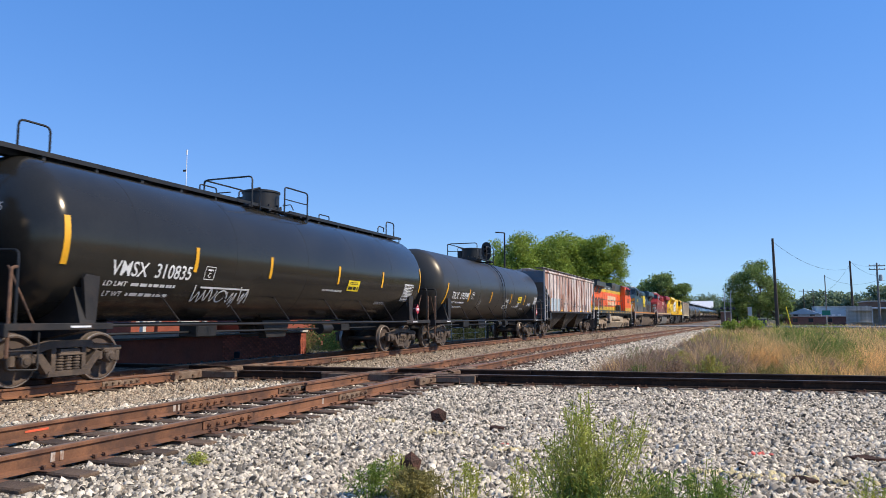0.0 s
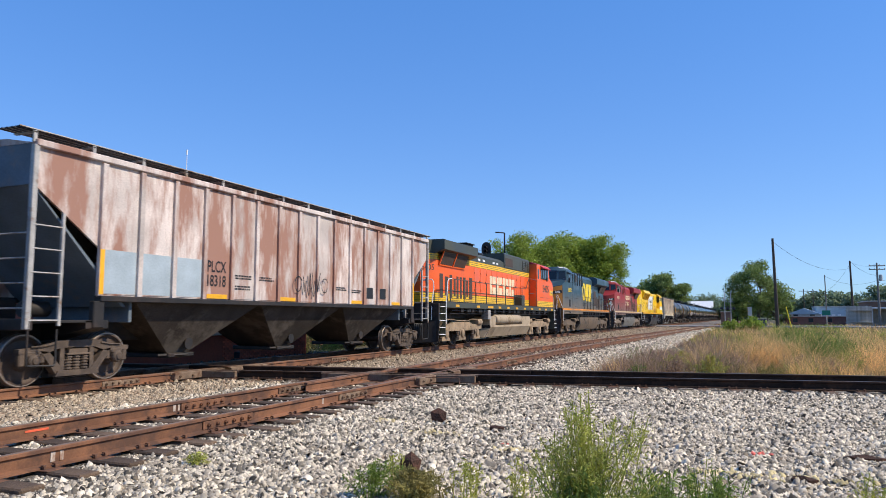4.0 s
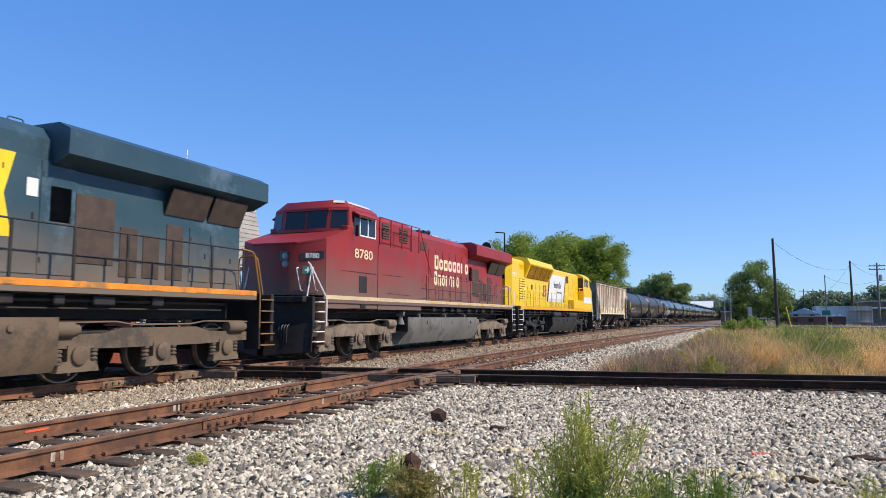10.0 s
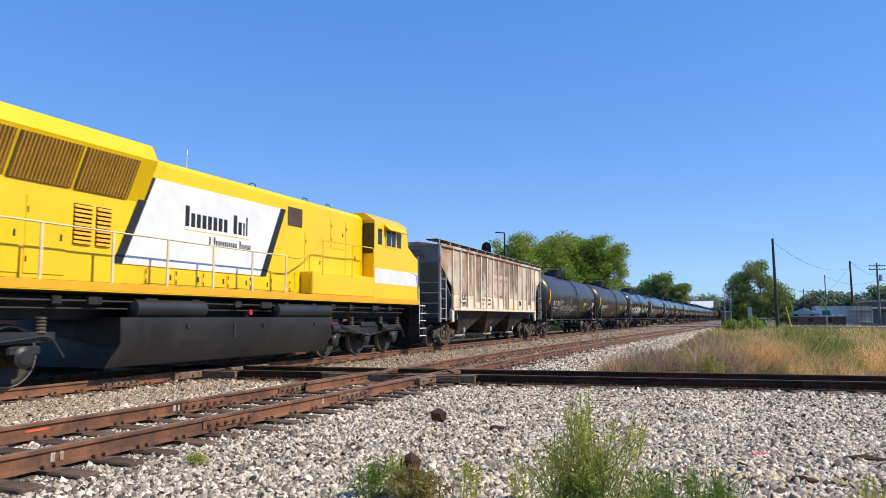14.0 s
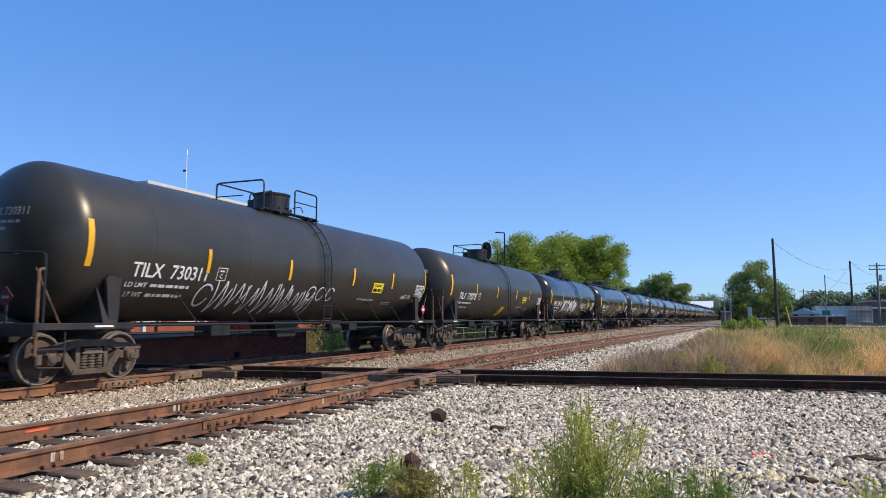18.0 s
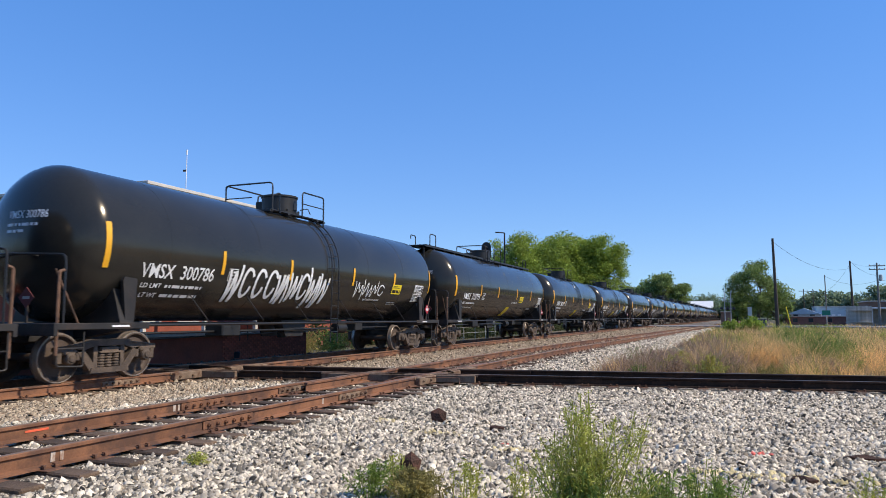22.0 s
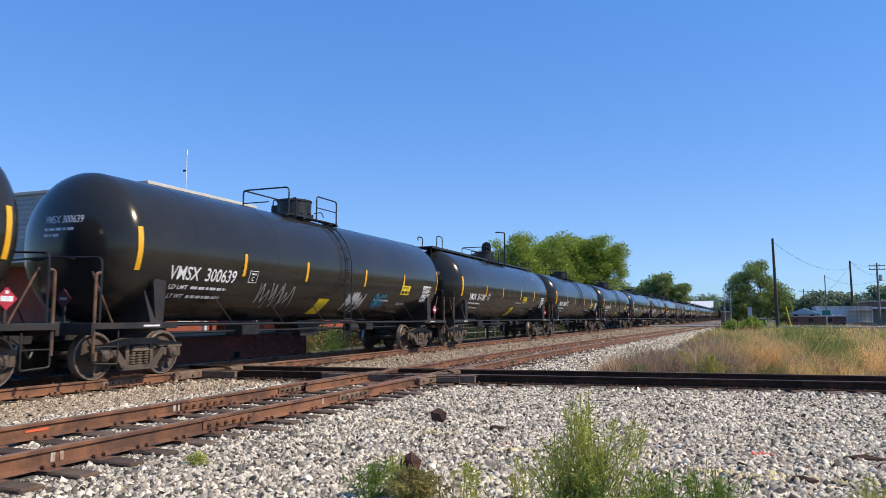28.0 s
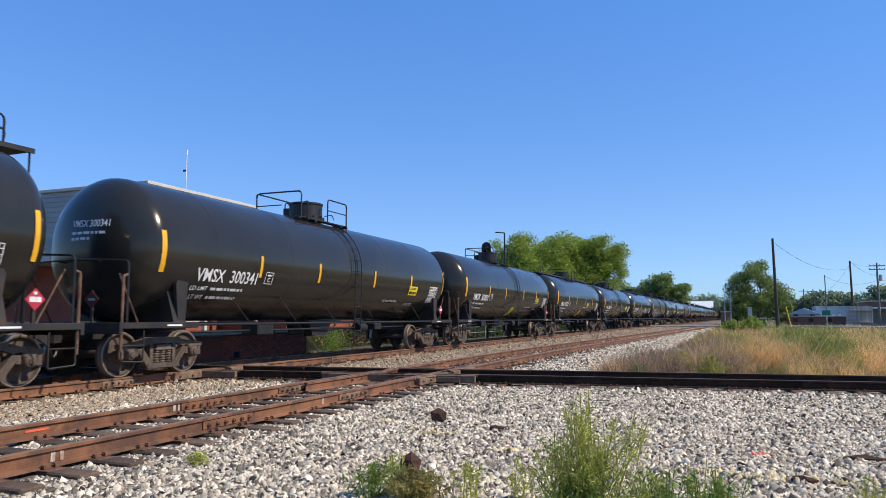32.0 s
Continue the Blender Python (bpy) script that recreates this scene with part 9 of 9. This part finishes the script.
G = GROUND - 0.02
TALL, LOW, THIN = "tall feathery light green weed growing from the ballast", "low leafy green weed in the ballast", "thin light green weed sprigs in the ballast"
weed("weed_bush", -0.84, 4.64, G, 0.95, 0.46, 76, 0.027, WEED, 1, TALL, 105, 0.1)
weed("weed_bush", -1.00, 4.62, G, 0.70, 0.34, 26, 0.026, WEED, 2, TALL, 80, 0.12)
weed("weed_clump", -0.90, 4.45, G, 0.52, 0.40, 44, 0.032, WEED_DK, 3, LOW, 70, 0.05)
weed("weed_clump", -0.42, 4.66, G, 0.50, 0.38, 40, 0.032, WEED_DK, 4, LOW, 60, 0.05)
weed("weed_clump", -0.10, 4.76, G, 0.50, 0.36, 36, 0.032, WEED_DK, 5, LOW, 55, 0.05)
weed("weed_clump", -0.50, 4.85, G, 0.46, 0.36, 12, 0.026, WEED, 6, THIN, 60, 0.2)
weed("weed_clump", -0.22, 5.0, G, 0.58, 0.22, 9, 0.026, WEED, 7, THIN, 60, 0.2)
weed("weed_clump", 0.85, 5.35, G, 0.44, 0.35, 12, 0.030, WEED, 8, THIN, 40, 0.2)
weed("weed_clump", 1.1, 5.6, G, 0.40, 0.3, 10, 0.030, MOSSY, 9, "thin yellowish weed sprigs in the ballast", 40, 0.2)
weed("weed_clump", -2.25, 5.0, G, 0.30, 0.34, 40, 0.040, MOSSY, 10, "low olive and brown weed mat in the ballast", 90, 0.0)
weed("weed_clump", -2.6, 5.0, G, 0.33, 0.26, 16, 0.040, WEED_DK, 11, "low green weed beside the olive mat", 70, 0.05)
weed("weed_clump", -2.55, 5.3, G, 0.34, 0.10, 6, 0.036, WEED, 12, "small upright green sprig in the ballast", 60, 0.1)
weed("weed_clump", -1.85, 5.15, G, 0.36, 0.22, 10, 0.036, WEED, 13, "thin light green weed sprigs in the ballast", 50, 0.1)
weed("weed_clump", -1.5, 5.3, G, 0.38, 0.22, 9, 0.034, WEED, 14, "thin light green weed sprigs in the ballast", 40, 0.2)
weed("weed_clump", -4.75, 5.5, G, 0.12, 0.16, 16, 0.035, WEED, 15, "tiny green weed beside the rail", 30, 0.0)
weed("weed_clump", -1.05, 8.2, G, 0.30, 0.2, 7, 0.036, WEED, 16, "thin light green weed sprigs in the ballast", 30, 0.2)
weed("shrub", -16.6, 25.6, -0.5, 1.15, 0.9, 40, 0.07, MOSSY, 31, "dry olive shrub at the end of the brick wall", 60, 0.0, 0.2)
weed("shrub", -16.3, 27.4, -0.5, 1.2, 1.0, 40, 0.07, WEED_DK, 32, "green shrub at the end of the brick wall", 60, 0.0, 0.2)
weed("shrub", 2.2, 84.5, -0.42, 1.7, 2.2, 30, 0.22, LEAF, 17, "low green shrub at the end of the field", 60, 0.0, 0.32)
weed("shrub", 0.6, 86.5, -0.42, 1.3, 1.6, 24, 0.22, LEAF, 18, "low green shrub at the end of the field", 60, 0.0, 0.32)
for k, (x, y) in enumerate(((-1.6, 18.6), (-1.2, 18.0), (-0.4, 18.4), (0.9, 18.2), (2.2, 18.9), (-1.3, 20.6), (-0.8, 23.5), (1.6, 20.5), (3.0, 21.5))):
    weed("weed_clump", x, y, -0.40, 0.62 + 0.1 * (k % 3), 0.6, 34, 0.05, (MOSSY, SEEDHEAD, YELLOWGRASS)[k % 3], 50 + k, ("olive weed tuft at the field's edge", "brown seed-headed weed tuft at the field's edge", "yellow-green weed tuft at the field's edge")[k % 3], 60, 0.1)
weed("weed_clump", -2.0, 17.9, -0.40, 0.55, 0.5, 30, 0.05, GREENGRASS, 19, "yellow-green grass tuft at the edge of the ballast", 50, 0.0)


# ---- the train rolls towards -y, its wheels turn ----
def motions():
    def on_track(y):
        turn = math.degrees(math.atan((main_bend(y + 7) - main_bend(y - 7)) / 14))
        return pose(XT + (main_bend(y + 7) + main_bend(y - 7)) / 2, y, 0, 0, 0, -turn)

    for ob, y0 in MOVERS:
        # a row for each second on the bend, the ends alone elsewhere
        times = [t for t in range(33) if t in (0, 32) or 22 < y0 - SPEED * t < 88]
        walk(ob, [(t, on_track(y0 - SPEED * t)) for t in times])
        bag = ob.animation_data.action.layers[0].strips[0].channelbag(ob.animation_data.action_slot)
        for curve in bag.fcurves:
            for key in curve.keyframe_points:
                key.interpolation = "LINEAR"
    for r, sets in SPINNERS.items():
        step = 2 / FPS
        n = int(32 / step) + 1
        walk(sets[0], [(k * step, pose(0, 0, 0, math.degrees(k * step * SPEED / r), 0, 0)) for k in range(n)])
        turn = sets[0].animation_data
        for ob in sets[1:]:
            ob.rotation_mode = "QUATERNION"
            data = ob.animation_data_create()
            data.action, data.action_slot = turn.action, turn.action_slot


motions()
